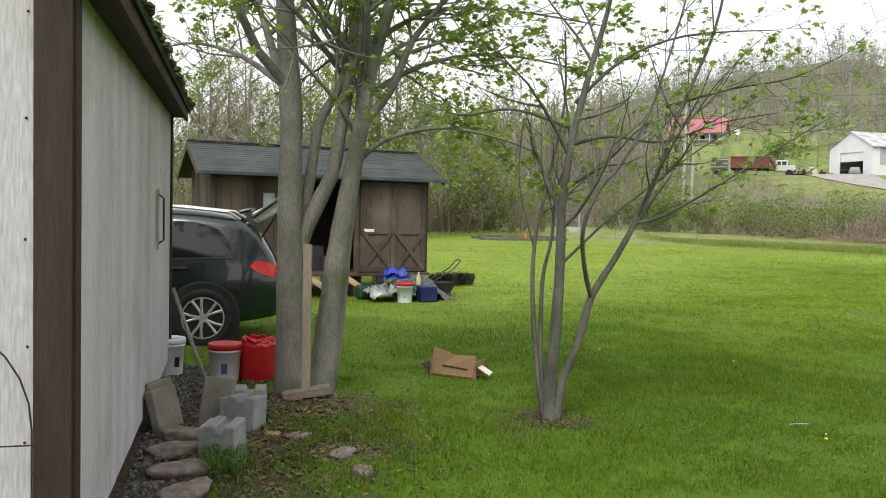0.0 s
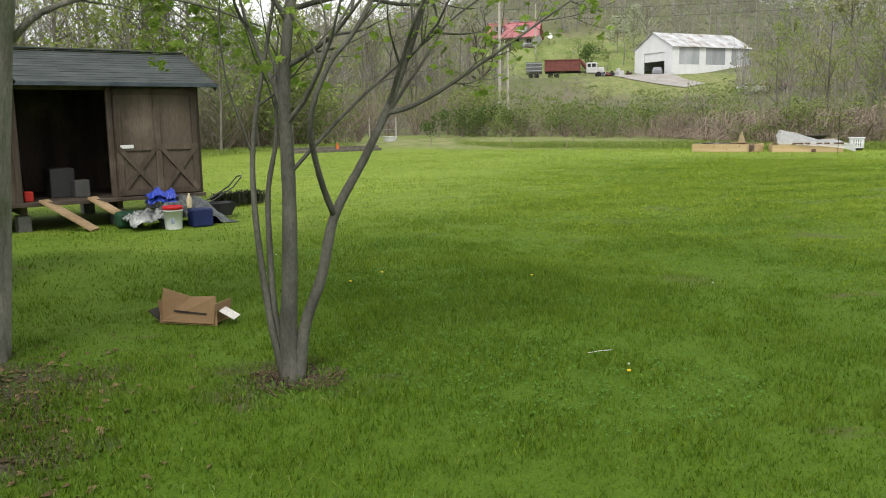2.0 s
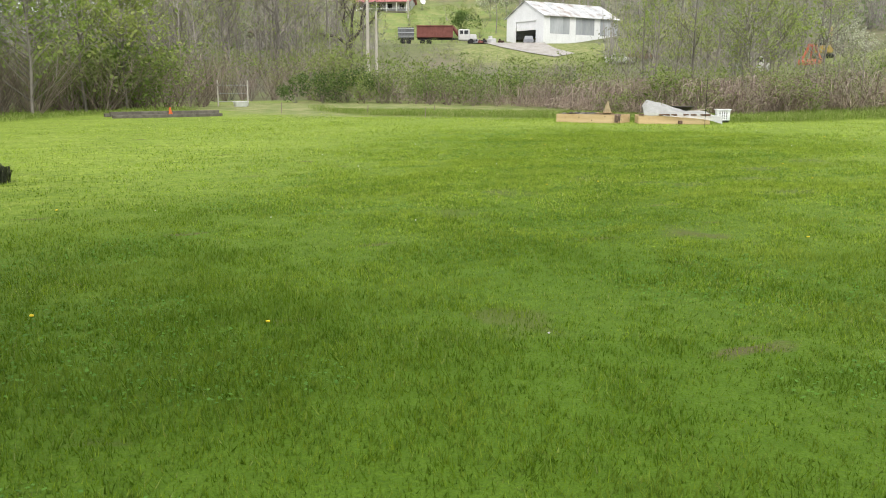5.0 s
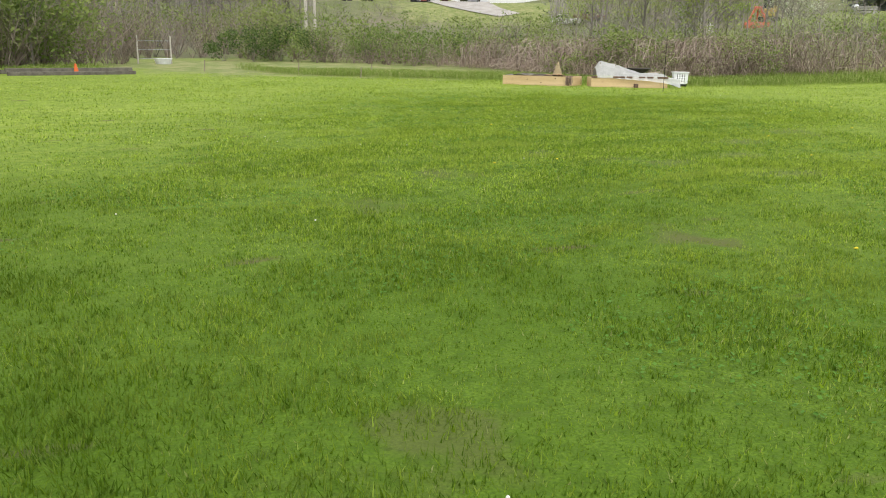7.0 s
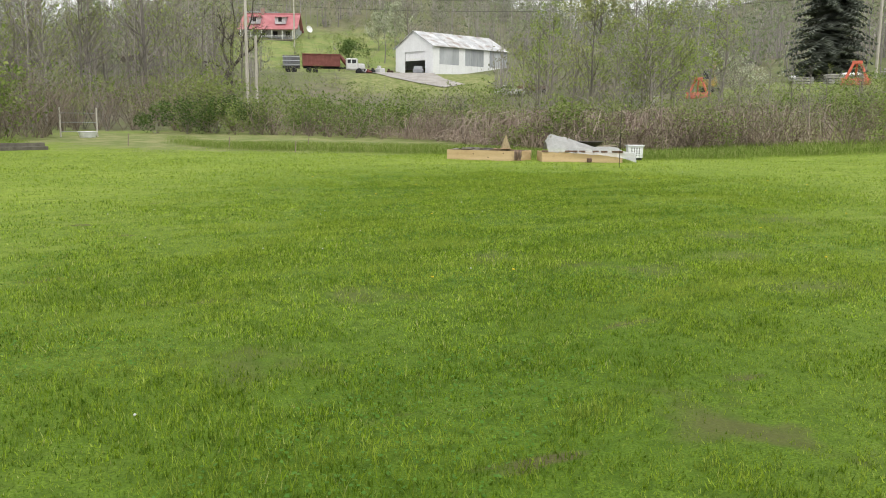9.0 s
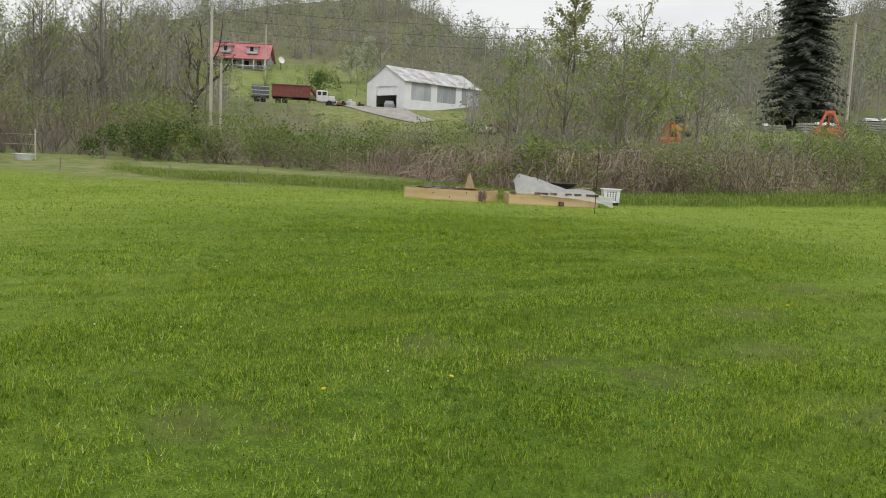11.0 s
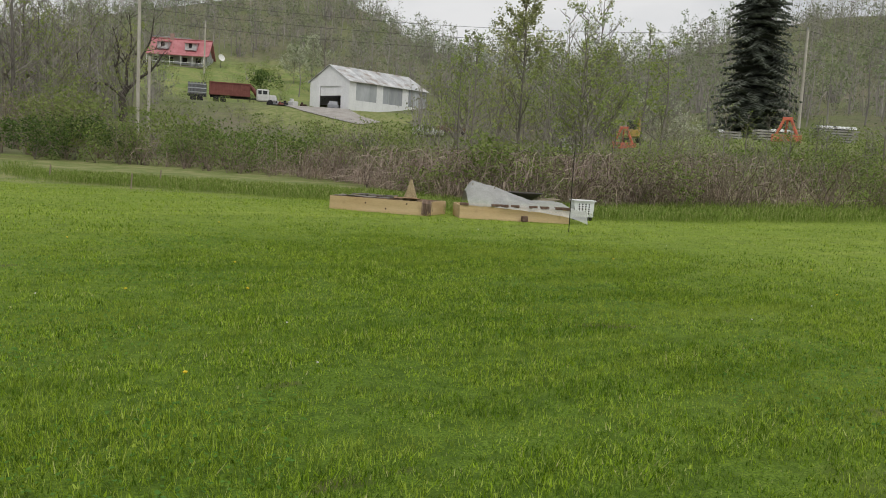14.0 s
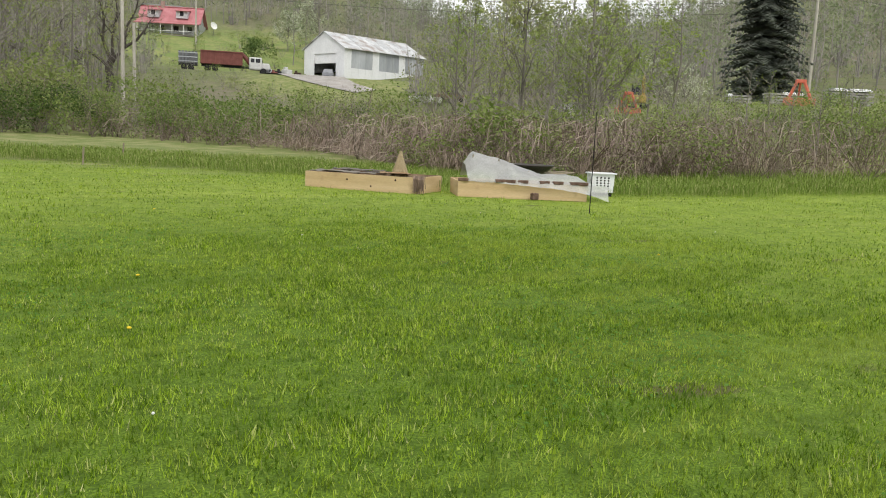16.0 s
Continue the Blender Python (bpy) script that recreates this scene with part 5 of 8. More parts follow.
suv = thing("car", CAR @ pose(0, -0.94, 0), "dark green-black sport utility car with its tailgate raised", "car")
xs = [0.0, 0.04, 0.15, 0.35, 0.55, 0.75, 0.95, 1.15, 1.35, 1.7, 2.1, 2.5, 2.9, 3.3, 3.7, 4.1, 4.4, 4.6, 4.72, 4.8]
bot = [0.5, 0.4, 0.36, 0.33, 0.3, 0.28, 0.28, 0.28, 0.28, 0.28, 0.28, 0.28, 0.28, 0.28, 0.28, 0.28, 0.3, 0.34, 0.42, 0.5]
top = [0.75, 0.84, 1.1, 1.42, 1.56, 1.61, 1.64, 1.66, 1.67, 1.68, 1.68, 1.66, 1.55, 1.32, 1.1, 1.05, 0.99, 0.92, 0.83, 0.72]


def half_width(x, z):
    w = np.interp(z, [0.25, 0.45, 0.75, 1.0, 1.1, 1.68], [0.84, 0.92, 0.945, 0.93, 0.885, 0.64])
    return float(w * np.interp(x, [0, 0.12, 0.5, 4.0, 4.6, 4.8], [0.8, 0.9, 1, 1, 0.88, 0.7]))


rows = 10
g = Geo()
v = []
for x, b, t in zip(xs, bot, top):
    ring = []
    for k in range(rows + 1):
        z = b + (t - b) * k / rows
        ring.append((x, half_width(x, z), z))
    v += ring + [(x, 0.0, t + 0.03)] + [(x, -y, z) for x, y, z in reversed(ring)]
m = 2 * (rows + 1) + 1
f = []
for i in range(len(xs) - 1):
    f += [(i * m + k, (i + 1) * m + k, (i + 1) * m + (k + 1) % m, i * m + (k + 1) % m) for k in range(m)]
f += [tuple(range(m)), tuple(range(len(xs) * m - 1, (len(xs) - 1) * m - 1, -1))]
g.add(v, f)
body = part("body", g, car_paint, suv, smooth=True)


def side_panel(name, pts, mat, parent, off=0.006, label=""):
    """A thin panel that follows the car's left and right side over a polygon of (x, z)."""
    for sgn in (1, -1):
        pp = [(x, sgn * (half_width(x, z) + off), z) for x, z in pts]
        qq = [(x, y - sgn * (off + 0.004), z) for x, y, z in pp]
        n = len(pp)
        part(name, Geo().add(pp + qq, [tuple(range(n)), tuple(range(2 * n - 1, n - 1, -1))] + [(k, (k + 1) % n, n + (k + 1) % n, n + k) for k in range(n)]), mat, parent, label)


side_panel("side_window", [(0.62, 1.13), (1.0, 1.11), (1.38, 1.1), (1.38, 1.35), (1.36, 1.55), (1.1, 1.54), (0.82, 1.46), (0.7, 1.33)], car_glass, body)
side_panel("side_window", [(1.46, 1.1), (1.9, 1.09), (2.35, 1.08), (2.35, 1.35), (2.3, 1.57), (1.9, 1.58), (1.46, 1.56)], car_glass, body)
side_panel("side_window", [(2.45, 1.08), (2.9, 1.08), (3.3, 1.08), (3.1, 1.25), (2.75, 1.5), (2.45, 1.56)], car_glass, body)
side_panel("tail_lamp", [(0.03, 0.9), (0.14, 0.87), (0.3, 0.92), (0.42, 1.0), (0.36, 1.07), (0.22, 1.06), (0.1, 1.02)], tail_red, suv, 0.022, "red wraparound tail lamp")
side_panel("window_trim", [(0.6, 1.095), (1.4, 1.075), (3.3, 1.055), (3.3, 1.07), (1.4, 1.092), (0.6, 1.112)], trim_black, body, 0.009)
side_panel("sill_trim", [(0.15, 0.37), (0.8, 0.32), (1.4, 0.3), (3.5, 0.3), (3.5, 0.4), (1.4, 0.4), (0.8, 0.42), (0.15, 0.48)], trim_black, body, 0.008)
side_panel("door_handle", [(1.16, 0.965), (1.4, 0.965), (1.4, 0.998), (1.16, 0.998)], chrome, suv, 0.03, "chrome door handle")
for sgn in (1, -1):
    part("roof_rail", Geo().tube([(0.55, sgn * 0.66, 1.58), (0.7, sgn * 0.67, 1.67), (1.4, sgn * 0.66, 1.73), (2.2, sgn * 0.65, 1.73), (2.6, sgn * 0.64, 1.68)], 0.018, 8), alloy, suv, "silver roof rail")
part("bumper", Geo().box((0.12, 1.5, 0.16), (0.03, 0, 0.52), bevel=0.05), car_paint, suv)
gate = part("tailgate", Geo().box((0.98, 1.25, 0.05), (0.02, 0, 1.9), (0, 37, 0), bevel=0.02), car_paint, suv, "raised tailgate")
# sky reflection painted into the window as a near-white base colour
part("rear_window", Geo().box((0.86, 1.14, 0.012), (0.045, 0, 1.862), (0, 37, 0), bevel=0.005), M("sky_white_window", (0.76, 0.77, 0.78), (0.82, 0.83, 0.84), 2, 0.1, bump=0), gate, "tailgate window coloured white for its sky reflection")
part("inner_trim", Geo().box((0.8, 1.15, 0.15), (0.05, 0, 1.77), (0, 27, 0), bevel=0.05), M("pale_trim", (0.5, 0.51, 0.52), (0.6, 0.61, 0.62), 3, 0.5), gate, "pale grey inner trim")
part("spoiler", Geo().box((0.16, 1.2, 0.05), (0.5, 0, 1.69), (0, 15, 0), bevel=0.02), car_paint, gate)
for y in (-0.55, 0.55):
    part("strut", Geo().tube([(0.3, y, 1.35), (0.0, y, 1.84)], 0.012, 8), trim_black, gate)
for x in (0.97, 3.8):
    for sgn in (1, -1):
        well = part("wheel_arch", Geo().lathe([(0.0, 0), (0.43, 0), (0.45, 0.012), (0.43, 0.02), (0, 0.02)], 32, pose(x, sgn * 0.945, 0.37, -90 * sgn)), trim_black, suv)
        wheel = part("wheel", Geo().lathe([(0.25, -0.11), (0.33, -0.115), (0.365, -0.09), (0.37, 0), (0.365, 0.09), (0.33, 0.115), (0.26, 0.105), (0.25, 0.08)], 40, pose(x, sgn * 0.87, 0.365, -90 * sgn)), black_rubber, suv, "black tyre on an alloy rim", True)
        rim = Geo()
        R = pose(x, sgn * 0.87, 0.365, -90 * sgn)
        rim.lathe([(0.262, 0.09), (0.26, 0.112), (0.245, 0.112), (0.235, 0.06), (0.235, -0.02)], 40, R)
        rim.lathe([(0, 0.1), (0.05, 0.1), (0.07, 0.085), (0.07, 0.05), (0, 0.05)], 20, R)
        for k in range(5):
            for s in (-1, 1):
                a = radians(72 * k + 14 * s)
                b = radians(72 * k + 6 * s)
                rim.tube([(0.05 * math.cos(b), 0.05 * math.sin(b), 0.085), (0.14 * math.cos((a + b) / 2), 0.14 * math.sin((a + b) / 2), 0.1), (0.245 * math.cos(a), 0.245 * math.sin(a), 0.098)], [0.02, 0.017, 0.021], 6, m=R)
        part("rim", rim, alloy, wheel, "silver five-spoke alloy rim")
        part("brake_disc", Geo().lathe([(0, 0.0), (0.17, 0.0), (0.17, 0.015), (0, 0.015)], 24, R), M("brake_steel", (0.12, 0.12, 0.12), (0.2, 0.2, 0.2), 8, 0.4, metal=0.7) if "brake_steel" not in bpy.data.materials else bpy.data.materials["brake_steel"], wheel)

# ---- raised beds at the far side of the lawn ----
ply = M("pale_plywood", (0.52, 0.37, 0.2), (0.64, 0.48, 0.29), 3, 0.8, fine=20, bump=0.1, stretch=(0.4, 0.25, 2.5), stain=(0.36, 0.24, 0.13), stain_scale=2.2, stain_at=0.72, obj=0.06, vary=0.4)
ply_grey = M("dirty_plywood", (0.2, 0.14, 0.09), (0.32, 0.23, 0.15), 4, 0.85, fine=20, bump=0.3, obj=0.15)
bed_soil = M("bed_soil", (0.06, 0.045, 0.03), (0.13, 0.1, 0.065), 12, 0.95, bump=0.8)
straw = M("dry_straw", (0.3, 0.24, 0.14), (0.45, 0.37, 0.23), 12, 0.9, island=0.35)


def raised_bed(front_l, front_r, deep, high, label, mats):
    a, b = Vector((*front_l, 0)), Vector((*front_r, 0))
    L = (b - a).length
    az = math.degrees(math.atan2(b.x - a.x, b.y - a.y))
    m = along((a.x, a.y, gz(a.x, a.y) - 0.015), az)  # y along the front, -x to the back
    bed = thing("raised_bed", m, label, "raised bed", "raised beds")
    z = high / 2
    part("front_board", Geo().box((0.024, L, high), (0, L / 2, z), bevel=0.003), mats[0], bed)
    part("back_board", Geo().box((0.024, L, high), (-deep, L / 2, z), bevel=0.003), mats[1], bed)
    part("end_board", Geo().box((deep - 0.024, 0.024, high), (-deep / 2, 0.012, z), bevel=0.003), mats[1], bed)
    part("end_board", Geo().box((deep - 0.024, 0.024, high), (-deep / 2, L - 0.012, z), bevel=0.003), mats[2], bed)
    part("soil", Geo().add([(x - deep / 2, y + L / 2, zz) for x, y, zz in sheet("s", 18, 26, (deep - 0.05, L - 0.05), lambda x, y: high * 0.72 + crumple(x, y, 3) * 0.9, bed_soil).v], sheet("s", 18, 26, (deep - 0.05, L - 0.05), lambda x, y: 0, bed_soil).f), bed_soil, bed)
    return bed, m, L


bed1, B1, L1 = raised_bed((17.12, 32.05), (18.54, 30.17), 1.25, 0.31, "raised bed of pale plywood boards covered with old matting", (ply, ply_grey, ply))
# knots and nail holes
for y, z in ((0.9, 0.2), (1.4, 0.1), (1.9, 0.24)):
    part("knot", Geo().lathe([(0, 0.0), (0.02, 0.0), (0.018, 0.004), (0, 0.004)], 8, pose(0.0125, y, z, 0, 90, 0)), rust, bed1)
for i, (x, y, w, l, rz) in enumerate(((-0.25, 0.75, 0.45, 1.35, 3), (-0.6, 1.1, 0.4, 1.2, -8), (-0.9, 0.7, 0.4, 1.1, 12), (-0.35, 1.75, 0.3, 0.6, 25))):
    ob = new("mat", sheet("s", 8, 20, (w, l), lambda x, y, i=i: crumple(x, y, i + 4) * 0.5, old_wood).mesh("mat", (old_slab, old_wood, M("grey_mat", (0.1, 0.09, 0.075), (0.19, 0.17, 0.14), 6, 0.9), card)[i]))
    tagged(set_at(ob, B1 @ pose(x, y, 0.33 + 0.01 * i, 0, 0, rz)), "old grey-brown matting laid over the bed", "mat", "bed mats")
g = Geo()
for k in range(90):
    a = random.uniform(0, 6.28)
    g.tube([(0.21 * math.cos(a) * random.uniform(0.7, 1.1), 0.21 * math.sin(a) * random.uniform(0.7, 1.1), 0), (0.09 * math.cos(a), 0.09 * math.sin(a), 0.28), (0.02 * math.cos(a + 0.4), 0.02 * math.sin(a + 0.4), random.uniform(0.46, 0.55))], 0.008, 4)
cone = thing("straw_wigwam", B1 @ pose(-0.55, 1.75, 0.22), "dry straw-coloured cone of burlap and stalks in the bed", "plant cover")
part("stalks", g, straw, cone)
part("burlap", Geo().add([(r * math.cos(2 * math.pi * k / 14) * (1 + 0.15 * math.sin(k * 2.1)), r * math.sin(2 * math.pi * k / 14), z) for r, z in ((0.2, 0.02), (0.13, 0.22), (0.06, 0.42), (0.02, 0.54)) for k in range(14)], [(i * 14 + k, i * 14 + (k + 1) % 14, (i + 1) * 14 + (k + 1) % 14, (i + 1) * 14 + k) for i in range(3) for k in range(14)]), M("burlap", (0.27, 0.21, 0.12), (0.37, 0.3, 0.18), 14, 0.95), cone)
g = Geo()
for k in range(60):
    x, y = random.uniform(-0.05, 0.1), L1 - random.uniform(-0.08, 0.12)
    g.tube([(x - 0.1, y, 0.34), (x, y + 0.03, 0.28), (x + random.uniform(0, 0.06), y + 0.05, random.uniform(0.02, 0.15))], 0.009, 4)
tagged(set_at(new("root_tangle", g.mesh("root_tangle", M("dead_root", (0.16, 0.11, 0.08), (0.26, 0.19, 0.14), 9, 0.9, island=0.4))), B1), "dead brown roots hanging over the bed corner", "roots", kind="stuff")
bed2, B2, L2 = raised_bed((19.12, 29.72), (21.3, 28.62), 1.2, 0.3, "raised bed of pale plywood under white netting", (ply, ply, ply_grey))
brick_mat = M("dark_brick", (0.1, 0.06, 0.045), (0.17, 0.11, 0.085), 8, 0.9, obj=0.15)
for i, y in enumerate((0.1, 0.78, 0.98, 1.22, 1.62, 1.88, 2.2, 2.36)):
    ob = new("brick", Geo().box((0.1, 0.19, 0.055), (0, 0, 0.0275), bevel=0.008).mesh("brick", brick_mat))
    tagged(set_at(ob, B2 @ pose(-0.01, y, 0.3, 0, 0, random.uniform(-15, 15))), "dark brick holding down the netting", "brick", "bricks on the netting")
tagged(set_at(new("brick", Geo().box((0.1, 0.13, 0.12), (0, 0, 0.06), bevel=0.012).mesh("brick", brick_mat)), B2 @ pose(0.12, 1.42, 0.01, 0, 0, 20)), "dark brick standing on the grass by the netting", "brick", "bricks on the netting")
net_mat = M("white_netting", (0.55, 0.56, 0.55), (0.68, 0.69, 0.68), 5, 0.8, bump=0.1, alpha=0.5)
n, k = 44, 30
v = []
for i in range(n + 1):
    s = i / n
    y = 0.18 + s * (L2 + 0.22)
    hi = float(np.interp(s, [0, 0.06, 0.24, 0.42, 0.58, 0.75, 0.84, 1.0], [0.3, 0.52, 0.42, 0.26, 0.13, 0.15, 0.12, -0.2]))
    for j in range(k + 1):
        t = j / k
        if t < 0.22:
            q = t / 0.22
            reach = float(np.interp(s, [0, 0.3, 0.55, 0.8, 1], [0.01, 0.03, 0.08, 0.14, 0.29]))
            x, z = 0.03 + 0.1 * (1 - q) ** 2 * (s > 0.25), 0.31 - reach * (1 - q)
        else:
            q = (t - 0.22) / 0.78
            x = 0.03 - q * 1.23
            z = 0.31 + hi * math.sin(min(1, q * 1.5) * math.pi / 2) ** 0.8 * (1 if q < 0.7 else 1 - (q - 0.7) / 0.3 * 0.9)
        wr = 0.018 * noise.noise(Vector((x * 6, y * 4, 1))) + 0.01 * noise.noise(Vector((x * 15, y * 15, 4)))
        v.append((x + wr, y, max(z + wr, 0.015)))
g = Geo().add(v, [(i * (k + 1) + j, (i + 1) * (k + 1) + j, (i + 1) * (k + 1) + j + 1, i * (k + 1) + j + 1) for i in range(n) for j in range(k)])
tagged(set_at(new("garden_netting", g.mesh("garden_netting", net_mat, True)), B2), "sheer white netting draped over hoops on the bed", "netting")
hoops = thing("net_stakes", B2 @ pose(0, 0, 0), "thin wooden stakes holding up the netting", "stakes")
for y, h in ((0.32, 0.78), (0.82, 0.72), (1.4, 0.5)):
    part("stake", Geo().tube([(-0.5, y, 0.1), (-0.5, y + 0.01, h)], 0.012, 6), pale_wood, hoops)
# dark wheelbarrow behind
barrow = thing("wheelbarrow", along((21.4, 30.45, gz(21.4, 30.45) - 0.16), 118), "dark shallow wheelbarrow with wooden handles behind the bed", "wheelbarrow")
pan_mat = M("dark_pan", (0.035, 0.032, 0.028), (0.07, 0.06, 0.05), 5, 0.55)
part("pan", Geo().lathe([(0, 0.56), (0.2, 0.56), (0.36, 0.64), (0.46, 0.72), (0.49, 0.73), (0.49, 0.745), (0.45, 0.74), (0.34, 0.66), (0.2, 0.585), (0, 0.585)], 26), pan_mat, barrow, smooth=True)
for x in (-0.2, 0.2):
    part("handle", Geo().tube([(x * 0.4, -0.55, 0.35), (x, 0, 0.53), (x * 1.4, 0.85, 0.62)], 0.02, 7), pale_wood, barrow)
    part("leg", Geo().tube([(x, 0.25, 0.55), (x * 1.2, 0.32, 0.16)], 0.014, 6), frame_bar, barrow)
part("wheel", Geo().lathe([(0.05, -0.04), (0.17, -0.04), (0.2, 0), (0.17, 0.04), (0.05, 0.04)], 20, pose(0, -0.55, 0.36, 0, 90, 0)), black_rubber, barrow)


# white laundry basket with round holes
def pierced(w, h, nx, nz, hole, taper, z0):
    """A flat wall with a grid of holes; the outer band is solid."""
    g = Geo()
    cx, cz = w / nx, h / nz
    for i in range(nx):
        for k in range(nz):
            x0, zb = -w / 2 + i * cx, z0 + k * cz
            mid = (x0 + cx / 2, zb + cz / 2)
            sq = [(x0, zb), (x0 + cx / 2, zb), (x0 + cx, zb), (x0 + cx, zb + cz / 2), (x0 + cx, zb + cz), (x0 + cx / 2, zb + cz), (x0, zb + cz), (x0, zb + cz / 2)]
            if 0 < i < nx - 1 and 0 < k < nz - 1:
                inn = [(mid[0] + hole * math.cos(radians(225 + 45 * q)), mid[1] + hole * math.sin(radians(225 + 45 * q))) for q in range(8)]
                g.add([(x, 0, z) for x, z in sq + inn], [(q, (q + 1) % 8, 8 + (q + 1) % 8, 8 + q) for q in range(8)])
            else:
                g.add([(x, 0, z) for x, z in sq], [tuple(range(8))])
    g.v = [(x * (1 + taper * (z - z0 - h)), y + (z - z0) * taper * 0.12, z) for x, y, z in g.v]
    return g


BK = along((22.68, 29.72, gz(22.68, 29.72) + 0.085), 118)
basket = thing("laundry_basket", BK, "white plastic laundry basket with round holes", "basket")
for turn, w, off in ((0, 0.5, 0.18), (180, 0.5, 0.18), (90, 0.36, 0.25), (270, 0.36, 0.25)):
    part("wall", pierced(w, 0.38, 8 if w > 0.5 else 6, 7, 0.021, 0.35, 0.0), white_plastic, basket, m=pose(0, 0, 0, 0, 0, turn + 90) @ pose(0, -off, 0))
part("base", Geo().box((0.36, 0.46, 0.012), (0, 0, 0.008)), white_plastic, basket)
# added block: stands in for the shaded inside seen through the holes
part("liner", Geo().box((0.27, 0.38, 0.3), (0, 0, 0.17), bevel=0.04), trim_black, basket, "black block added inside to make the holes look dark")
rim = Geo()
for x, y, s in ((0, 0.27, (0.4, 0.03, 0.03)), (0, -0.27, (0.4, 0.03, 0.03)), (0.2, 0, (0.03, 0.55, 0.03)), (-0.2, 0, (0.03, 0.55, 0.03))):
    rim.box(s, (x, y, 0.385), bevel=0.01)
part("rim", rim, white_plastic, basket)
tagged(set_at(new("black_pot", Geo().box((0.32, 0.42, 0.09), (0, 0, -0.043), bevel=0.015).mesh("black_pot", trim_black)), BK), "flat black tray under the white basket", "tray")
p = (19.8, 26.92)
tagged(set_at(new("garden_stake", Geo().tube([(0, 0, -0.05), (0.005, 0, 0.8), (0.02, 0.01, 1.62)], [0.009, 0.009, 0.007], 6).mesh("garden_stake", black_rubber)), pose(*p, gz(*p))), "thin black stake standing in the lawn", "stake")
for x, y, h in ((15.9, 42.2, 0.42), (12.7, 42.5, 0.45), (9.4, 47.0, 0.5), (14.2, 38.5, 0.4)):
    tagged(set_at(new("marker_stake", Geo().box((0.045, 0.02, h + 0.05), (0, 0, h / 2), (0, 4, 20), bevel=0.004).mesh("marker_stake", pale_wood)), pose(x, y, gz(x, y))), "short pale wooden marker stake in the grass", "stake", "marker stakes")
# old timber border by the far left
border = thing("timber_border", pose(0, 0, 0), "low border of dark weathered timbers round a plot", "border")
timber = M("dark_timber", (0.09, 0.08, 0.065), (0.17, 0.155, 0.13), 4, 0.9, obj=0.25)
for a, b, hgt in (((1.6, 41.2), (3.9, 42.1), 0.14), ((3.8, 42.1), (6.1, 42.9), 0.14), ((1.5, 41.6), (6.0, 43.4), 0.26), ((1.2, 43.6), (5.4, 45.2), 0.16)):
    A, B = Vector((*a, gz(*a) + hgt - 0.08)), Vector((*b, gz(*b) + hgt - 0.08))
    d = B - A
    part("timber", Geo().box((0.16, d.length, 0.15), bevel=0.015), timber, border, m=Matrix.Translation((A + B) / 2) @ d.to_track_quat("Y", "Z").to_matrix().to_4x4())
p = (3.9, 42.5)
tagged(set_at(new("orange_marker", Geo().lathe([(0.14, 0), (0.12, 0.03), (0.03, 0.42), (0, 0.42)], 12).mesh("orange_marker", M("orange_plastic", (0.6, 0.12, 0.03), (0.7, 0.16, 0.04), 4, 0.5))), pose(*p, gz(*p))), "small orange cone by the timber border", "cone")
# ---- buildings and vehicles across the valley ----
white_metal = M("white_sheet_metal", (0.74, 0.75, 0.76), (0.82, 0.83, 0.84), 0.4, 0.6, bump=0, fine=8, vary=0.25)
grey_metal = M("weathered_sheet", (0.3, 0.32, 0.34), (0.46, 0.48, 0.5), 0.5, 0.6, bump=0, fine=10, stretch=(1, 1, 0.2), obj=0.12, vary=0.4)
roof_metal = M("streaked_metal_roof", (0.4, 0.41, 0.42), (0.62, 0.63, 0.63), 0.6, 0.5, bump=0.1, stretch=(1, 1, 1), stain=(0.3, 0.26, 0.23), stain_scale=0.5, stain_at=0.58, obj=0.1)
dark_void = M("dark_interior", (0.015, 0.016, 0.018), (0.03, 0.03, 0.032), 2, 0.9)
BARN_LEN, BARN_W, BARN_E, BARN_P = 20.2, 10.9, 5.5, 8.4
BARN = pose(75.5, 150.0, 9.75, 0, 0, 15.5)  # x along the side, y along the gable, to the back
barn = thing("metal_barn", BARN, "white metal barn with a streaked roof and an open bay door", "barn")
for i in range(12):
    w = BARN_LEN / 12
    part("lower_panel", Geo().box((w - 0.03, 0.12, 3.1), ((i + 0.5) * w, 0.06, 0.6)), white_metal, barn)
    part("upper_panel", Geo().box((w - 0.03, 0.1, BARN_E - 2.15), ((i + 0.5) * w, 0.06, (BARN_E + 2.15) / 2)), grey_metal if i % 4 else white_metal, barn)
part("back_wall", Geo().box((BARN_LEN, 0.12, BARN_E), (BARN_LEN / 2, BARN_W - 0.06, BARN_E / 2)), white_metal, barn)
D0, D1, DH = 2.2, 8.1, 4.6
for y0, y1, z0, z1 in ((0.12, D0, -0.9, BARN_E), (D1, BARN_W - 0.12, -0.9, BARN_E), (D0, D1, DH, BARN_E)):
    part("front_panel", Geo().box((0.12, y1 - y0, z1 - z0), (0.06, (y0 + y1) / 2, (z0 + z1) / 2)), white_metal, barn)
part("bay_door", Geo().box((0.08, D1 - D0, 1.7), (0.22, (D0 + D1) / 2, DH - 0.85), bevel=0.02), white_metal, barn, "half-raised white bay door")
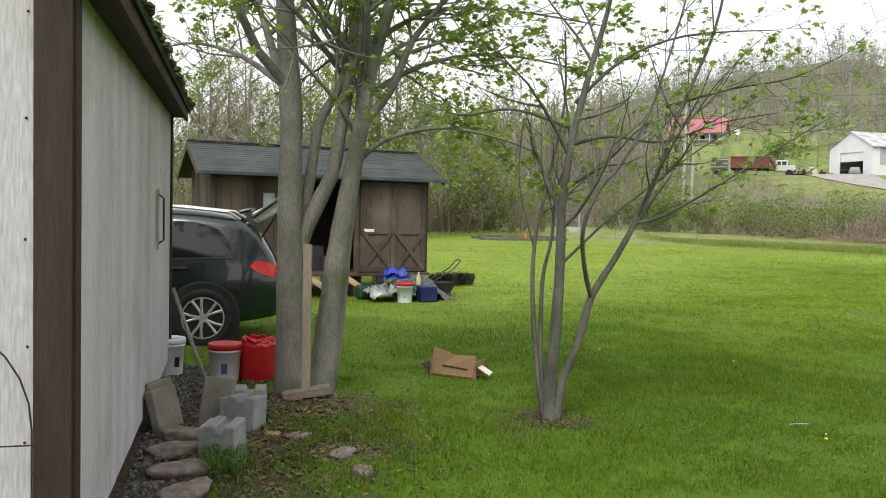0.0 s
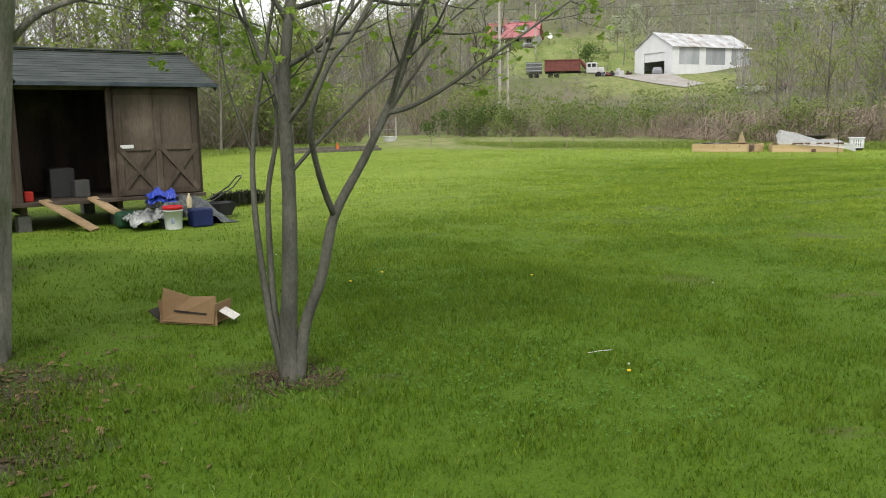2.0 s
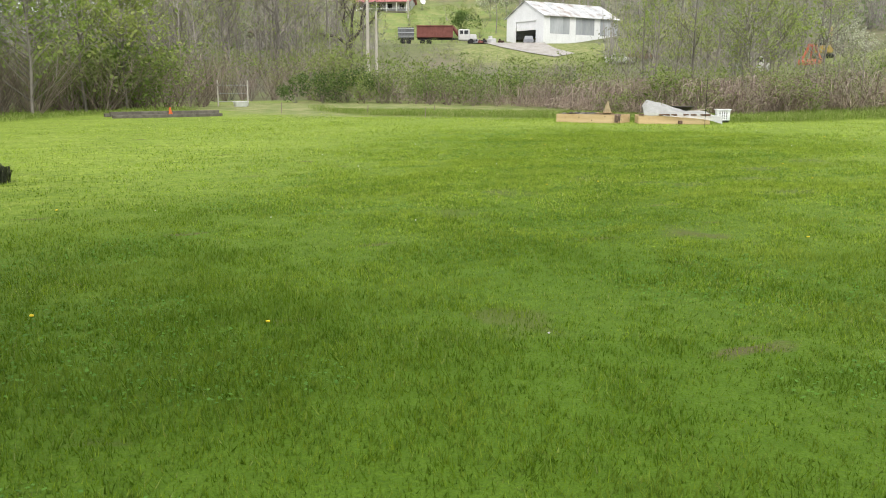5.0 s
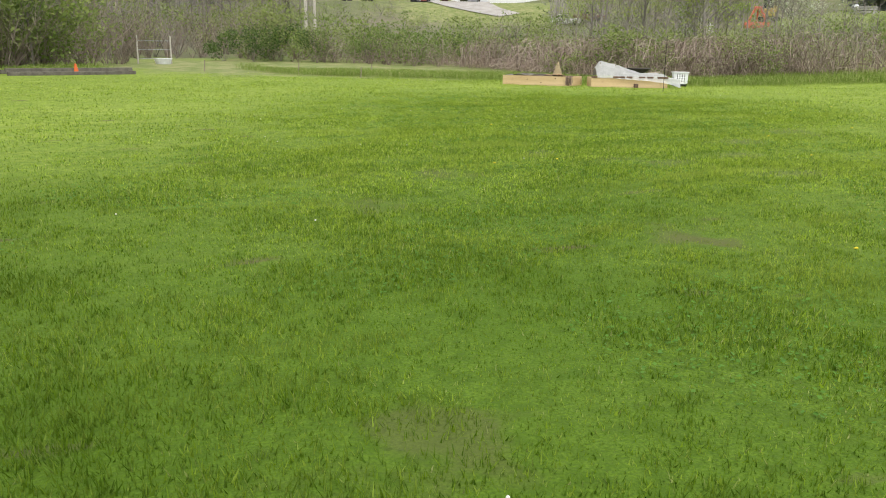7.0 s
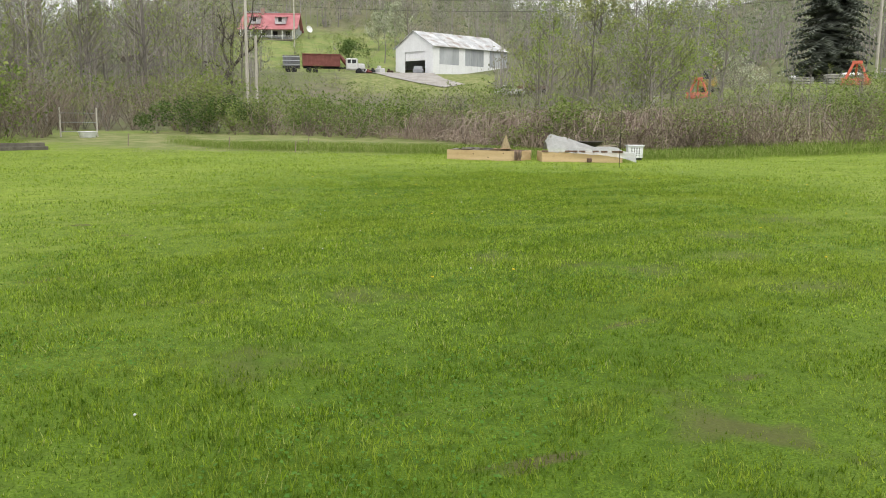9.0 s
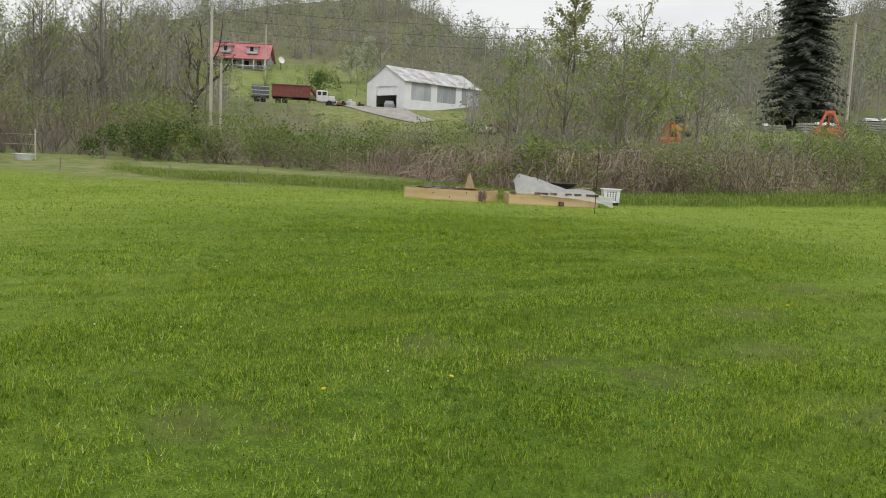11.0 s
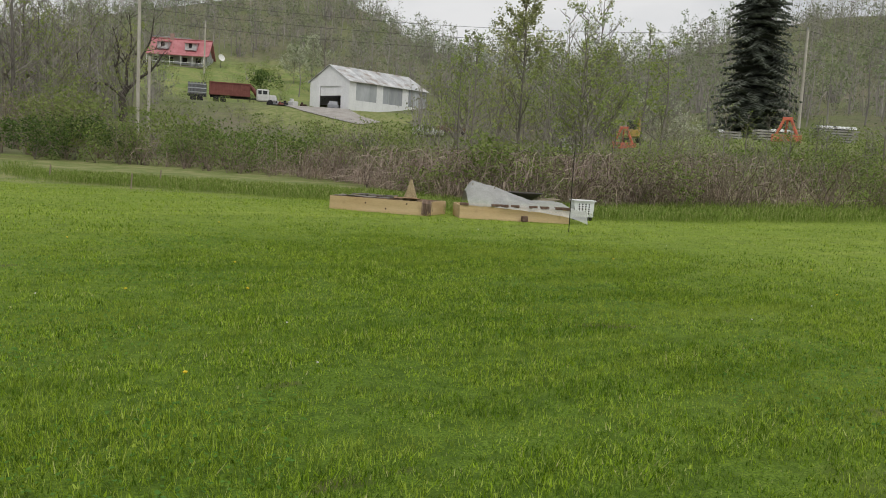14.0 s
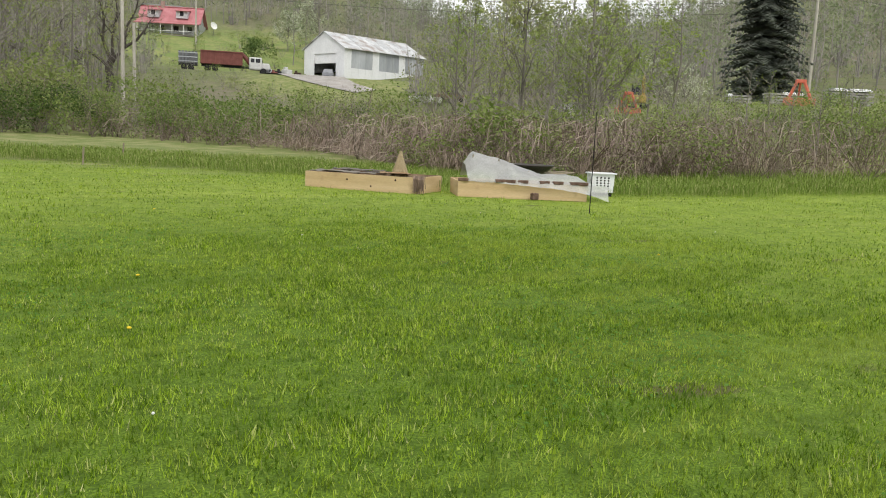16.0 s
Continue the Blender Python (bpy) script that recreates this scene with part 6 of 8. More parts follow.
for x in (0.06, BARN_LEN - 0.06):
    part("gable", Geo().add([(x - 0.06, 0, BARN_E), (x - 0.06, BARN_W, BARN_E), (x - 0.06, BARN_W / 2, BARN_P), (x + 0.06, 0, BARN_E), (x + 0.06, BARN_W, BARN_E), (x + 0.06, BARN_W / 2, BARN_P)], [(0, 2, 1), (3, 4, 5), (0, 1, 4, 3), (1, 2, 5, 4), (2, 0, 3, 5)]), white_metal, barn)
part("end_wall", Geo().box((0.12, BARN_W - 0.24, BARN_E), (BARN_LEN - 0.06, BARN_W / 2, BARN_E / 2)), white_metal, barn)
part("floor_slab", Geo().box((BARN_LEN - 0.3, BARN_W - 0.3, 0.8), (BARN_LEN / 2, BARN_W / 2, -0.42)), old_slab, barn)
bs_ = math.degrees(math.atan2(BARN_P - BARN_E, BARN_W / 2))
rl = math.hypot(BARN_P - BARN_E, BARN_W / 2) + 0.5
for i in range(9):
    w = (BARN_LEN + 0.6) / 9
    for sgn in (1, -1):
        c = rl / 2
        part("roof_sheet", Geo().box((w - 0.04, rl, 0.08), ((i + 0.5) * w - 0.3, BARN_W / 2 - sgn * c * math.cos(radians(bs_)), BARN_P + 0.08 - c * math.sin(radians(bs_)) + random.uniform(0, 0.03)), (sgn * bs_, 0, 0)), roof_metal, barn)
lean = thing("lean_to", BARN @ pose(BARN_LEN + 0.3, 0.3, 0), "low dark lean-to shed beside the barn", "shed")
part("roof", Geo().box((4.6, 4.5, 0.12), (2.2, 2, 2.3), (0, 8, 0)), M("dark_roof", (0.05, 0.055, 0.06), (0.09, 0.095, 0.1), 1, 0.6), lean)
for x in (0.2, 4.2):
    for y in (0.1, 4):
        part("post", Geo().box((0.15, 0.15, 2.6), (x, y, 1.0)), old_wood, lean)
part("back_wall", Geo().box((4.3, 0.1, 2.2), (2.2, 4, 0.9)), dark_void, lean)

# gravel drive up to the barn
drive_mat = M("pale_gravel_drive", (0.3, 0.28, 0.255), (0.4, 0.375, 0.345), 0.6, 0.9, bump=0.3, fine=14)


def draped(name, pts, widths, mat, label, lift=0.12, sides=6):
    P = [Vector((*p, 0)) for p in pts]
    v, f = [], []
    N = (len(P) - 1) * 8
    for i in range(N + 1):
        t = i / N * (len(P) - 1)
        k = min(int(t), len(P) - 2)
        p = P[k].lerp(P[k + 1], t - k)
        d = (P[k + 1] - P[k]).normalized()
        w = widths[k] + (widths[k + 1] - widths[k]) * (t - k)
        s = Vector((d.y, -d.x, 0))
        for j in range(sides + 1):
            q = p + s * (j / sides - 0.5) * w
            v.append((q.x, q.y, gz(q.x, q.y) + lift))
    f = [(i * (sides + 1) + j, i * (sides + 1) + j + 1, (i + 1) * (sides + 1) + j + 1, (i + 1) * (sides + 1) + j) for i in range(N) for j in range(sides)]
    return tagged(setting(name, Geo().add(v, f), mat, label, True), category="road")


draped("drive", [(68.5, 128), (67, 134), (66.5, 141), (67.5, 148), (69, 156)], [4.5, 6, 9, 14, 14], drive_mat, "pale gravel drive climbing to the barn")


# house with a red metal roof
red_roof = M("red_metal_roof", (0.38, 0.13, 0.14), (0.46, 0.2, 0.21), 0.8, 0.5, bump=0.1, obj=0.06)
siding = M("grey_siding", (0.42, 0.43, 0.44), (0.55, 0.56, 0.57), 1, 0.8)
HOUSE = pose(57.2, 219.8, 20.6, 0, 0, -28)
house = thing("house", HOUSE, "grey house with a red metal roof, dormers and porch", "house")
HL, HD = 13.5, 8.0
part("wall", Geo().box((HL, HD, 3.4), (HL / 2, HD / 2, 1.5)), siding, house)
part("gable", Geo().add([(0.3, 0, 3.2), (0.3, HD, 3.2), (0.3, HD / 2, 6.6), (HL - 0.3, 0, 3.2), (HL - 0.3, HD, 3.2), (HL - 0.3, HD / 2, 6.6)], [(0, 2, 1), (3, 4, 5), (0, 1, 4, 3), (1, 2, 5, 4), (2, 0, 3, 5)]), siding, house)
ha = math.degrees(math.atan2(3.6, HD / 2))
for sgn in (1, -1):
    rr = part("roof", Geo().box((HL + 1, 6.4, 0.15), (HL / 2, HD / 2 - sgn * 2.15, 4.95), (sgn * ha, 0, 0)), red_roof, house, "red metal roof")
part("porch_roof", Geo().box((HL + 1, 3.0, 0.14), (HL / 2, -1.3, 2.85), (12, 0, 0)), red_roof, house)
for i in range(6):
    part("porch_post", Geo().box((0.15, 0.15, 2.7), (0.3 + i * (HL - 0.6) / 5, -2.5, 1.2), ), white_paint, house)
part("porch_floor", Geo().box((HL, 2.8, 0.25), (HL / 2, -1.4, 0.0)), old_slab, house)
part("porch_rail", Geo().box((HL, 0.06, 0.12), (HL / 2, -2.6, 0.95)), white_paint, house)
for x in (3.2, 9.6):
    d = part("dormer", Geo().box((2.6, 2.6, 1.7), (x, 1.5, 5.0)), siding, house)
    part("dormer_roof", Geo().box((3.0, 3.4, 0.12), (x, 1.4, 6.0), (8, 0, 0)), red_roof, d)
    w = part("window", Geo().box((0.9, 0.08, 1.0), (x, 0.18, 5.2)), dark_void, house)
    for s in (-0.5, 0.5):
        part("frame", Geo().box((0.1, 0.1, 1.1), (x + s, 0.17, 5.2)), white_paint, w)
for x in (2.0, 5.2, 8.4, 11.5):
    w = part("window", Geo().box((1.1, 0.08, 1.3), (x, -0.03, 1.7)), dark_void, house)
    part("frame", Geo().box((1.3, 0.06, 0.12), (x, -0.05, 2.4)), white_paint, w)
part("chimney", Geo().box((0.8, 0.8, 2.0), (4.5, HD / 2, 7.2)), M("chimney_brick", (0.3, 0.2, 0.17), (0.4, 0.28, 0.24), 3, 0.9), house)
cottage = thing("white_cottage", pose(63, 238, gz(63, 238), 0, 0, -20), "small white building up the slope behind the house", "house")
part("wall", Geo().box((9, 6, 3.6), (4, 3, 1.6)), white_paint, cottage)
part("roof", Geo().box((9.6, 6.8, 0.2), (4, 3, 3.6), (6, 0, 0)), grey_metal, cottage)
dish = thing("satellite_dish", pose(72.5, 213.5, gz(72.5, 213.5)), "white satellite dish on a short mast by the house", "dish")
part("mast", Geo().tube([(0, 0, -0.2), (0, 0, 2.2)], 0.06, 6), frame_bar, dish)
part("bowl", Geo().lathe([(0, 0), (0.5, 0.06), (0.9, 0.25), (0.9, 0.3), (0.5, 0.12), (0, 0.06)], 16, pose(0, 0, 2.4, 70, 0, 20)), white_paint, dish)


# dump truck, vans and machines on the bench by the barn
def wheels(parent, xs_, w, r):
    for x in xs_:
        for y in (0.1, w - 0.1):
            part("wheel", Geo().lathe([(0, -0.14), (r * 0.9, -0.14), (r, -0.1), (r, 0.1), (r * 0.9, 0.14), (0, 0.14)], 14, pose(x, y, r, 90)), black_rubber, parent)


truck_red = M("faded_red_paint", (0.15, 0.05, 0.042), (0.22, 0.08, 0.065), 1.5, 0.6, bump=0.1)
TR = pose(53.0, 158.6, gz(57, 158) + 0.05, 0, 0, -18)
truck = thing("dump_truck", TR, "faded red ribbed dump truck with a white cab on the bench", "truck")
truck_white = M("white_truck_paint", (0.48, 0.48, 0.47), (0.58, 0.58, 0.56), 2, 0.5, vary=0.3)
part("dump_bed", Geo().box((6.9, 2.4, 2.1), (3.5, 1.2, 2.3), bevel=0.06), truck_red, truck)
for x in np.linspace(0.2, 6.8, 10):
    part("rib", Geo().box((0.14, 0.12, 2.1), (x, -0.06, 2.3), bevel=0.02), truck_red, truck)
part("top_rail", Geo().box((7.0, 0.16, 0.16), (3.5, -0.06, 3.4), bevel=0.03), truck_red, truck)
part("tarp_bow", Geo().tube([(6.8, 1.2, 3.4), (7.6, 1.2, 2.5), (8.2, 1.2, 1.6)], [0.3, 0.35, 0.3], 8), truck_red, truck)
part("chassis", Geo().box((10.4, 1.0, 0.35), (5.4, 1.2, 1.05)), trim_black, truck)
part("cab", Geo().box((2.2, 2.2, 2.1), (9.1, 1.2, 1.75), bevel=0.25), truck_white, truck)
part("hood", Geo().box((1.4, 1.8, 1.1), (10.8, 1.2, 1.35), bevel=0.25), truck_white, truck)
part("windscreen", Geo().box((0.06, 1.8, 0.75), (10.2, 1.2, 2.3), (0, -12, 0)), car_glass, truck)
part("side_window", Geo().box((0.75, 2.24, 0.65), (9.5, 1.2, 2.25)), car_glass, truck)
part("side_window", Geo().box((0.6, 2.24, 0.65), (8.6, 1.2, 2.25)), car_glass, truck)
part("bumper", Geo().box((0.2, 2.2, 0.3), (11.55, 1.2, 0.8), bevel=0.06), trim_black, truck)
wheels(truck, (1.2, 2.4, 10.4), 2.4, 0.52)
TG = pose(49.7, 159.7, gz(52, 159) + 0.05, 0, 0, -18)
trailer = thing("stake_trailer", TG, "dark grey slatted stake trailer behind the dump truck", "trailer")
dark_slat = M("dark_slat", (0.1, 0.105, 0.11), (0.17, 0.175, 0.18), 2, 0.7, obj=0.2)
part("deck", Geo().box((3.1, 2.3, 0.3), (1.5, 1.15, 1.05)), trim_black, trailer)
for i in range(6):
    part("stake", Geo().box((0.34, 0.08, 2.0), (0.2 + i * 0.52, 0.05, 2.2)), dark_slat, trailer)
for z in (1.5, 2.2, 2.9):
    part("rail", Geo().box((3.1, 0.06, 0.14), (1.5, -0.02, z)), grey_metal, trailer)
part("headboard", Geo().box((3.1, 0.08, 1.9), (1.5, 2.2, 2.1)), dark_slat, trailer)
wheels(trailer, (0.9, 2.0), 2.3, 0.5)


def van(name, at, turn, colour, label, size=(4.6, 1.8, 1.5), cat="car"):
    t = thing(name, pose(*at, gz(*at), 0, 0, turn), label, cat)
    L, Wd, H = size
    part("body", Geo().box((L, Wd, H * 0.5), (0, 0, H * 0.45), bevel=0.12), colour, t)
    part("cabin", Geo().add([(-L * 0.3, -Wd * 0.46, H * 0.68), (L * 0.22, -Wd * 0.46, H * 0.68), (L * 0.22, Wd * 0.46, H * 0.68), (-L * 0.3, Wd * 0.46, H * 0.68), (-L * 0.24, -Wd * 0.4, H * 1.05), (L * 0.1, -Wd * 0.4, H * 1.05), (L * 0.1, Wd * 0.4, H * 1.05), (-L * 0.24, Wd * 0.4, H * 1.05)], [(0, 1, 5, 4), (1, 2, 6, 5), (2, 3, 7, 6), (3, 0, 4, 7), (4, 5, 6, 7)]), colour, t)
    part("side_window", Geo().box((L * 0.34, Wd * 0.9, H * 0.22), (-L * 0.06, 0, H * 0.85)), car_glass, t)
    for x in (-L * 0.31, L * 0.31):
        for y in (-Wd * 0.46, Wd * 0.46):
            part("wheel", Geo().lathe([(0, -0.1), (0.3, -0.1), (0.33, 0), (0.3, 0.1), (0, 0.1)], 14, pose(x, y, 0.33, 90)), black_rubber, t)
    return t


wp = bpy.data.materials["white_truck_paint"]
van("white_pickup", (72.0, 117.0), -30, wp, "white pickup truck parked below the barn")
van("parked_car", (73.6, 152.2), 60, M("grey_paint", (0.2, 0.21, 0.23), (0.28, 0.29, 0.31), 2, 0.4), "grey car standing in front of the barn")
van("white_tractor_unit", (66.5, 80.5), 20, wp, "white truck cab seen among the brush", (3.5, 1.9, 2.0), "truck")
van("brown_car", (76.5, 117.5), -20, M("rusty_paint", (0.16, 0.08, 0.06), (0.24, 0.13, 0.1), 3, 0.6), "rusty brown car parked below the barn")
for i, (x, y, s, c) in enumerate(((64.5, 158, 1.1, grey_metal), (66.2, 157, 0.9, trim_black), (67.6, 156.5, 1.2, wp), (69.2, 155.5, 0.8, rust), (65.3, 156.5, 0.7, truck_red))):
    tagged(set_at(new("machine_part", Geo().box((s * 1.5, s, s), (0, 0, s / 2), bevel=0.15).box((s * 0.5, s * 0.5, s * 0.8), (s * 0.3, 0, s), bevel=0.1).mesh("machine_part", c)), pose(x, y, gz(x, y), 0, 0, i * 50)), "piece of old farm machinery on the gravel by the barn", "machinery", "old machinery")
orange = M("orange_red_paint", (0.55, 0.13, 0.08), (0.62, 0.18, 0.12), 2, 0.5, bump=0.05)


def a_frame(at, turn, s, label):
    t = thing("lifting_frame", pose(*at, gz(*at), 0, 0, turn), label, "machine", "red frames")
    for x in (-1, 1):
        part("leg", Geo().tube([(x * s, 0, 0.1), (x * s * 0.25, 0.2, s * 1.9)], 0.13, 6), orange, t)
    part("cross_bar", Geo().box((s * 2.3, 0.25, 0.35), (0, 0, 0.5), bevel=0.05), orange, t)
    part("top_bar", Geo().box((s * 0.8, 0.25, 0.3), (0, 0.2, s * 1.9), bevel=0.05), orange, t)
    part("base_plate", Geo().box((s * 2.3, 0.8, 0.5), (0, 0.2, 0.25), bevel=0.08), orange, t)
    part("rear_leg", Geo().tube([(0, 1.6, 0.1), (0, 0.25, s * 1.85)], 0.1, 6), orange, t)


a_frame((74.8, 60.8), -50, 1.1, "bright orange-red steel frame machine on the bank")
a_frame((73.5, 79.5), -40, 1.15, "orange-red steel frame half hidden by brush")
digger = thing("excavator", pose(81.8, 86.3, gz(81.8, 86.3), 0, 0, 30), "yellow excavator with a raised arm", "excavator")
yel = M("machine_yellow", (0.4, 0.28, 0.08), (0.5, 0.36, 0.12), 2, 0.5)
part("track", Geo().box((2.6, 0.5, 0.6), (0, -0.8, 0.3), bevel=0.2), trim_black, digger)
part("track", Geo().box((2.6, 0.5, 0.6), (0, 0.8, 0.3), bevel=0.2), trim_black, digger)
part("house", Geo().box((2.0, 1.7, 0.9), (-0.3, 0, 1.1), bevel=0.15), yel, digger)
part("cab", Geo().box((1.0, 0.9, 1.4), (0.6, 0.4, 2.0), bevel=0.12), car_glass, digger)
part("arm", Geo().tube([(0.6, -0.5, 1.3), (0.2, -0.5, 3.2), (0.5, -0.5, 3.8)], [0.2, 0.18, 0.12], 6), yel, digger)
board_grey = M("grey_sawn_board", (0.3, 0.29, 0.275), (0.42, 0.41, 0.39), 2, 0.85, obj=0.2)
white_sheet = M("white_sheet", (0.66, 0.67, 0.68), (0.76, 0.77, 0.78), 2, 0.6, vary=0.3)


def lumber(at, turn, long, rows, cover, label):
    st_ = thing("lumber_stack", pose(*at, gz(*at), 0, 0, turn), label, "lumber", "lumber stacks")
    for k in range(rows):
        for q in (-0.36, 0, 0.36):
            part("sticker", Geo().box((0.1, 1.6, 0.1), (q * long, 0.6, 0.05 + k * 0.25)), board_grey, st_)
        for j in range(4):
            part("plank", Geo().box((long + random.uniform(-0.3, 0.2), 0.36, 0.15), (random.uniform(-0.15, 0.15), j * 0.4, 0.175 + k * 0.25)), board_grey, st_)
    for c0, c1 in cover:
        g = Geo()
        nx = 10
        v = [((c0 + (c1 - c0) * i / nx) * long, -0.3 + 1.8 * j / 4, rows * 0.25 + 0.06 + 0.12 * math.sin(i * 1.7 + j) ** 2 - (0.25 if j in (0, 4) else 0)) for i in range(nx + 1) for j in range(5)]
        g.add(v, [(i * 5 + j, (i + 1) * 5 + j, (i + 1) * 5 + j + 1, i * 5 + j + 1) for i in range(nx) for j in range(4)])
        part("cover_sheet", g, white_sheet, st_, "crumpled white plastic cover sheet")


lumber((77.6, 64.0), -38, 3.4, 4, ((-0.1, 0.4),), "stack of grey sawn boards under a white sheet on the bank")
lumber((85.6, 62.8), -32, 4.2, 6, ((-0.4, -0.1), (-0.02, 0.45)), "stack of grey sawn boards half covered with white plastic")
lumber((77.0, 68.6), -40, 2.2, 3, ((-0.5, -0.3),), "low stack of grey boards on the bank")

# utility poles and wires
pole_wood = M("pole_wood", (0.42, 0.39, 0.34), (0.55, 0.52, 0.46), 2, 0.9, stretch=(1, 1, 0.1))
POLES = [((29.05, 104.1), 14.5, 0), ((99.0, 76.2), 13.0, 0), ((64.5, 200.0), 12.0, 0), ((96.0, 58.0), 11.0, 2), ((118.0, 60.0), 11, 0)]
for (x, y), h, tilt in POLES:
    t = thing("utility_pole", pose(x, y, gz(x, y) - 0.3, 0, tilt, 0), "weathered wooden utility pole", "pole", "utility poles")
    part("post", Geo().tube([(0, 0, 0), (0, 0, h)], [0.2, 0.15], 8), pole_wood, t)
    part("insulator", Geo().lathe([(0.05, 0), (0.09, 0.1), (0.05, 0.25), (0, 0.26)], 8, pose(0, 0, h)), grey_metal, t)
t = thing("utility_pole", pose(30.2, 104.4, gz(30.2, 104.4) - 0.3), "short wooden pole beside the tall one", "pole", "utility poles")
part("post", Geo().tube([(0, 0, 0), (0, 0, 8.5)], [0.17, 0.14], 8), pole_wood, t)
g = Geo()
for z0, a, b in ((0, 0, 1), (-1.2, 0, 1), (-2.4, 0, 1), (0, 0, 2), (0, 1, 4)):
    (ax, ay), ah, _ = POLES[a]
    (bx, by), bh, _ = POLES[b]
    A, B = Vector((ax, ay, gz(ax, ay) + ah - 0.4 + z0)), Vector((bx, by, gz(bx, by) + bh - 0.4 + z0))
    g.tube([A.lerp(B, k / 12) + Vector((0, 0, -6 * (k / 12) * (1 - k / 12))) for k in range(13)], 0.022, 4)
tagged(new("power_lines", g.mesh("power_lines", frame_bar)), "thin sagging power lines across the valley", "cables", kind="structure")


# ---- woods and brush ----
def simple_tree(seed, h, limbs, spread, leaves, leaf, lean=0.5, low=0.3, stems=1, twigs=3):
    """Arrays of a tree: tapered limbs and twigs, and leaves round the twigs."""
    r = random.Random(seed)
    g, lv = Geo(), Geo()
    tips = []
    for s in range(stems):
        a0 = r.uniform(0, 6.28)
        k = 0 if stems == 1 else r.uniform(0.2, 1.0)
        trunk = [Vector((math.cos(a0) * k * h * q * 0.8 + r.uniform(-0.02, 0.02) * h, math.sin(a0) * k * h * q * 0.8 + r.uniform(-0.02, 0.02) * h, h * q * (1 if stems == 1 else r.uniform(0.75, 1)))) for q in (0, 0.3, 0.6, 1.0)]
        g.tube(trunk, [h * 0.011, h * 0.009, h * 0.006, h * 0.0015] if stems == 1 else [h * 0.006, h * 0.005, h * 0.003, h * 0.001], 4 if stems == 1 else 3, caps=False)
        for i in range(limbs):
            q = low + (1 - low) * (i + r.random()) / limbs
            j = min(2, int(q * 3.3 * 0.9))
            p = trunk[j].lerp(trunk[j + 1], min(1, max(0, q * 3 - j)))
            a, ln = r.uniform(0, 6.28), spread * h * (1.15 - q) * r.uniform(0.6, 1.2) + 0.05 * h
            d = Vector((math.cos(a), math.sin(a), lean + r.uniform(-0.3, 0.5))).normalized()
            m, e = p + d * ln * 0.5, p + d * ln + Vector((0, 0, 0.12 * ln))
            if stems == 1:
                g.tube([p, m, e], [h * 0.0036, h * 0.0025, h * 0.0008], 3, caps=False)
            else:
                w = Vector((d.y, -d.x, 0.1)).normalized() * h * 0.003
                g.add([p - w, p + w, e], [(0, 1, 2, 2)])
            for t in range(twigs):
                b = p.lerp(e, r.uniform(0.35, 1))
                dd = (d + Vector((r.uniform(-1, 1), r.uniform(-1, 1), r.uniform(-0.2, 0.9)))).normalized() * ln * r.uniform(0.3, 0.6)
                w = Vector((dd.y, -dd.x, 0.1)).normalized() * h * 0.0016
                g.add([b - w, b + w, b + dd], [(0, 1, 2, 2)])
                tips += [b + dd, b + dd * 0.6]
    for i in range(leaves):
        p = r.choice(tips) + Vector((r.uniform(-1, 1), r.uniform(-1, 1), r.uniform(-1, 1))) * leaf * 1.6
        s = leaf * r.uniform(0.5, 1.2)
        m = Matrix.Translation(p) @ Euler((r.uniform(-1, 1), r.uniform(-1, 1), r.uniform(0, 6.28))).to_matrix().to_4x4()
        lv.add([(-s, 0, 0), (0, -s * 0.55, s * 0.1), (s, 0, 0), (0, s * 0.55, s * 0.1)], [(0, 1, 2, 3)], m)
    wood = np.array([q if len(q) == 4 else (*q, q[-1]) for q in g.f]) if g.f else np.zeros((0, 4), int)
    return np.array(g.v), wood, np.array(lv.v).reshape(-1, 3), np.array(lv.f).reshape(-1, 4)


def strew(name, kinds, places, wood_mat, leaf_mat, label, cat):
    """Many plants as one wood mesh and one leaf mesh. places: x, y, scale, kind."""
    V, F, LV, LF, n, k = [], [], [], [], 0, 0
    for x, y, s, kind in places:
        v, f, lv, lf = kinds[kind]
        a = rng.uniform(0, 6.28)
        c, sn = math.cos(a) * s, math.sin(a) * s
        R = np.array([[c, -sn, 0], [sn, c, 0], [0, 0, s * rng.uniform(0.85, 1.15)]])
        o = np.array([x, y, gz(x, y) - 0.1])
        V.append(v @ R.T + o)
        F.append(f + n)
        n += len(v)
        if len(lv):
            LV.append(lv @ R.T + o)
            LF.append(lf + k)
            k += len(lv)
    F = np.concatenate(F)
    tri = F[F[:, 2] == F[:, 3]][:, :3]
    quad = F[F[:, 2] != F[:, 3]]
    tri = np.concatenate([tri, quad[:, :3], quad[:, [0, 2, 3]]])
    top = tagged(new(name, np_mesh(name, np.concatenate(V), tri, wood_mat)), label, cat, kind="stuff")
    if LV:
        part_ob = new(name + "_leaves", np_mesh(name + "_leaves", np.concatenate(LV), np.concatenate(LF), leaf_mat))
        tagged(part_ob, label + " in leaf", cat, kind="stuff")
    return top


def polar(r, az):
    return HUB[0] + r * math.sin(radians(az)), HUB[1] + r * math.cos(radians(az))


def brush_start(az):
    return float(np.interp(az, [-60, -45, -20, -8, 0, 3, 8, 10, 20, 27, 31, 36, 42, 50, 56, 62, 70, 90], [20, 24, 31, 40, 44, 60, 60, 53, 47, 42, 33, 30, 30.5, 33.5, 35.5, 38, 40, 40]))


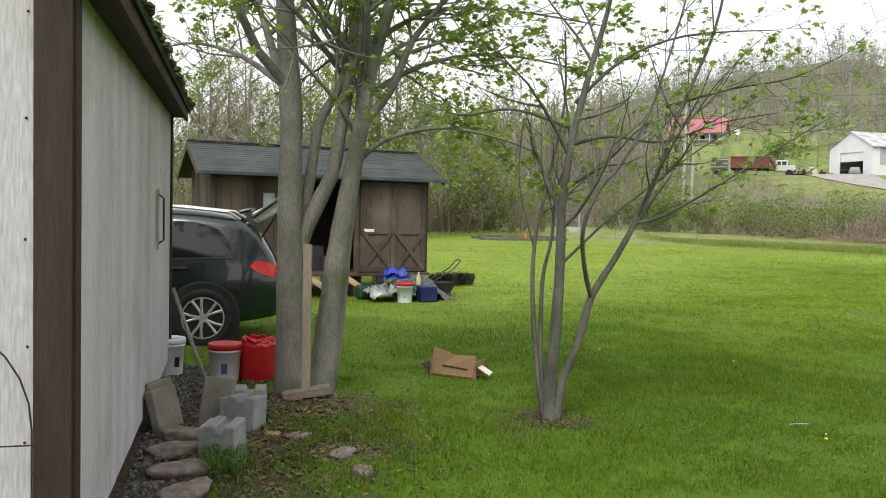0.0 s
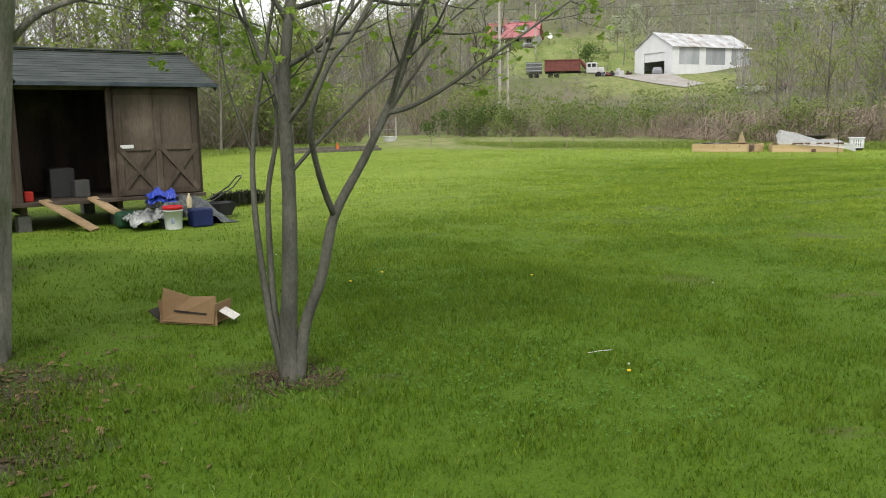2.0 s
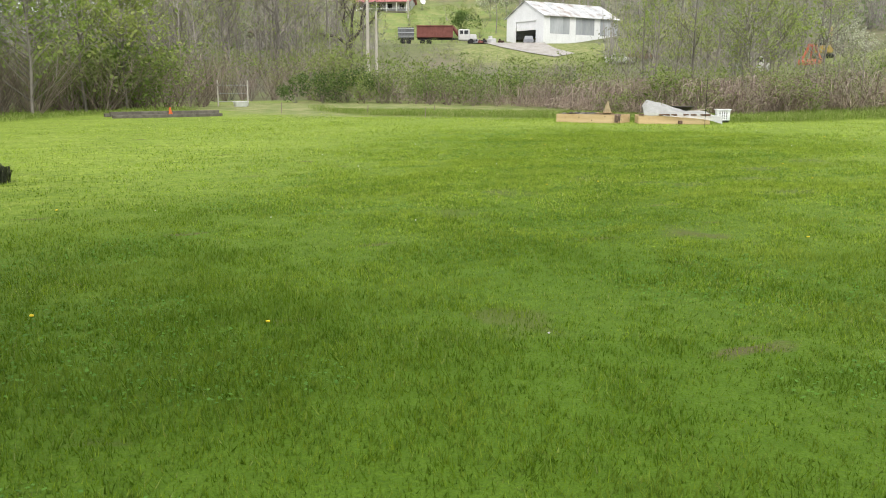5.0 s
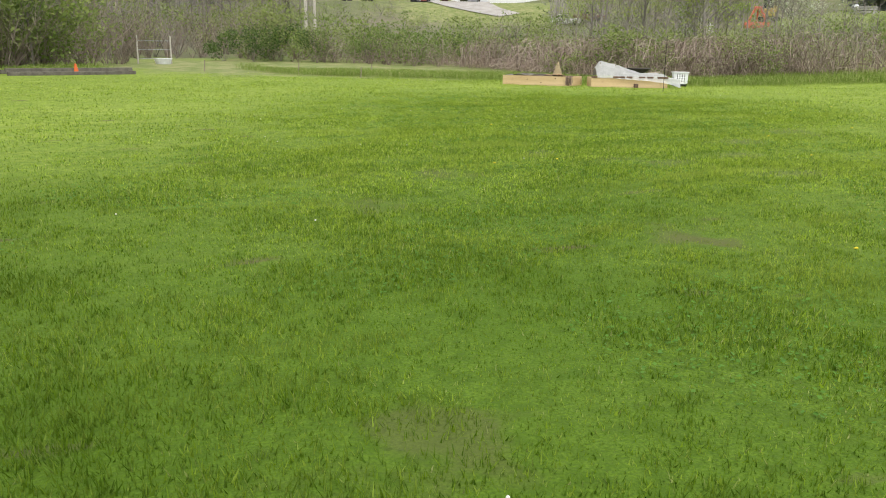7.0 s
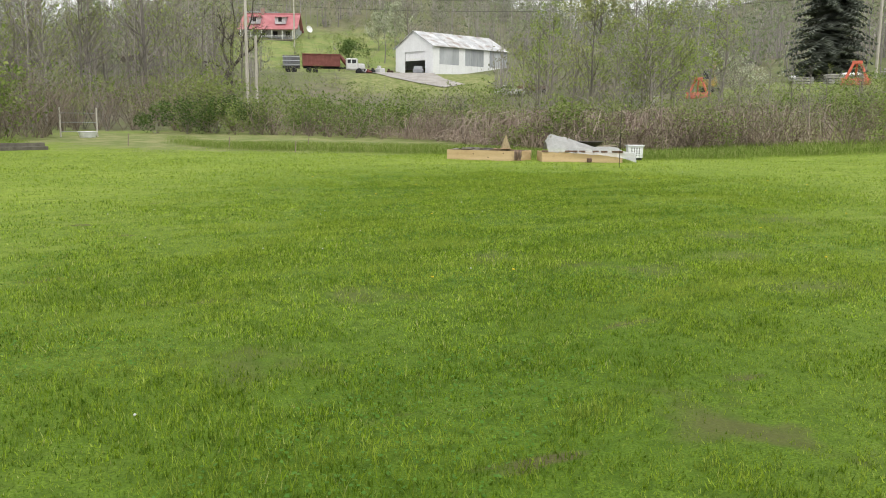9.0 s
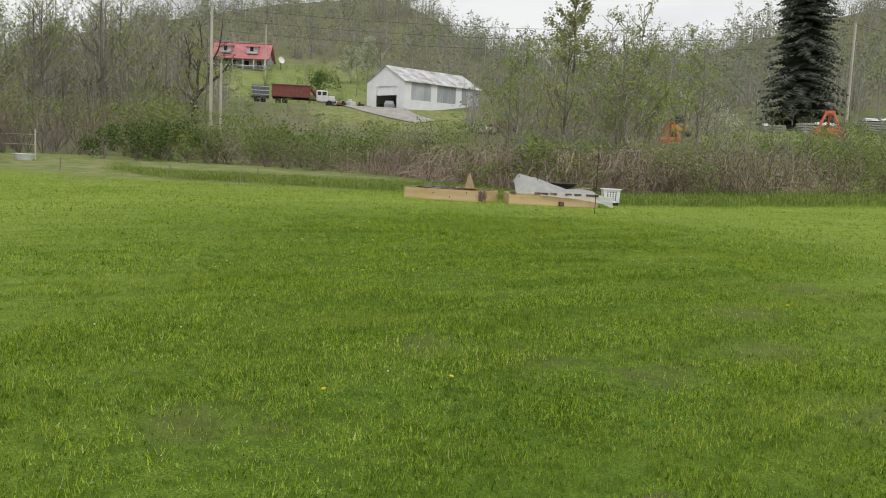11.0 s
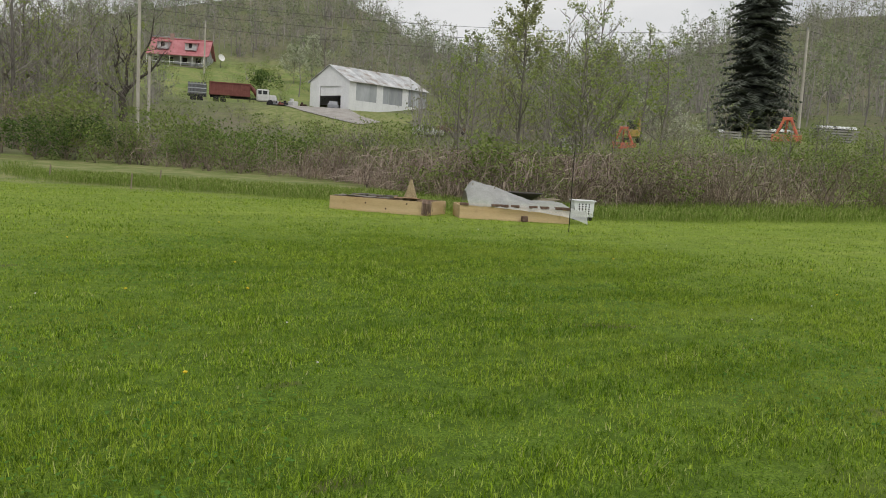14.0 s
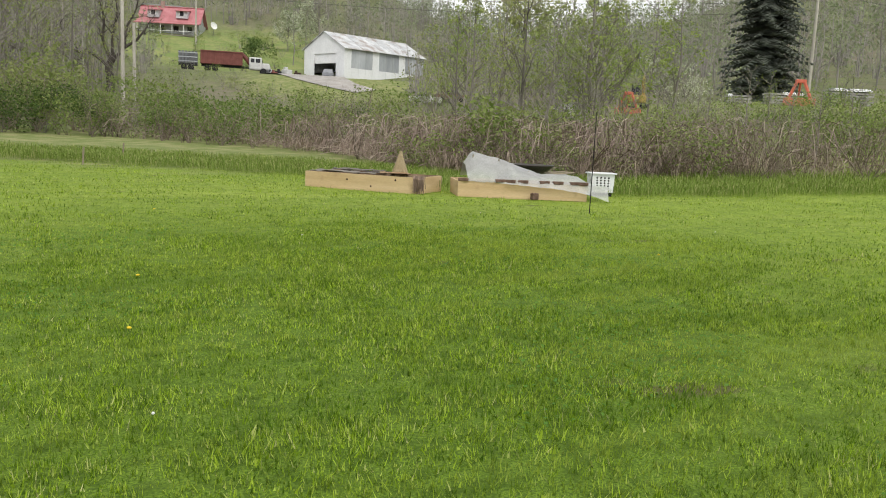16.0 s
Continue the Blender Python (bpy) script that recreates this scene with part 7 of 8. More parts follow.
grey_twig = M("grey_twig", (0.19, 0.172, 0.15), (0.3, 0.272, 0.245), 0.15, 0.95, bump=0, island=0.3)
tan_twig = M("tan_twig", (0.17, 0.135, 0.11), (0.3, 0.245, 0.2), 0.2, 0.95, bump=0, island=0.35)
spring_leaf = blade_material("spring_leaf", [(0, (0.2, 0.28, 0.06)), (0.6, (0.29, 0.38, 0.08)), (1, (0.4, 0.45, 0.14))], [(0.06, (0.36, 0.36, 0.15), 0.45, 0.6, 0.6), (0.11, (0.2, 0.29, 0.08), 0.5, 0.65, 0.6)], 0.45)
# hillside leaf colours paled and greyed to stand in for distant haze
hazed_hill_leaf = blade_material("hazed_hill_leaf", [(0, (0.22, 0.26, 0.14)), (0.6, (0.28, 0.33, 0.18)), (1, (0.36, 0.41, 0.25))], [(0.025, (0.3, 0.28, 0.23), 0.42, 0.6, 0.7), (0.06, (0.18, 0.25, 0.11), 0.5, 0.65, 0.6)], 0.45)
shrub_leaf = blade_material("shrub_leaf", [(0, (0.13, 0.19, 0.045)), (0.6, (0.21, 0.28, 0.07)), (1, (0.32, 0.37, 0.13))], [(0.09, (0.12, 0.19, 0.045), 0.5, 0.62, 0.7), (0.2, (0.32, 0.34, 0.14), 0.5, 0.65, 0.6)], 0.45)

pr = random.Random(77)
far_kinds = [simple_tree(100 + i, 11, 9, 0.44, (20, 60, 110, 180)[i % 4], 0.32, 0.6, 0.2, twigs=5) for i in range(8)]
places = []
while len(places) < 1550:
    az, r = pr.uniform(-48, 82), 118 + 235 * pr.random() ** 0.8
    x, y = polar(r, az)
    if 62 < x < 100 and 128 < y < 168:
        continue
    if 15.5 < az < 29 and r < 168:
        continue
    if 12 < az < 24 and 168 < r < 222 and pr.random() < 0.93:
        continue
    if 31 < az < 38 and r < 130:
        continue
    if 44 < az < 62 and r < 125:
        continue
    if r < 150 and pr.random() < 0.4:
        continue
    places.append((x, y, pr.uniform(0.65, 1.25), pr.randrange(8)))
canopy_kinds = []
for i in range(5):
    r = random.Random(800 + i)
    lv = Geo()
    for _ in range(50):
        a, q = r.uniform(0, 6.28), r.random()
        d = r.uniform(0.3, 1) * math.sin(math.pi * (0.15 + 0.8 * q)) * 2.6
        s_ = r.uniform(0.16, 0.36)
        lv.add([(-s_, 0, 0), (0, -s_ * 0.5, 0.1 * s_), (s_, 0, 0), (0, s_ * 0.5, 0.1 * s_)], [(0, 1, 2, 3)], Matrix.Translation((d * math.cos(a), d * math.sin(a), 0.3 + 5.5 * q)) @ Euler((r.uniform(-1.2, 1.2), r.uniform(-1.2, 1.2), r.uniform(0, 6.28))).to_matrix().to_4x4())
    st_ = Geo()
    for _ in range(16):
        a, b_ = r.uniform(0, 6.28), r.uniform(0, 1.6)
        top_ = Vector((b_ * math.cos(a) * 1.6, b_ * math.sin(a) * 1.6, r.uniform(3.5, 7)))
        st_.add([(b_ * math.cos(a) * 0.6 - 0.05, b_ * math.sin(a) * 0.6, 0), (b_ * math.cos(a) * 0.6 + 0.05, b_ * math.sin(a) * 0.6, 0), top_], [(0, 1, 2, 2)])
    canopy_kinds.append((np.array(st_.v), np.array(st_.f), np.array(lv.v), np.array(lv.f)))
under = []
while len(under) < 2700:
    az, r = pr.uniform(-48, 82), 120 + 240 * pr.random() ** 0.75
    x, y = polar(r, az)
    if (62 < x < 100 and 128 < y < 168) or (15 < az < 31 and r < 172) or (12 < az < 25 and 172 < r < 232 and pr.random() < 0.85) or (44 < az < 62 and r < 122):
        continue
    under.append((x, y, pr.uniform(0.7, 1.5), pr.randrange(5)))
# lighter copy of the near grey twigs, with haze put into its colour
haze_twig = M("far_hazed_twig", (0.25, 0.232, 0.215), (0.36, 0.335, 0.315), 0.15, 0.95, bump=0, island=0.3)
strew("hill_understory", canopy_kinds, under, haze_twig, hazed_hill_leaf, "dense haze-tinted spring undergrowth covering the hillside", "woods")
strew("hill_woods", far_kinds, places, haze_twig, hazed_hill_leaf, "haze-tinted mixed spring woods on the hillside", "woods")

near_kinds = [simple_tree(300 + i, 11, 26, 0.32, (400, 650, 100, 1000, 260, 1250)[i], 0.105, 0.7, 0.25, twigs=7) for i in range(6)]
places = []
while len(places) < 95:
    az = pr.uniform(-50, 14)
    r = brush_start(az) + 2 + 55 * pr.random()
    if 1.5 < az < 9 and r < 90:
        continue
    x, y = polar(r, az)
    if y < 21 and x > -9:
        continue
    places.append((x, y, pr.uniform(0.6, 1.2) * (0.75 if az > -8 else 1.05), pr.randrange(6)))
for _ in range(44):
    az, r = pr.uniform(31.5, 46), pr.uniform(42, 100)
    places.append((*polar(r, az), pr.uniform(0.45, 0.85), pr.choice((2, 4, 3, 5, 5, 3, 1))))
for _ in range(22):
    az, r = pr.uniform(44, 60), pr.uniform(40, 52)
    places.append((*polar(r, az), pr.uniform(0.2, 0.36), pr.choice((2, 2, 4, 0))))
for _ in range(44):
    az, r = pr.uniform(3, 12.3), pr.uniform(100, 165)
    places.append((*polar(r, az), pr.uniform(0.9, 1.5), pr.choice((2, 2, 2, 4, 0))))
for _ in range(30):
    az, r = pr.uniform(-52, -14), pr.uniform(34, 52)
    x, y = polar(r, az)
    if y > 22:
        places.append((x, y, pr.uniform(0.8, 1.2), pr.choice((2, 2, 4, 0, 1))))
for _ in range(34):
    az, r = pr.uniform(-6, 11), pr.uniform(78, 115)
    places.append((*polar(r, az), pr.uniform(1.0, 1.5), pr.choice((2, 4, 0, 1))))
strew("edge_woods", near_kinds, places, grey_twig, spring_leaf, "thin spring trees with fresh yellow-green leaves at the lawn's edge", "woods")

def leafy_shrub(seed, size, leaves, leaf):
    """A rounded shrub of many small leaves in uneven clumps, on a few stems."""
    r = random.Random(seed)
    g, lv = Geo(), Geo()
    clumps = [(r.uniform(-0.5, 0.5), r.uniform(-0.5, 0.5), r.uniform(0.25, 0.95), r.uniform(0.22, 0.42)) for _ in range(9)]
    for cx, cy, cz, cr in clumps:
        w = Vector((0.02, 0.02, 0)) * size * 0.4
        g.add([-w, w, Vector((cx, cy, cz)) * size], [(0, 1, 2, 2)])
    for _ in range(leaves):
        cx, cy, cz, cr = r.choice(clumps)
        d = Vector((r.gauss(0, 1), r.gauss(0, 1), r.gauss(0, 1))).normalized() * cr * r.uniform(0.6, 1.05)
        s = leaf * r.uniform(0.6, 1.2)
        p = Vector((cx + d.x, cy + d.y, max(0.02, cz + d.z * 0.8))) * size
        lv.add([(-s, 0, 0), (0, -s * 0.55, s * 0.1), (s, 0, 0), (0, s * 0.55, s * 0.1)], [(0, 1, 2, 3)], Matrix.Translation(p) @ Euler((r.uniform(-1, 1), r.uniform(-1, 1), r.uniform(0, 6.28))).to_matrix().to_4x4())
    return np.array(g.v), np.array(g.f), np.array(lv.v), np.array(lv.f)


bush_kinds = [simple_tree(500 + i, 2.6, 4, 0.45, (12, 70, 145, 210, 90, 30)[i], 0.068, 0.9, 0.2, stems=6, twigs=4) for i in range(6)] + [leafy_shrub(600 + i, 2.4, 260, 0.1) for i in range(3)]


def bush_at(x, y):
    """Leafy and bare shrubs stand in clumps."""
    q = float(value_noise(np.array([x]), np.array([y]), 7.0, 21)[0]) + pr.uniform(-0.15, 0.15)
    return 0 if q < 0.36 else 5 if q < 0.47 else 1 if q < 0.55 else 4 if q < 0.61 else 2 if q < 0.67 else 6 + pr.randrange(3)


places = []
for _ in range(1050):
    az = pr.uniform(-50, 70)
    r = brush_start(az) + abs(pr.gauss(0, 13 if az < 44 else 17))
    if az > 44 and r > 74:
        continue
    x, y = polar(r, az)
    if y < 21 and x > -9:
        continue
    tall = 1.4 if az < 12 else 0.85 if az < 32 else 0.8
    places.append((x, y, pr.uniform(0.5, 1.25) * tall, bush_at(x, y)))
for _ in range(120):
    az = pr.uniform(29, 62)
    r = brush_start(az) + pr.uniform(-0.6, 4)
    places.append((*polar(r, az), pr.uniform(0.25, 0.62), pr.choice((0, 5, 5, 1, 4, 0, 6))))
strew("brush", bush_kinds, places, tan_twig, shrub_leaf, "tangled brush of bare twigs and green shrubs", "brush")
# farther hedgerow brush up to the road and on the bank
places = []
for _ in range(780):
    az = pr.uniform(-30, 70)
    r = pr.uniform(58, 135)
    x, y = polar(r, az)
    if (60 < x < 100 and 124 < y < 168) or (44 < az < 60 and r > 78):
        continue
    up_to = 1.5 + r * math.tan(radians(pr.uniform(0.8, 2.9))) - gz(x, y)
    if 12 <= az < 36 and up_to < 0.9:
        continue
    places.append((x, y, pr.uniform(0.9, 1.8) if az < 12 else up_to / 2.6 if az < 36 else pr.uniform(0.6, 1.1), bush_at(x, y)))
for _ in range(130):
    az, r = pr.uniform(12, 31), pr.uniform(162, 235)
    places.append((*polar(r, az), pr.uniform(0.5, 1.5), pr.choice((6, 7, 8, 4, 1))))
for _ in range(46):
    az, r = pr.uniform(11, 20.5), pr.uniform(128, 146)
    places.append((*polar(r, az), pr.uniform(0.5, 0.9), pr.choice((6, 7, 5, 4, 1, 0))))
for _ in range(150):
    az, r = pr.uniform(44, 66), pr.uniform(48, 82)
    places.append((*polar(r, az), pr.uniform(0.3, 0.75), pr.choice((6, 0, 5, 4, 1, 0))))
strew("hedgerow", bush_kinds, places, grey_twig, shrub_leaf, "mixed hedgerow brush below the road", "brush")

# dead stalks behind the beds
stalk_mat = blade_material("dead_stalk", [(0, (0.24, 0.18, 0.14)), (0.6, (0.36, 0.28, 0.22)), (1, (0.5, 0.43, 0.34))], [(0.8, (0.27, 0.2, 0.17), 0.45, 0.6, 0.6)], 0.2)
strip_mat = blade_material("tall_grass", [(0, (0.14, 0.21, 0.035)), (0.7, (0.22, 0.31, 0.06)), (1, (0.46, 0.45, 0.2))], [(0.5, (0.22, 0.3, 0.07), 0.5, 0.65, 0.5)])
spots = []
for _ in range(62):
    az = pr.gauss(36, 6) if pr.random() < 0.75 else pr.uniform(20, 62)
    r = brush_start(az) + abs(pr.gauss(0, 4.5)) - 0.8
    x, y = polar(r, az)
    spots.append((x, y, pr.uniform(0.4, 1.1), pr.randint(40, 110)))
weed_patch("dead_stalks", spots, 0, 1.0, 0.014, stalk_mat, "tangle of dead brown weed stalks behind the beds", 12, "brush", 0.85)
# arching bramble canes in front of the brush
cane = blade_material("bramble_cane", [(0, (0.16, 0.115, 0.095)), (0.6, (0.26, 0.2, 0.165)), (1, (0.44, 0.37, 0.3))], [], 0.1)
cv, cf = [], []
for _ in range(3600):
    az = pr.gauss(37, 7.5) if pr.random() < 0.7 else pr.uniform(14, 62)
    r = brush_start(az) + 1.4 + abs(pr.gauss(0, 2.4))
    x, y = polar(r, az)
    h, reach, a = 0.25 + 1.5 * pr.random() ** 1.6, pr.uniform(0.4, 1.8), pr.uniform(0, 6.28)
    w = 0.008
    k = len(cv)
    for q in range(5):
        t = q / 4
        px, py = x + math.cos(a) * reach * t, y + math.sin(a) * reach * t
        z = gz(x, y) + h * math.sin(t * math.pi * 0.85) ** 0.8 + 0.02
        cv += [(px - math.sin(a) * w, py + math.cos(a) * w, z - w), (px + math.sin(a) * w, py - math.cos(a) * w, z + w)]
    cf += [(k + 2 * q, k + 2 * q + 1, k + 2 * q + 3, k + 2 * q + 2) for q in range(4)]
tagged(new("bramble_canes", np_mesh("bramble_canes", cv, cf, cane)), "tangled arching brown bramble canes", "brush", kind="stuff")
spots = []
for _ in range(1250):
    az = pr.uniform(8.5, 62)
    inner = float(np.interp(az, [8.5, 10, 12.2, 17.3, 22.6, 25.8, 30, 36, 41.7, 46.7, 50, 54, 60], [39, 35, 31.5, 30.3, 29.1, 28.2, 27.6, 26.5, 26.1, 28.4, 29.9, 31.1, 33]))
    r = inner + pr.random() ** 1.6 * (7 if az < 28 else 6)
    x, y = polar(r, az)
    spots.append((x, y, pr.uniform(0.4, 0.9), pr.randint(38, 80)))
for _ in range(240):
    az = pr.uniform(-40, -1)
    r = float(np.interp(az, [-40, -20, -8, -1], [22, 27.5, 35, 38])) + pr.random() * 6
    x, y = polar(r, az)
    if not (y < 21 and x > -9):
        spots.append((x, y, pr.uniform(0.4, 0.9), pr.randint(60, 120)))
spots += [(18.2, 32.4, 0.5, 220), (18.9, 31.7, 0.5, 220), (19.5, 31.1, 0.45, 180), (20.6, 30.5, 0.4, 140)]
weed_patch("tall_grass", spots, 0, 0.3, 0.013, strip_mat, "strip of tall unmown grass along the lawn's edge", 14, "grass", 0.5)


# ---- single trees ----
def lone(name, at, seed, h, label, bark, leaf_mat, limbs=34, spread=0.3, leaves=900, leaf=0.14, lean=0.6, low=0.3, stems=1, twigs=9):
    v, f, lv, lf = simple_tree(seed, h, limbs, spread, leaves, leaf, lean, low, stems, twigs)
    t = thing(name, pose(*at, gz(*at) - 0.1), label, "tree")
    tri = f[f[:, 2] == f[:, 3]][:, :3]
    quad = f[f[:, 2] != f[:, 3]]
    ob = new("trunk", np_mesh("trunk", v, np.concatenate([tri, quad[:, :3], quad[:, [0, 2, 3]]]), bark))
    ob.parent = t
    if leaves:
        ob = new("crown", np_mesh("crown", lv, lf, leaf_mat))
        ob.parent = t
    return t


pale_leaf = blade_material("pale_leaf", [(0, (0.3, 0.34, 0.14)), (1, (0.45, 0.46, 0.25))], [], 0.4)
lone("tall_tree", (76.5, 101.5), 41, 20.5, "tall tree with pale airy new leaves", grey_twig, pale_leaf, 40, 0.27, 3600, 0.26, 0.9, 0.35)
lone("pale_sapling", (40.5, 50.0), 42, 7.5, "slim pale-barked sapling with thin branches", M("pale_bark", (0.4, 0.38, 0.34), (0.52, 0.5, 0.46), 1, 0.9), spring_leaf, 26, 0.22, 260, 0.09, 0.9, 0.2)
lone("pale_sapling", (52.0, 66.0), 47, 9.0, "slim grey sapling rising from the brush", grey_twig, spring_leaf, 30, 0.28, 500, 0.11, 0.9, 0.2)
lone("green_shrub_tree", (36.0, 44.0), 48, 5.5, "bushy young tree with fresh leaves behind the beds", grey_twig, spring_leaf, 30, 0.35, 700, 0.1, 0.8, 0.15, 3)
lone("willow_tree", (-1.6, 44.5), 54, 8.0, "spreading young willow in bright green leaf", grey_twig, spring_leaf, 46, 0.42, 3000, 0.12, 0.8, 0.08)
lone("willow_tree", (-5.5, 43.0), 55, 8.5, "spreading young willow in bright green leaf", grey_twig, spring_leaf, 46, 0.42, 3000, 0.12, 0.8, 0.08)
lone("willow_tree", (2.0, 53.0), 43, 7.5, "spreading young willow in bright green leaf", grey_twig, spring_leaf, 46, 0.42, 2600, 0.13, 0.8, 0.12)
lone("willow_tree", (-1.5, 58.0), 53, 8.5, "spreading young willow in bright green leaf", grey_twig, spring_leaf, 46, 0.4, 2600, 0.13, 0.8, 0.12)
lone("bare_tree", (82.0, 175.0), 45, 17, "bare dark tree on the ridge", grey_twig, None, 34, 0.35, 0)
blossom = blade_material("blossom", [(0, (0.4, 0.44, 0.28)), (1, (0.66, 0.68, 0.54))], [], 0.4)
lone("flowering_tree", (57.6, 57.8), 71, 4.6, "spreading small tree in cream-white blossom on the bank", grey_twig, blossom, 36, 0.5, 2600, 0.085, 0.6, 0.1, 3)
lone("flowering_tree", (87.0, 193.0), 72, 10.0, "round tree in pale blossom behind the barn", grey_twig, blossom, 40, 0.42, 2600, 0.2, 0.7, 0.12)
lone("flowering_tree", (81.5, 190.0), 73, 8.0, "round tree in pale blossom behind the barn", grey_twig, blossom, 40, 0.42, 2200, 0.2, 0.7, 0.12)
dark_leaf = blade_material("dark_shrub_leaf", [(0, (0.05, 0.085, 0.025)), (1, (0.12, 0.19, 0.05))], [(0.6, (0.2, 0.28, 0.07), 0.5, 0.62, 0.6)], 0.3)


def round_shrub(at, seed, size, label, leaves=1500, leaf=0.07):
    v, f, lv, lf = leafy_shrub(seed, size, leaves, leaf)
    t = thing("round_shrub", pose(*at, gz(*at) - 0.1), label, "shrub")
    for nm, me in (("stems", np_mesh("stems", v, f[:, :3], grey_twig)), ("foliage", np_mesh("foliage", lv, lf, dark_leaf))):
        new(nm, me).parent = t


for k, (x, y, s_) in enumerate(((14.6, 62.0, 2.3), (16.6, 63.0, 2.5), (18.6, 62.4, 2.0), (13.0, 63.5, 1.9), (27.5, 57.0, 1.9), (33.0, 62.0, 2.0))):
    round_shrub((x, y), 900 + k, s_, "dense dark green rounded shrub in the hedgerow")
round_shrub((67.5, 170.0), 911, 5.2, "dark green clipped evergreen on the slope by the house", 2600, 0.16)
gn = Tree(61, 0.1, 0.0)
gn.limb([(0, 0, -0.3), (0.1, 0, 1.5), (-0.1, 0, 3), (0.4, 0, 4.2)], 0.55, 0.4, 10)
for pts in ([(0.4, 0, 4), (1.6, 0.2, 5.5), (2.0, 0.3, 8), (3.2, 0.2, 10.5), (3.6, 0, 13.5)], [(0.2, 0, 4), (-0.8, 0.3, 6.5), (-0.6, 0.3, 9), (-1.4, 0, 12)], [(0.1, 0, 3), (-2.0, 0.3, 4.6), (-4.0, 0.2, 4.8), (-5.2, 0, 6.5), (-5.6, 0, 8.4)], [(0.4, 0, 4.0), (0.5, -0.4, 7), (1.0, -0.4, 10), (0.6, -0.2, 13.8)], [(1.6, 0.2, 5.5), (3.4, 0, 6.8), (5.0, -0.2, 9.2)]):
    gn.limb(pts, 0.26, 0.05, 7, kids=8, levels=2, length=0.3, first=0.3, spread=(35, 70))
gn.put("gnarled_tree", pose(32.6, 128.2, gz(32.6, 128.2), 0, 0, -20), M("dark_bark", (0.05, 0.042, 0.036), (0.09, 0.078, 0.066), 2, 0.95), leaf_tan, "bare gnarled dark tree with crooked limbs")
# dark spruce on the bank
g, nd = Geo(), Geo()
SH = 29.0
g.tube([(0, 0, 0), (0, 0, SH * 0.6), (0, 0, SH)], [0.3, 0.18, 0.02], 7)
sr = random.Random(9)
for i in range(800):
    q = sr.random() ** 1.25
    z = 0.8 + (SH - 0.9) * q
    ln = 4.9 * (1 - q) ** 0.6 * sr.uniform(0.45, 1.1) + 0.25
    a = sr.uniform(0, 6.28)
    d = Vector((math.cos(a), math.sin(a), sr.uniform(-0.55, 0.05)))
    e = Vector((0, 0, z)) + d * ln
    g.tube([(0, 0, z), Vector((0, 0, z)) + d * ln * 0.5 + Vector((0, 0, 0.1)), e], [0.04, 0.025, 0.008], 3, caps=False)
    s = Vector((-math.sin(a), math.cos(a), 0))
    for k in range(9):
        t = (k + 0.6) / 9
        b = Vector((0, 0, z)) + d * ln * t
        w = ln * 0.3 * (1.1 - t) + 0.14
        for sg in (-1, 1):
            p = b + s * sg * w + d * 0.2 + Vector((0, 0, sr.uniform(-0.35, -0.05)))
            nd.add([b - d * 0.12, p, b + d * 0.25, b + Vector((0, 0, -0.28))], [(0, 1, 2), (0, 1, 3)])
spruce = thing("spruce_tree", pose(90.0, 76.0, gz(90, 76) - 0.2), "tall dark green spruce on the bank", "tree")
part("trunk", g, bark_dark, spruce)
part("crown", nd, blade_material("spruce_needle", [(0, (0.1, 0.115, 0.095)), (1, (0.19, 0.21, 0.17))], [], 0.3), spruce)

# collapsed grey sheds among the trees
ruin_wood = M("grey_ruin_board", (0.16, 0.15, 0.145), (0.26, 0.245, 0.235), 1, 0.9, obj=0.2)
ruin = thing("ruined_shed", pose(20.5, 151.0, gz(22, 150), 0, 0, -10), "collapsed grey board shed among bare trees", "shed")
for i in range(9):
    part("post", Geo().box((0.22, 0.22, 3.4 + (i % 3) * 0.5), (i * 1.5, (i % 2) * 3, 1.5), (random.uniform(-6, 6), random.uniform(-8, 8), 0)), ruin_wood, ruin)
for i in range(8):
    part("board", Geo().box((random.uniform(3, 6), 0.12, 0.3), (random.uniform(1, 11), -0.2 + (i % 3) * 0.15, 0.5 + i * 0.4), (0, random.uniform(-12, 12), random.uniform(-5, 5))), ruin_wood, ruin)
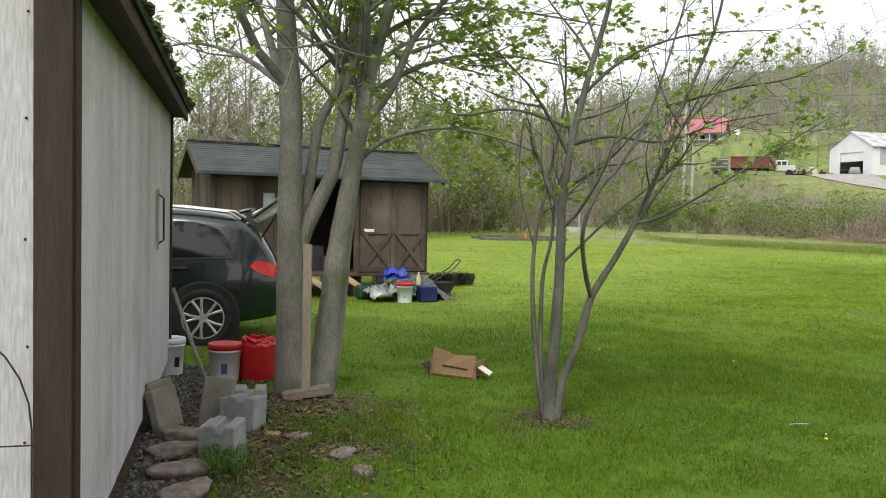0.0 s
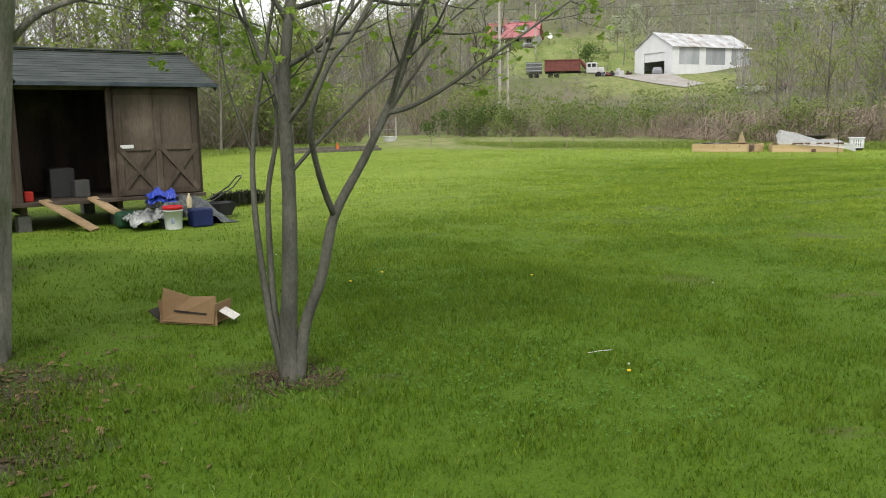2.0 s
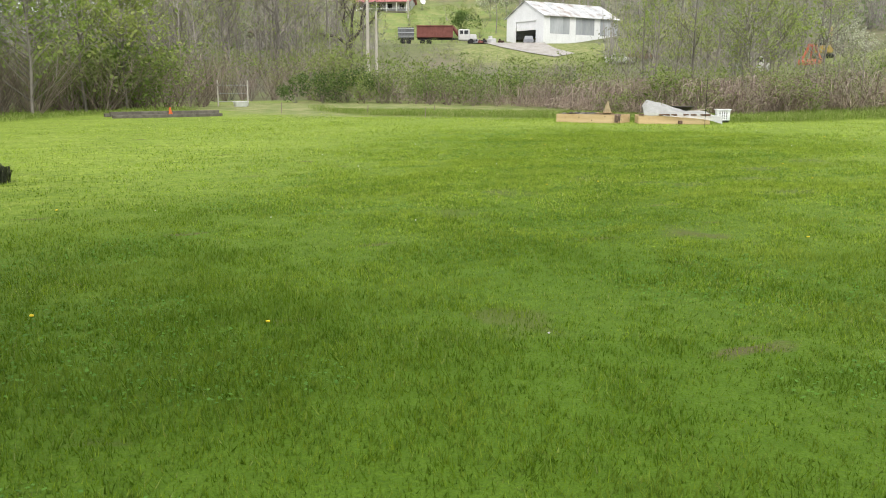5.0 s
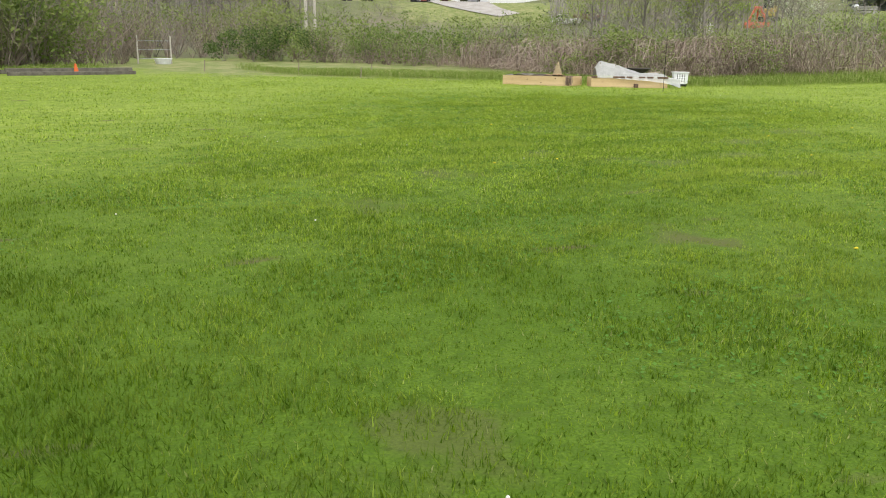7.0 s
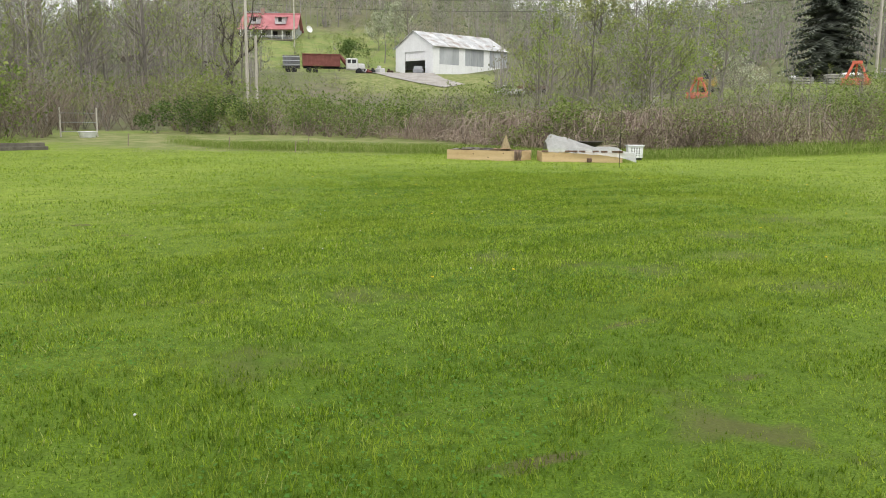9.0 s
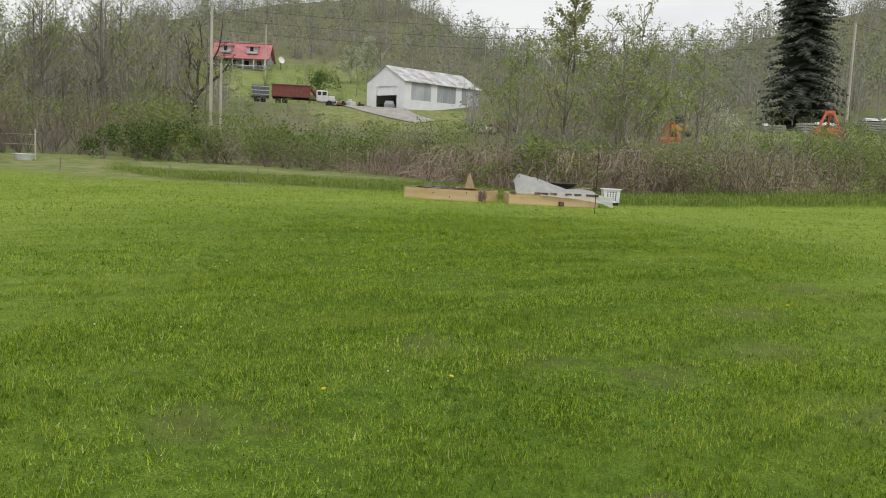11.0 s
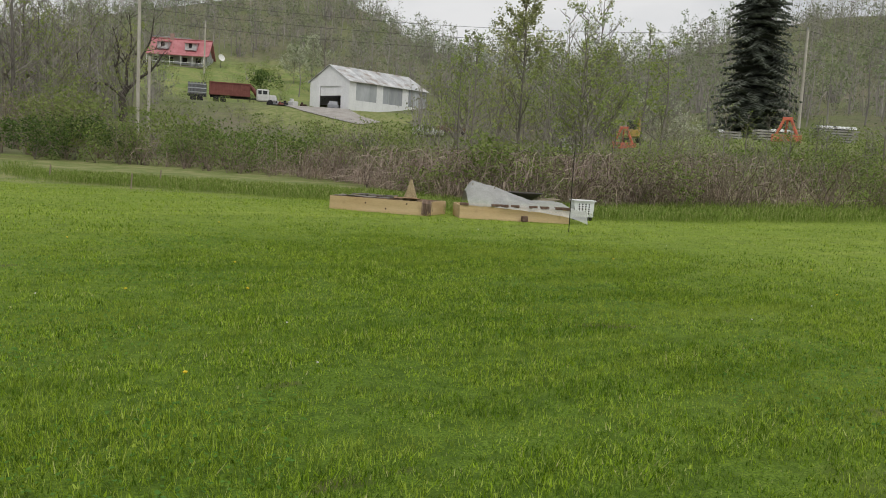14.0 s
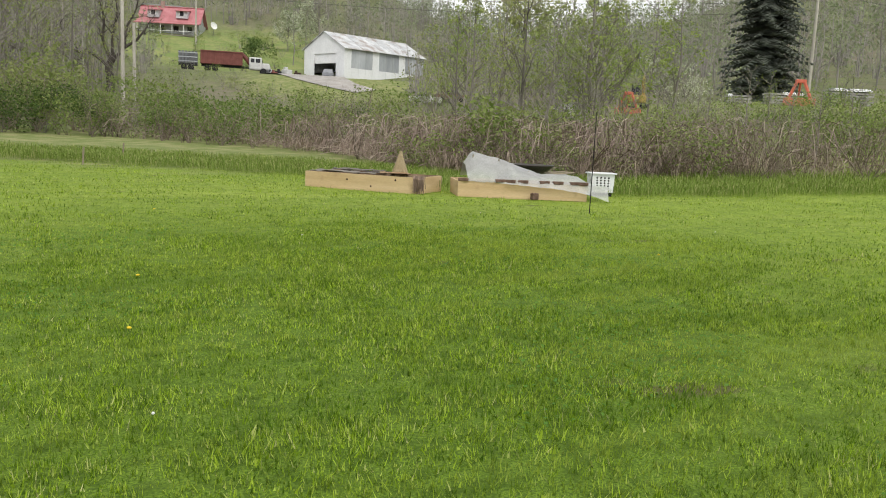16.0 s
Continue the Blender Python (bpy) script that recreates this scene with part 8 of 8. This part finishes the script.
part("roof", Geo().box((7, 5, 0.2), (9, 1.5, 3.6), (14, 6, 0)), M("rusty_roof", (0.2, 0.15, 0.13), (0.3, 0.24, 0.21), 1, 0.8), ruin)
part("roof", Geo().box((5, 4, 0.2), (2.5, 1.5, 3.2), (-10, -9, 0)), bpy.data.materials["rusty_roof"], ruin)

# wire gate at the corner of the plot
gate_t = thing("wire_gate", pose(7.3, 58.5, gz(7.3, 58.5), 0, 0, 10), "grey wire gate between two posts at the plot's corner", "gate")
for x in (0, 1.9):
    part("post", Geo().tube([(x, 0, -0.1), (x, 0, 1.6)], 0.045, 8), pole_wood, gate_t)
for z in (0.3, 0.8, 1.3):
    part("bar", Geo().tube([(0, 0, z), (1.9, 0, z)], 0.012, 6), grey_metal, gate_t)
tagged(set_at(new("white_tub", Geo().lathe([(0, 0), (0.4, 0), (0.5, 0.3), (0.52, 0.3), (0.52, 0.33), (0.47, 0.3), (0.38, 0.03), (0, 0.03)], 20).mesh("white_tub", white_plastic)), pose(8.6, 57.8, gz(8.6, 57.8))), "white plastic tub by the gate", "tub")
# dandelions in the lawn
yellow_flower, puff = M("dandelion_yellow", (0.7, 0.5, 0.02), (0.8, 0.6, 0.04), 20, 0.7), M("seed_head", (0.6, 0.6, 0.58), (0.72, 0.72, 0.7), 30, 0.9)
for i in range(80):
    x, y = pr.uniform(-1, 20), pr.uniform(5, 30)
    if float(from_line(np.array([x]), np.array([y]))[0]) > 7:
        continue
    yl = pr.random() < 0.4
    h = pr.uniform(0.05, 0.1)
    d = thing("dandelion", pose(x, y, gz(x, y), pr.uniform(-12, 12), pr.uniform(-12, 12), 0), "yellow dandelion flower in the grass" if yl else "white dandelion seed head in the grass", "flower", "dandelions")
    part("stem", Geo().tube([(0, 0, 0), (0.004, 0, h)], 0.002, 4), weed_mat, d)
    part("head", Geo().lathe([(0, 0), (0.013, 0.003), (0.015, 0.01), (0.008, 0.014), (0, 0.015)] if yl else [(0, 0), (0.005, 0.002), (0.008, 0.006), (0.006, 0.011), (0, 0.014)], 8, pose(0.004, 0, h)), yellow_flower if yl else puff, d)
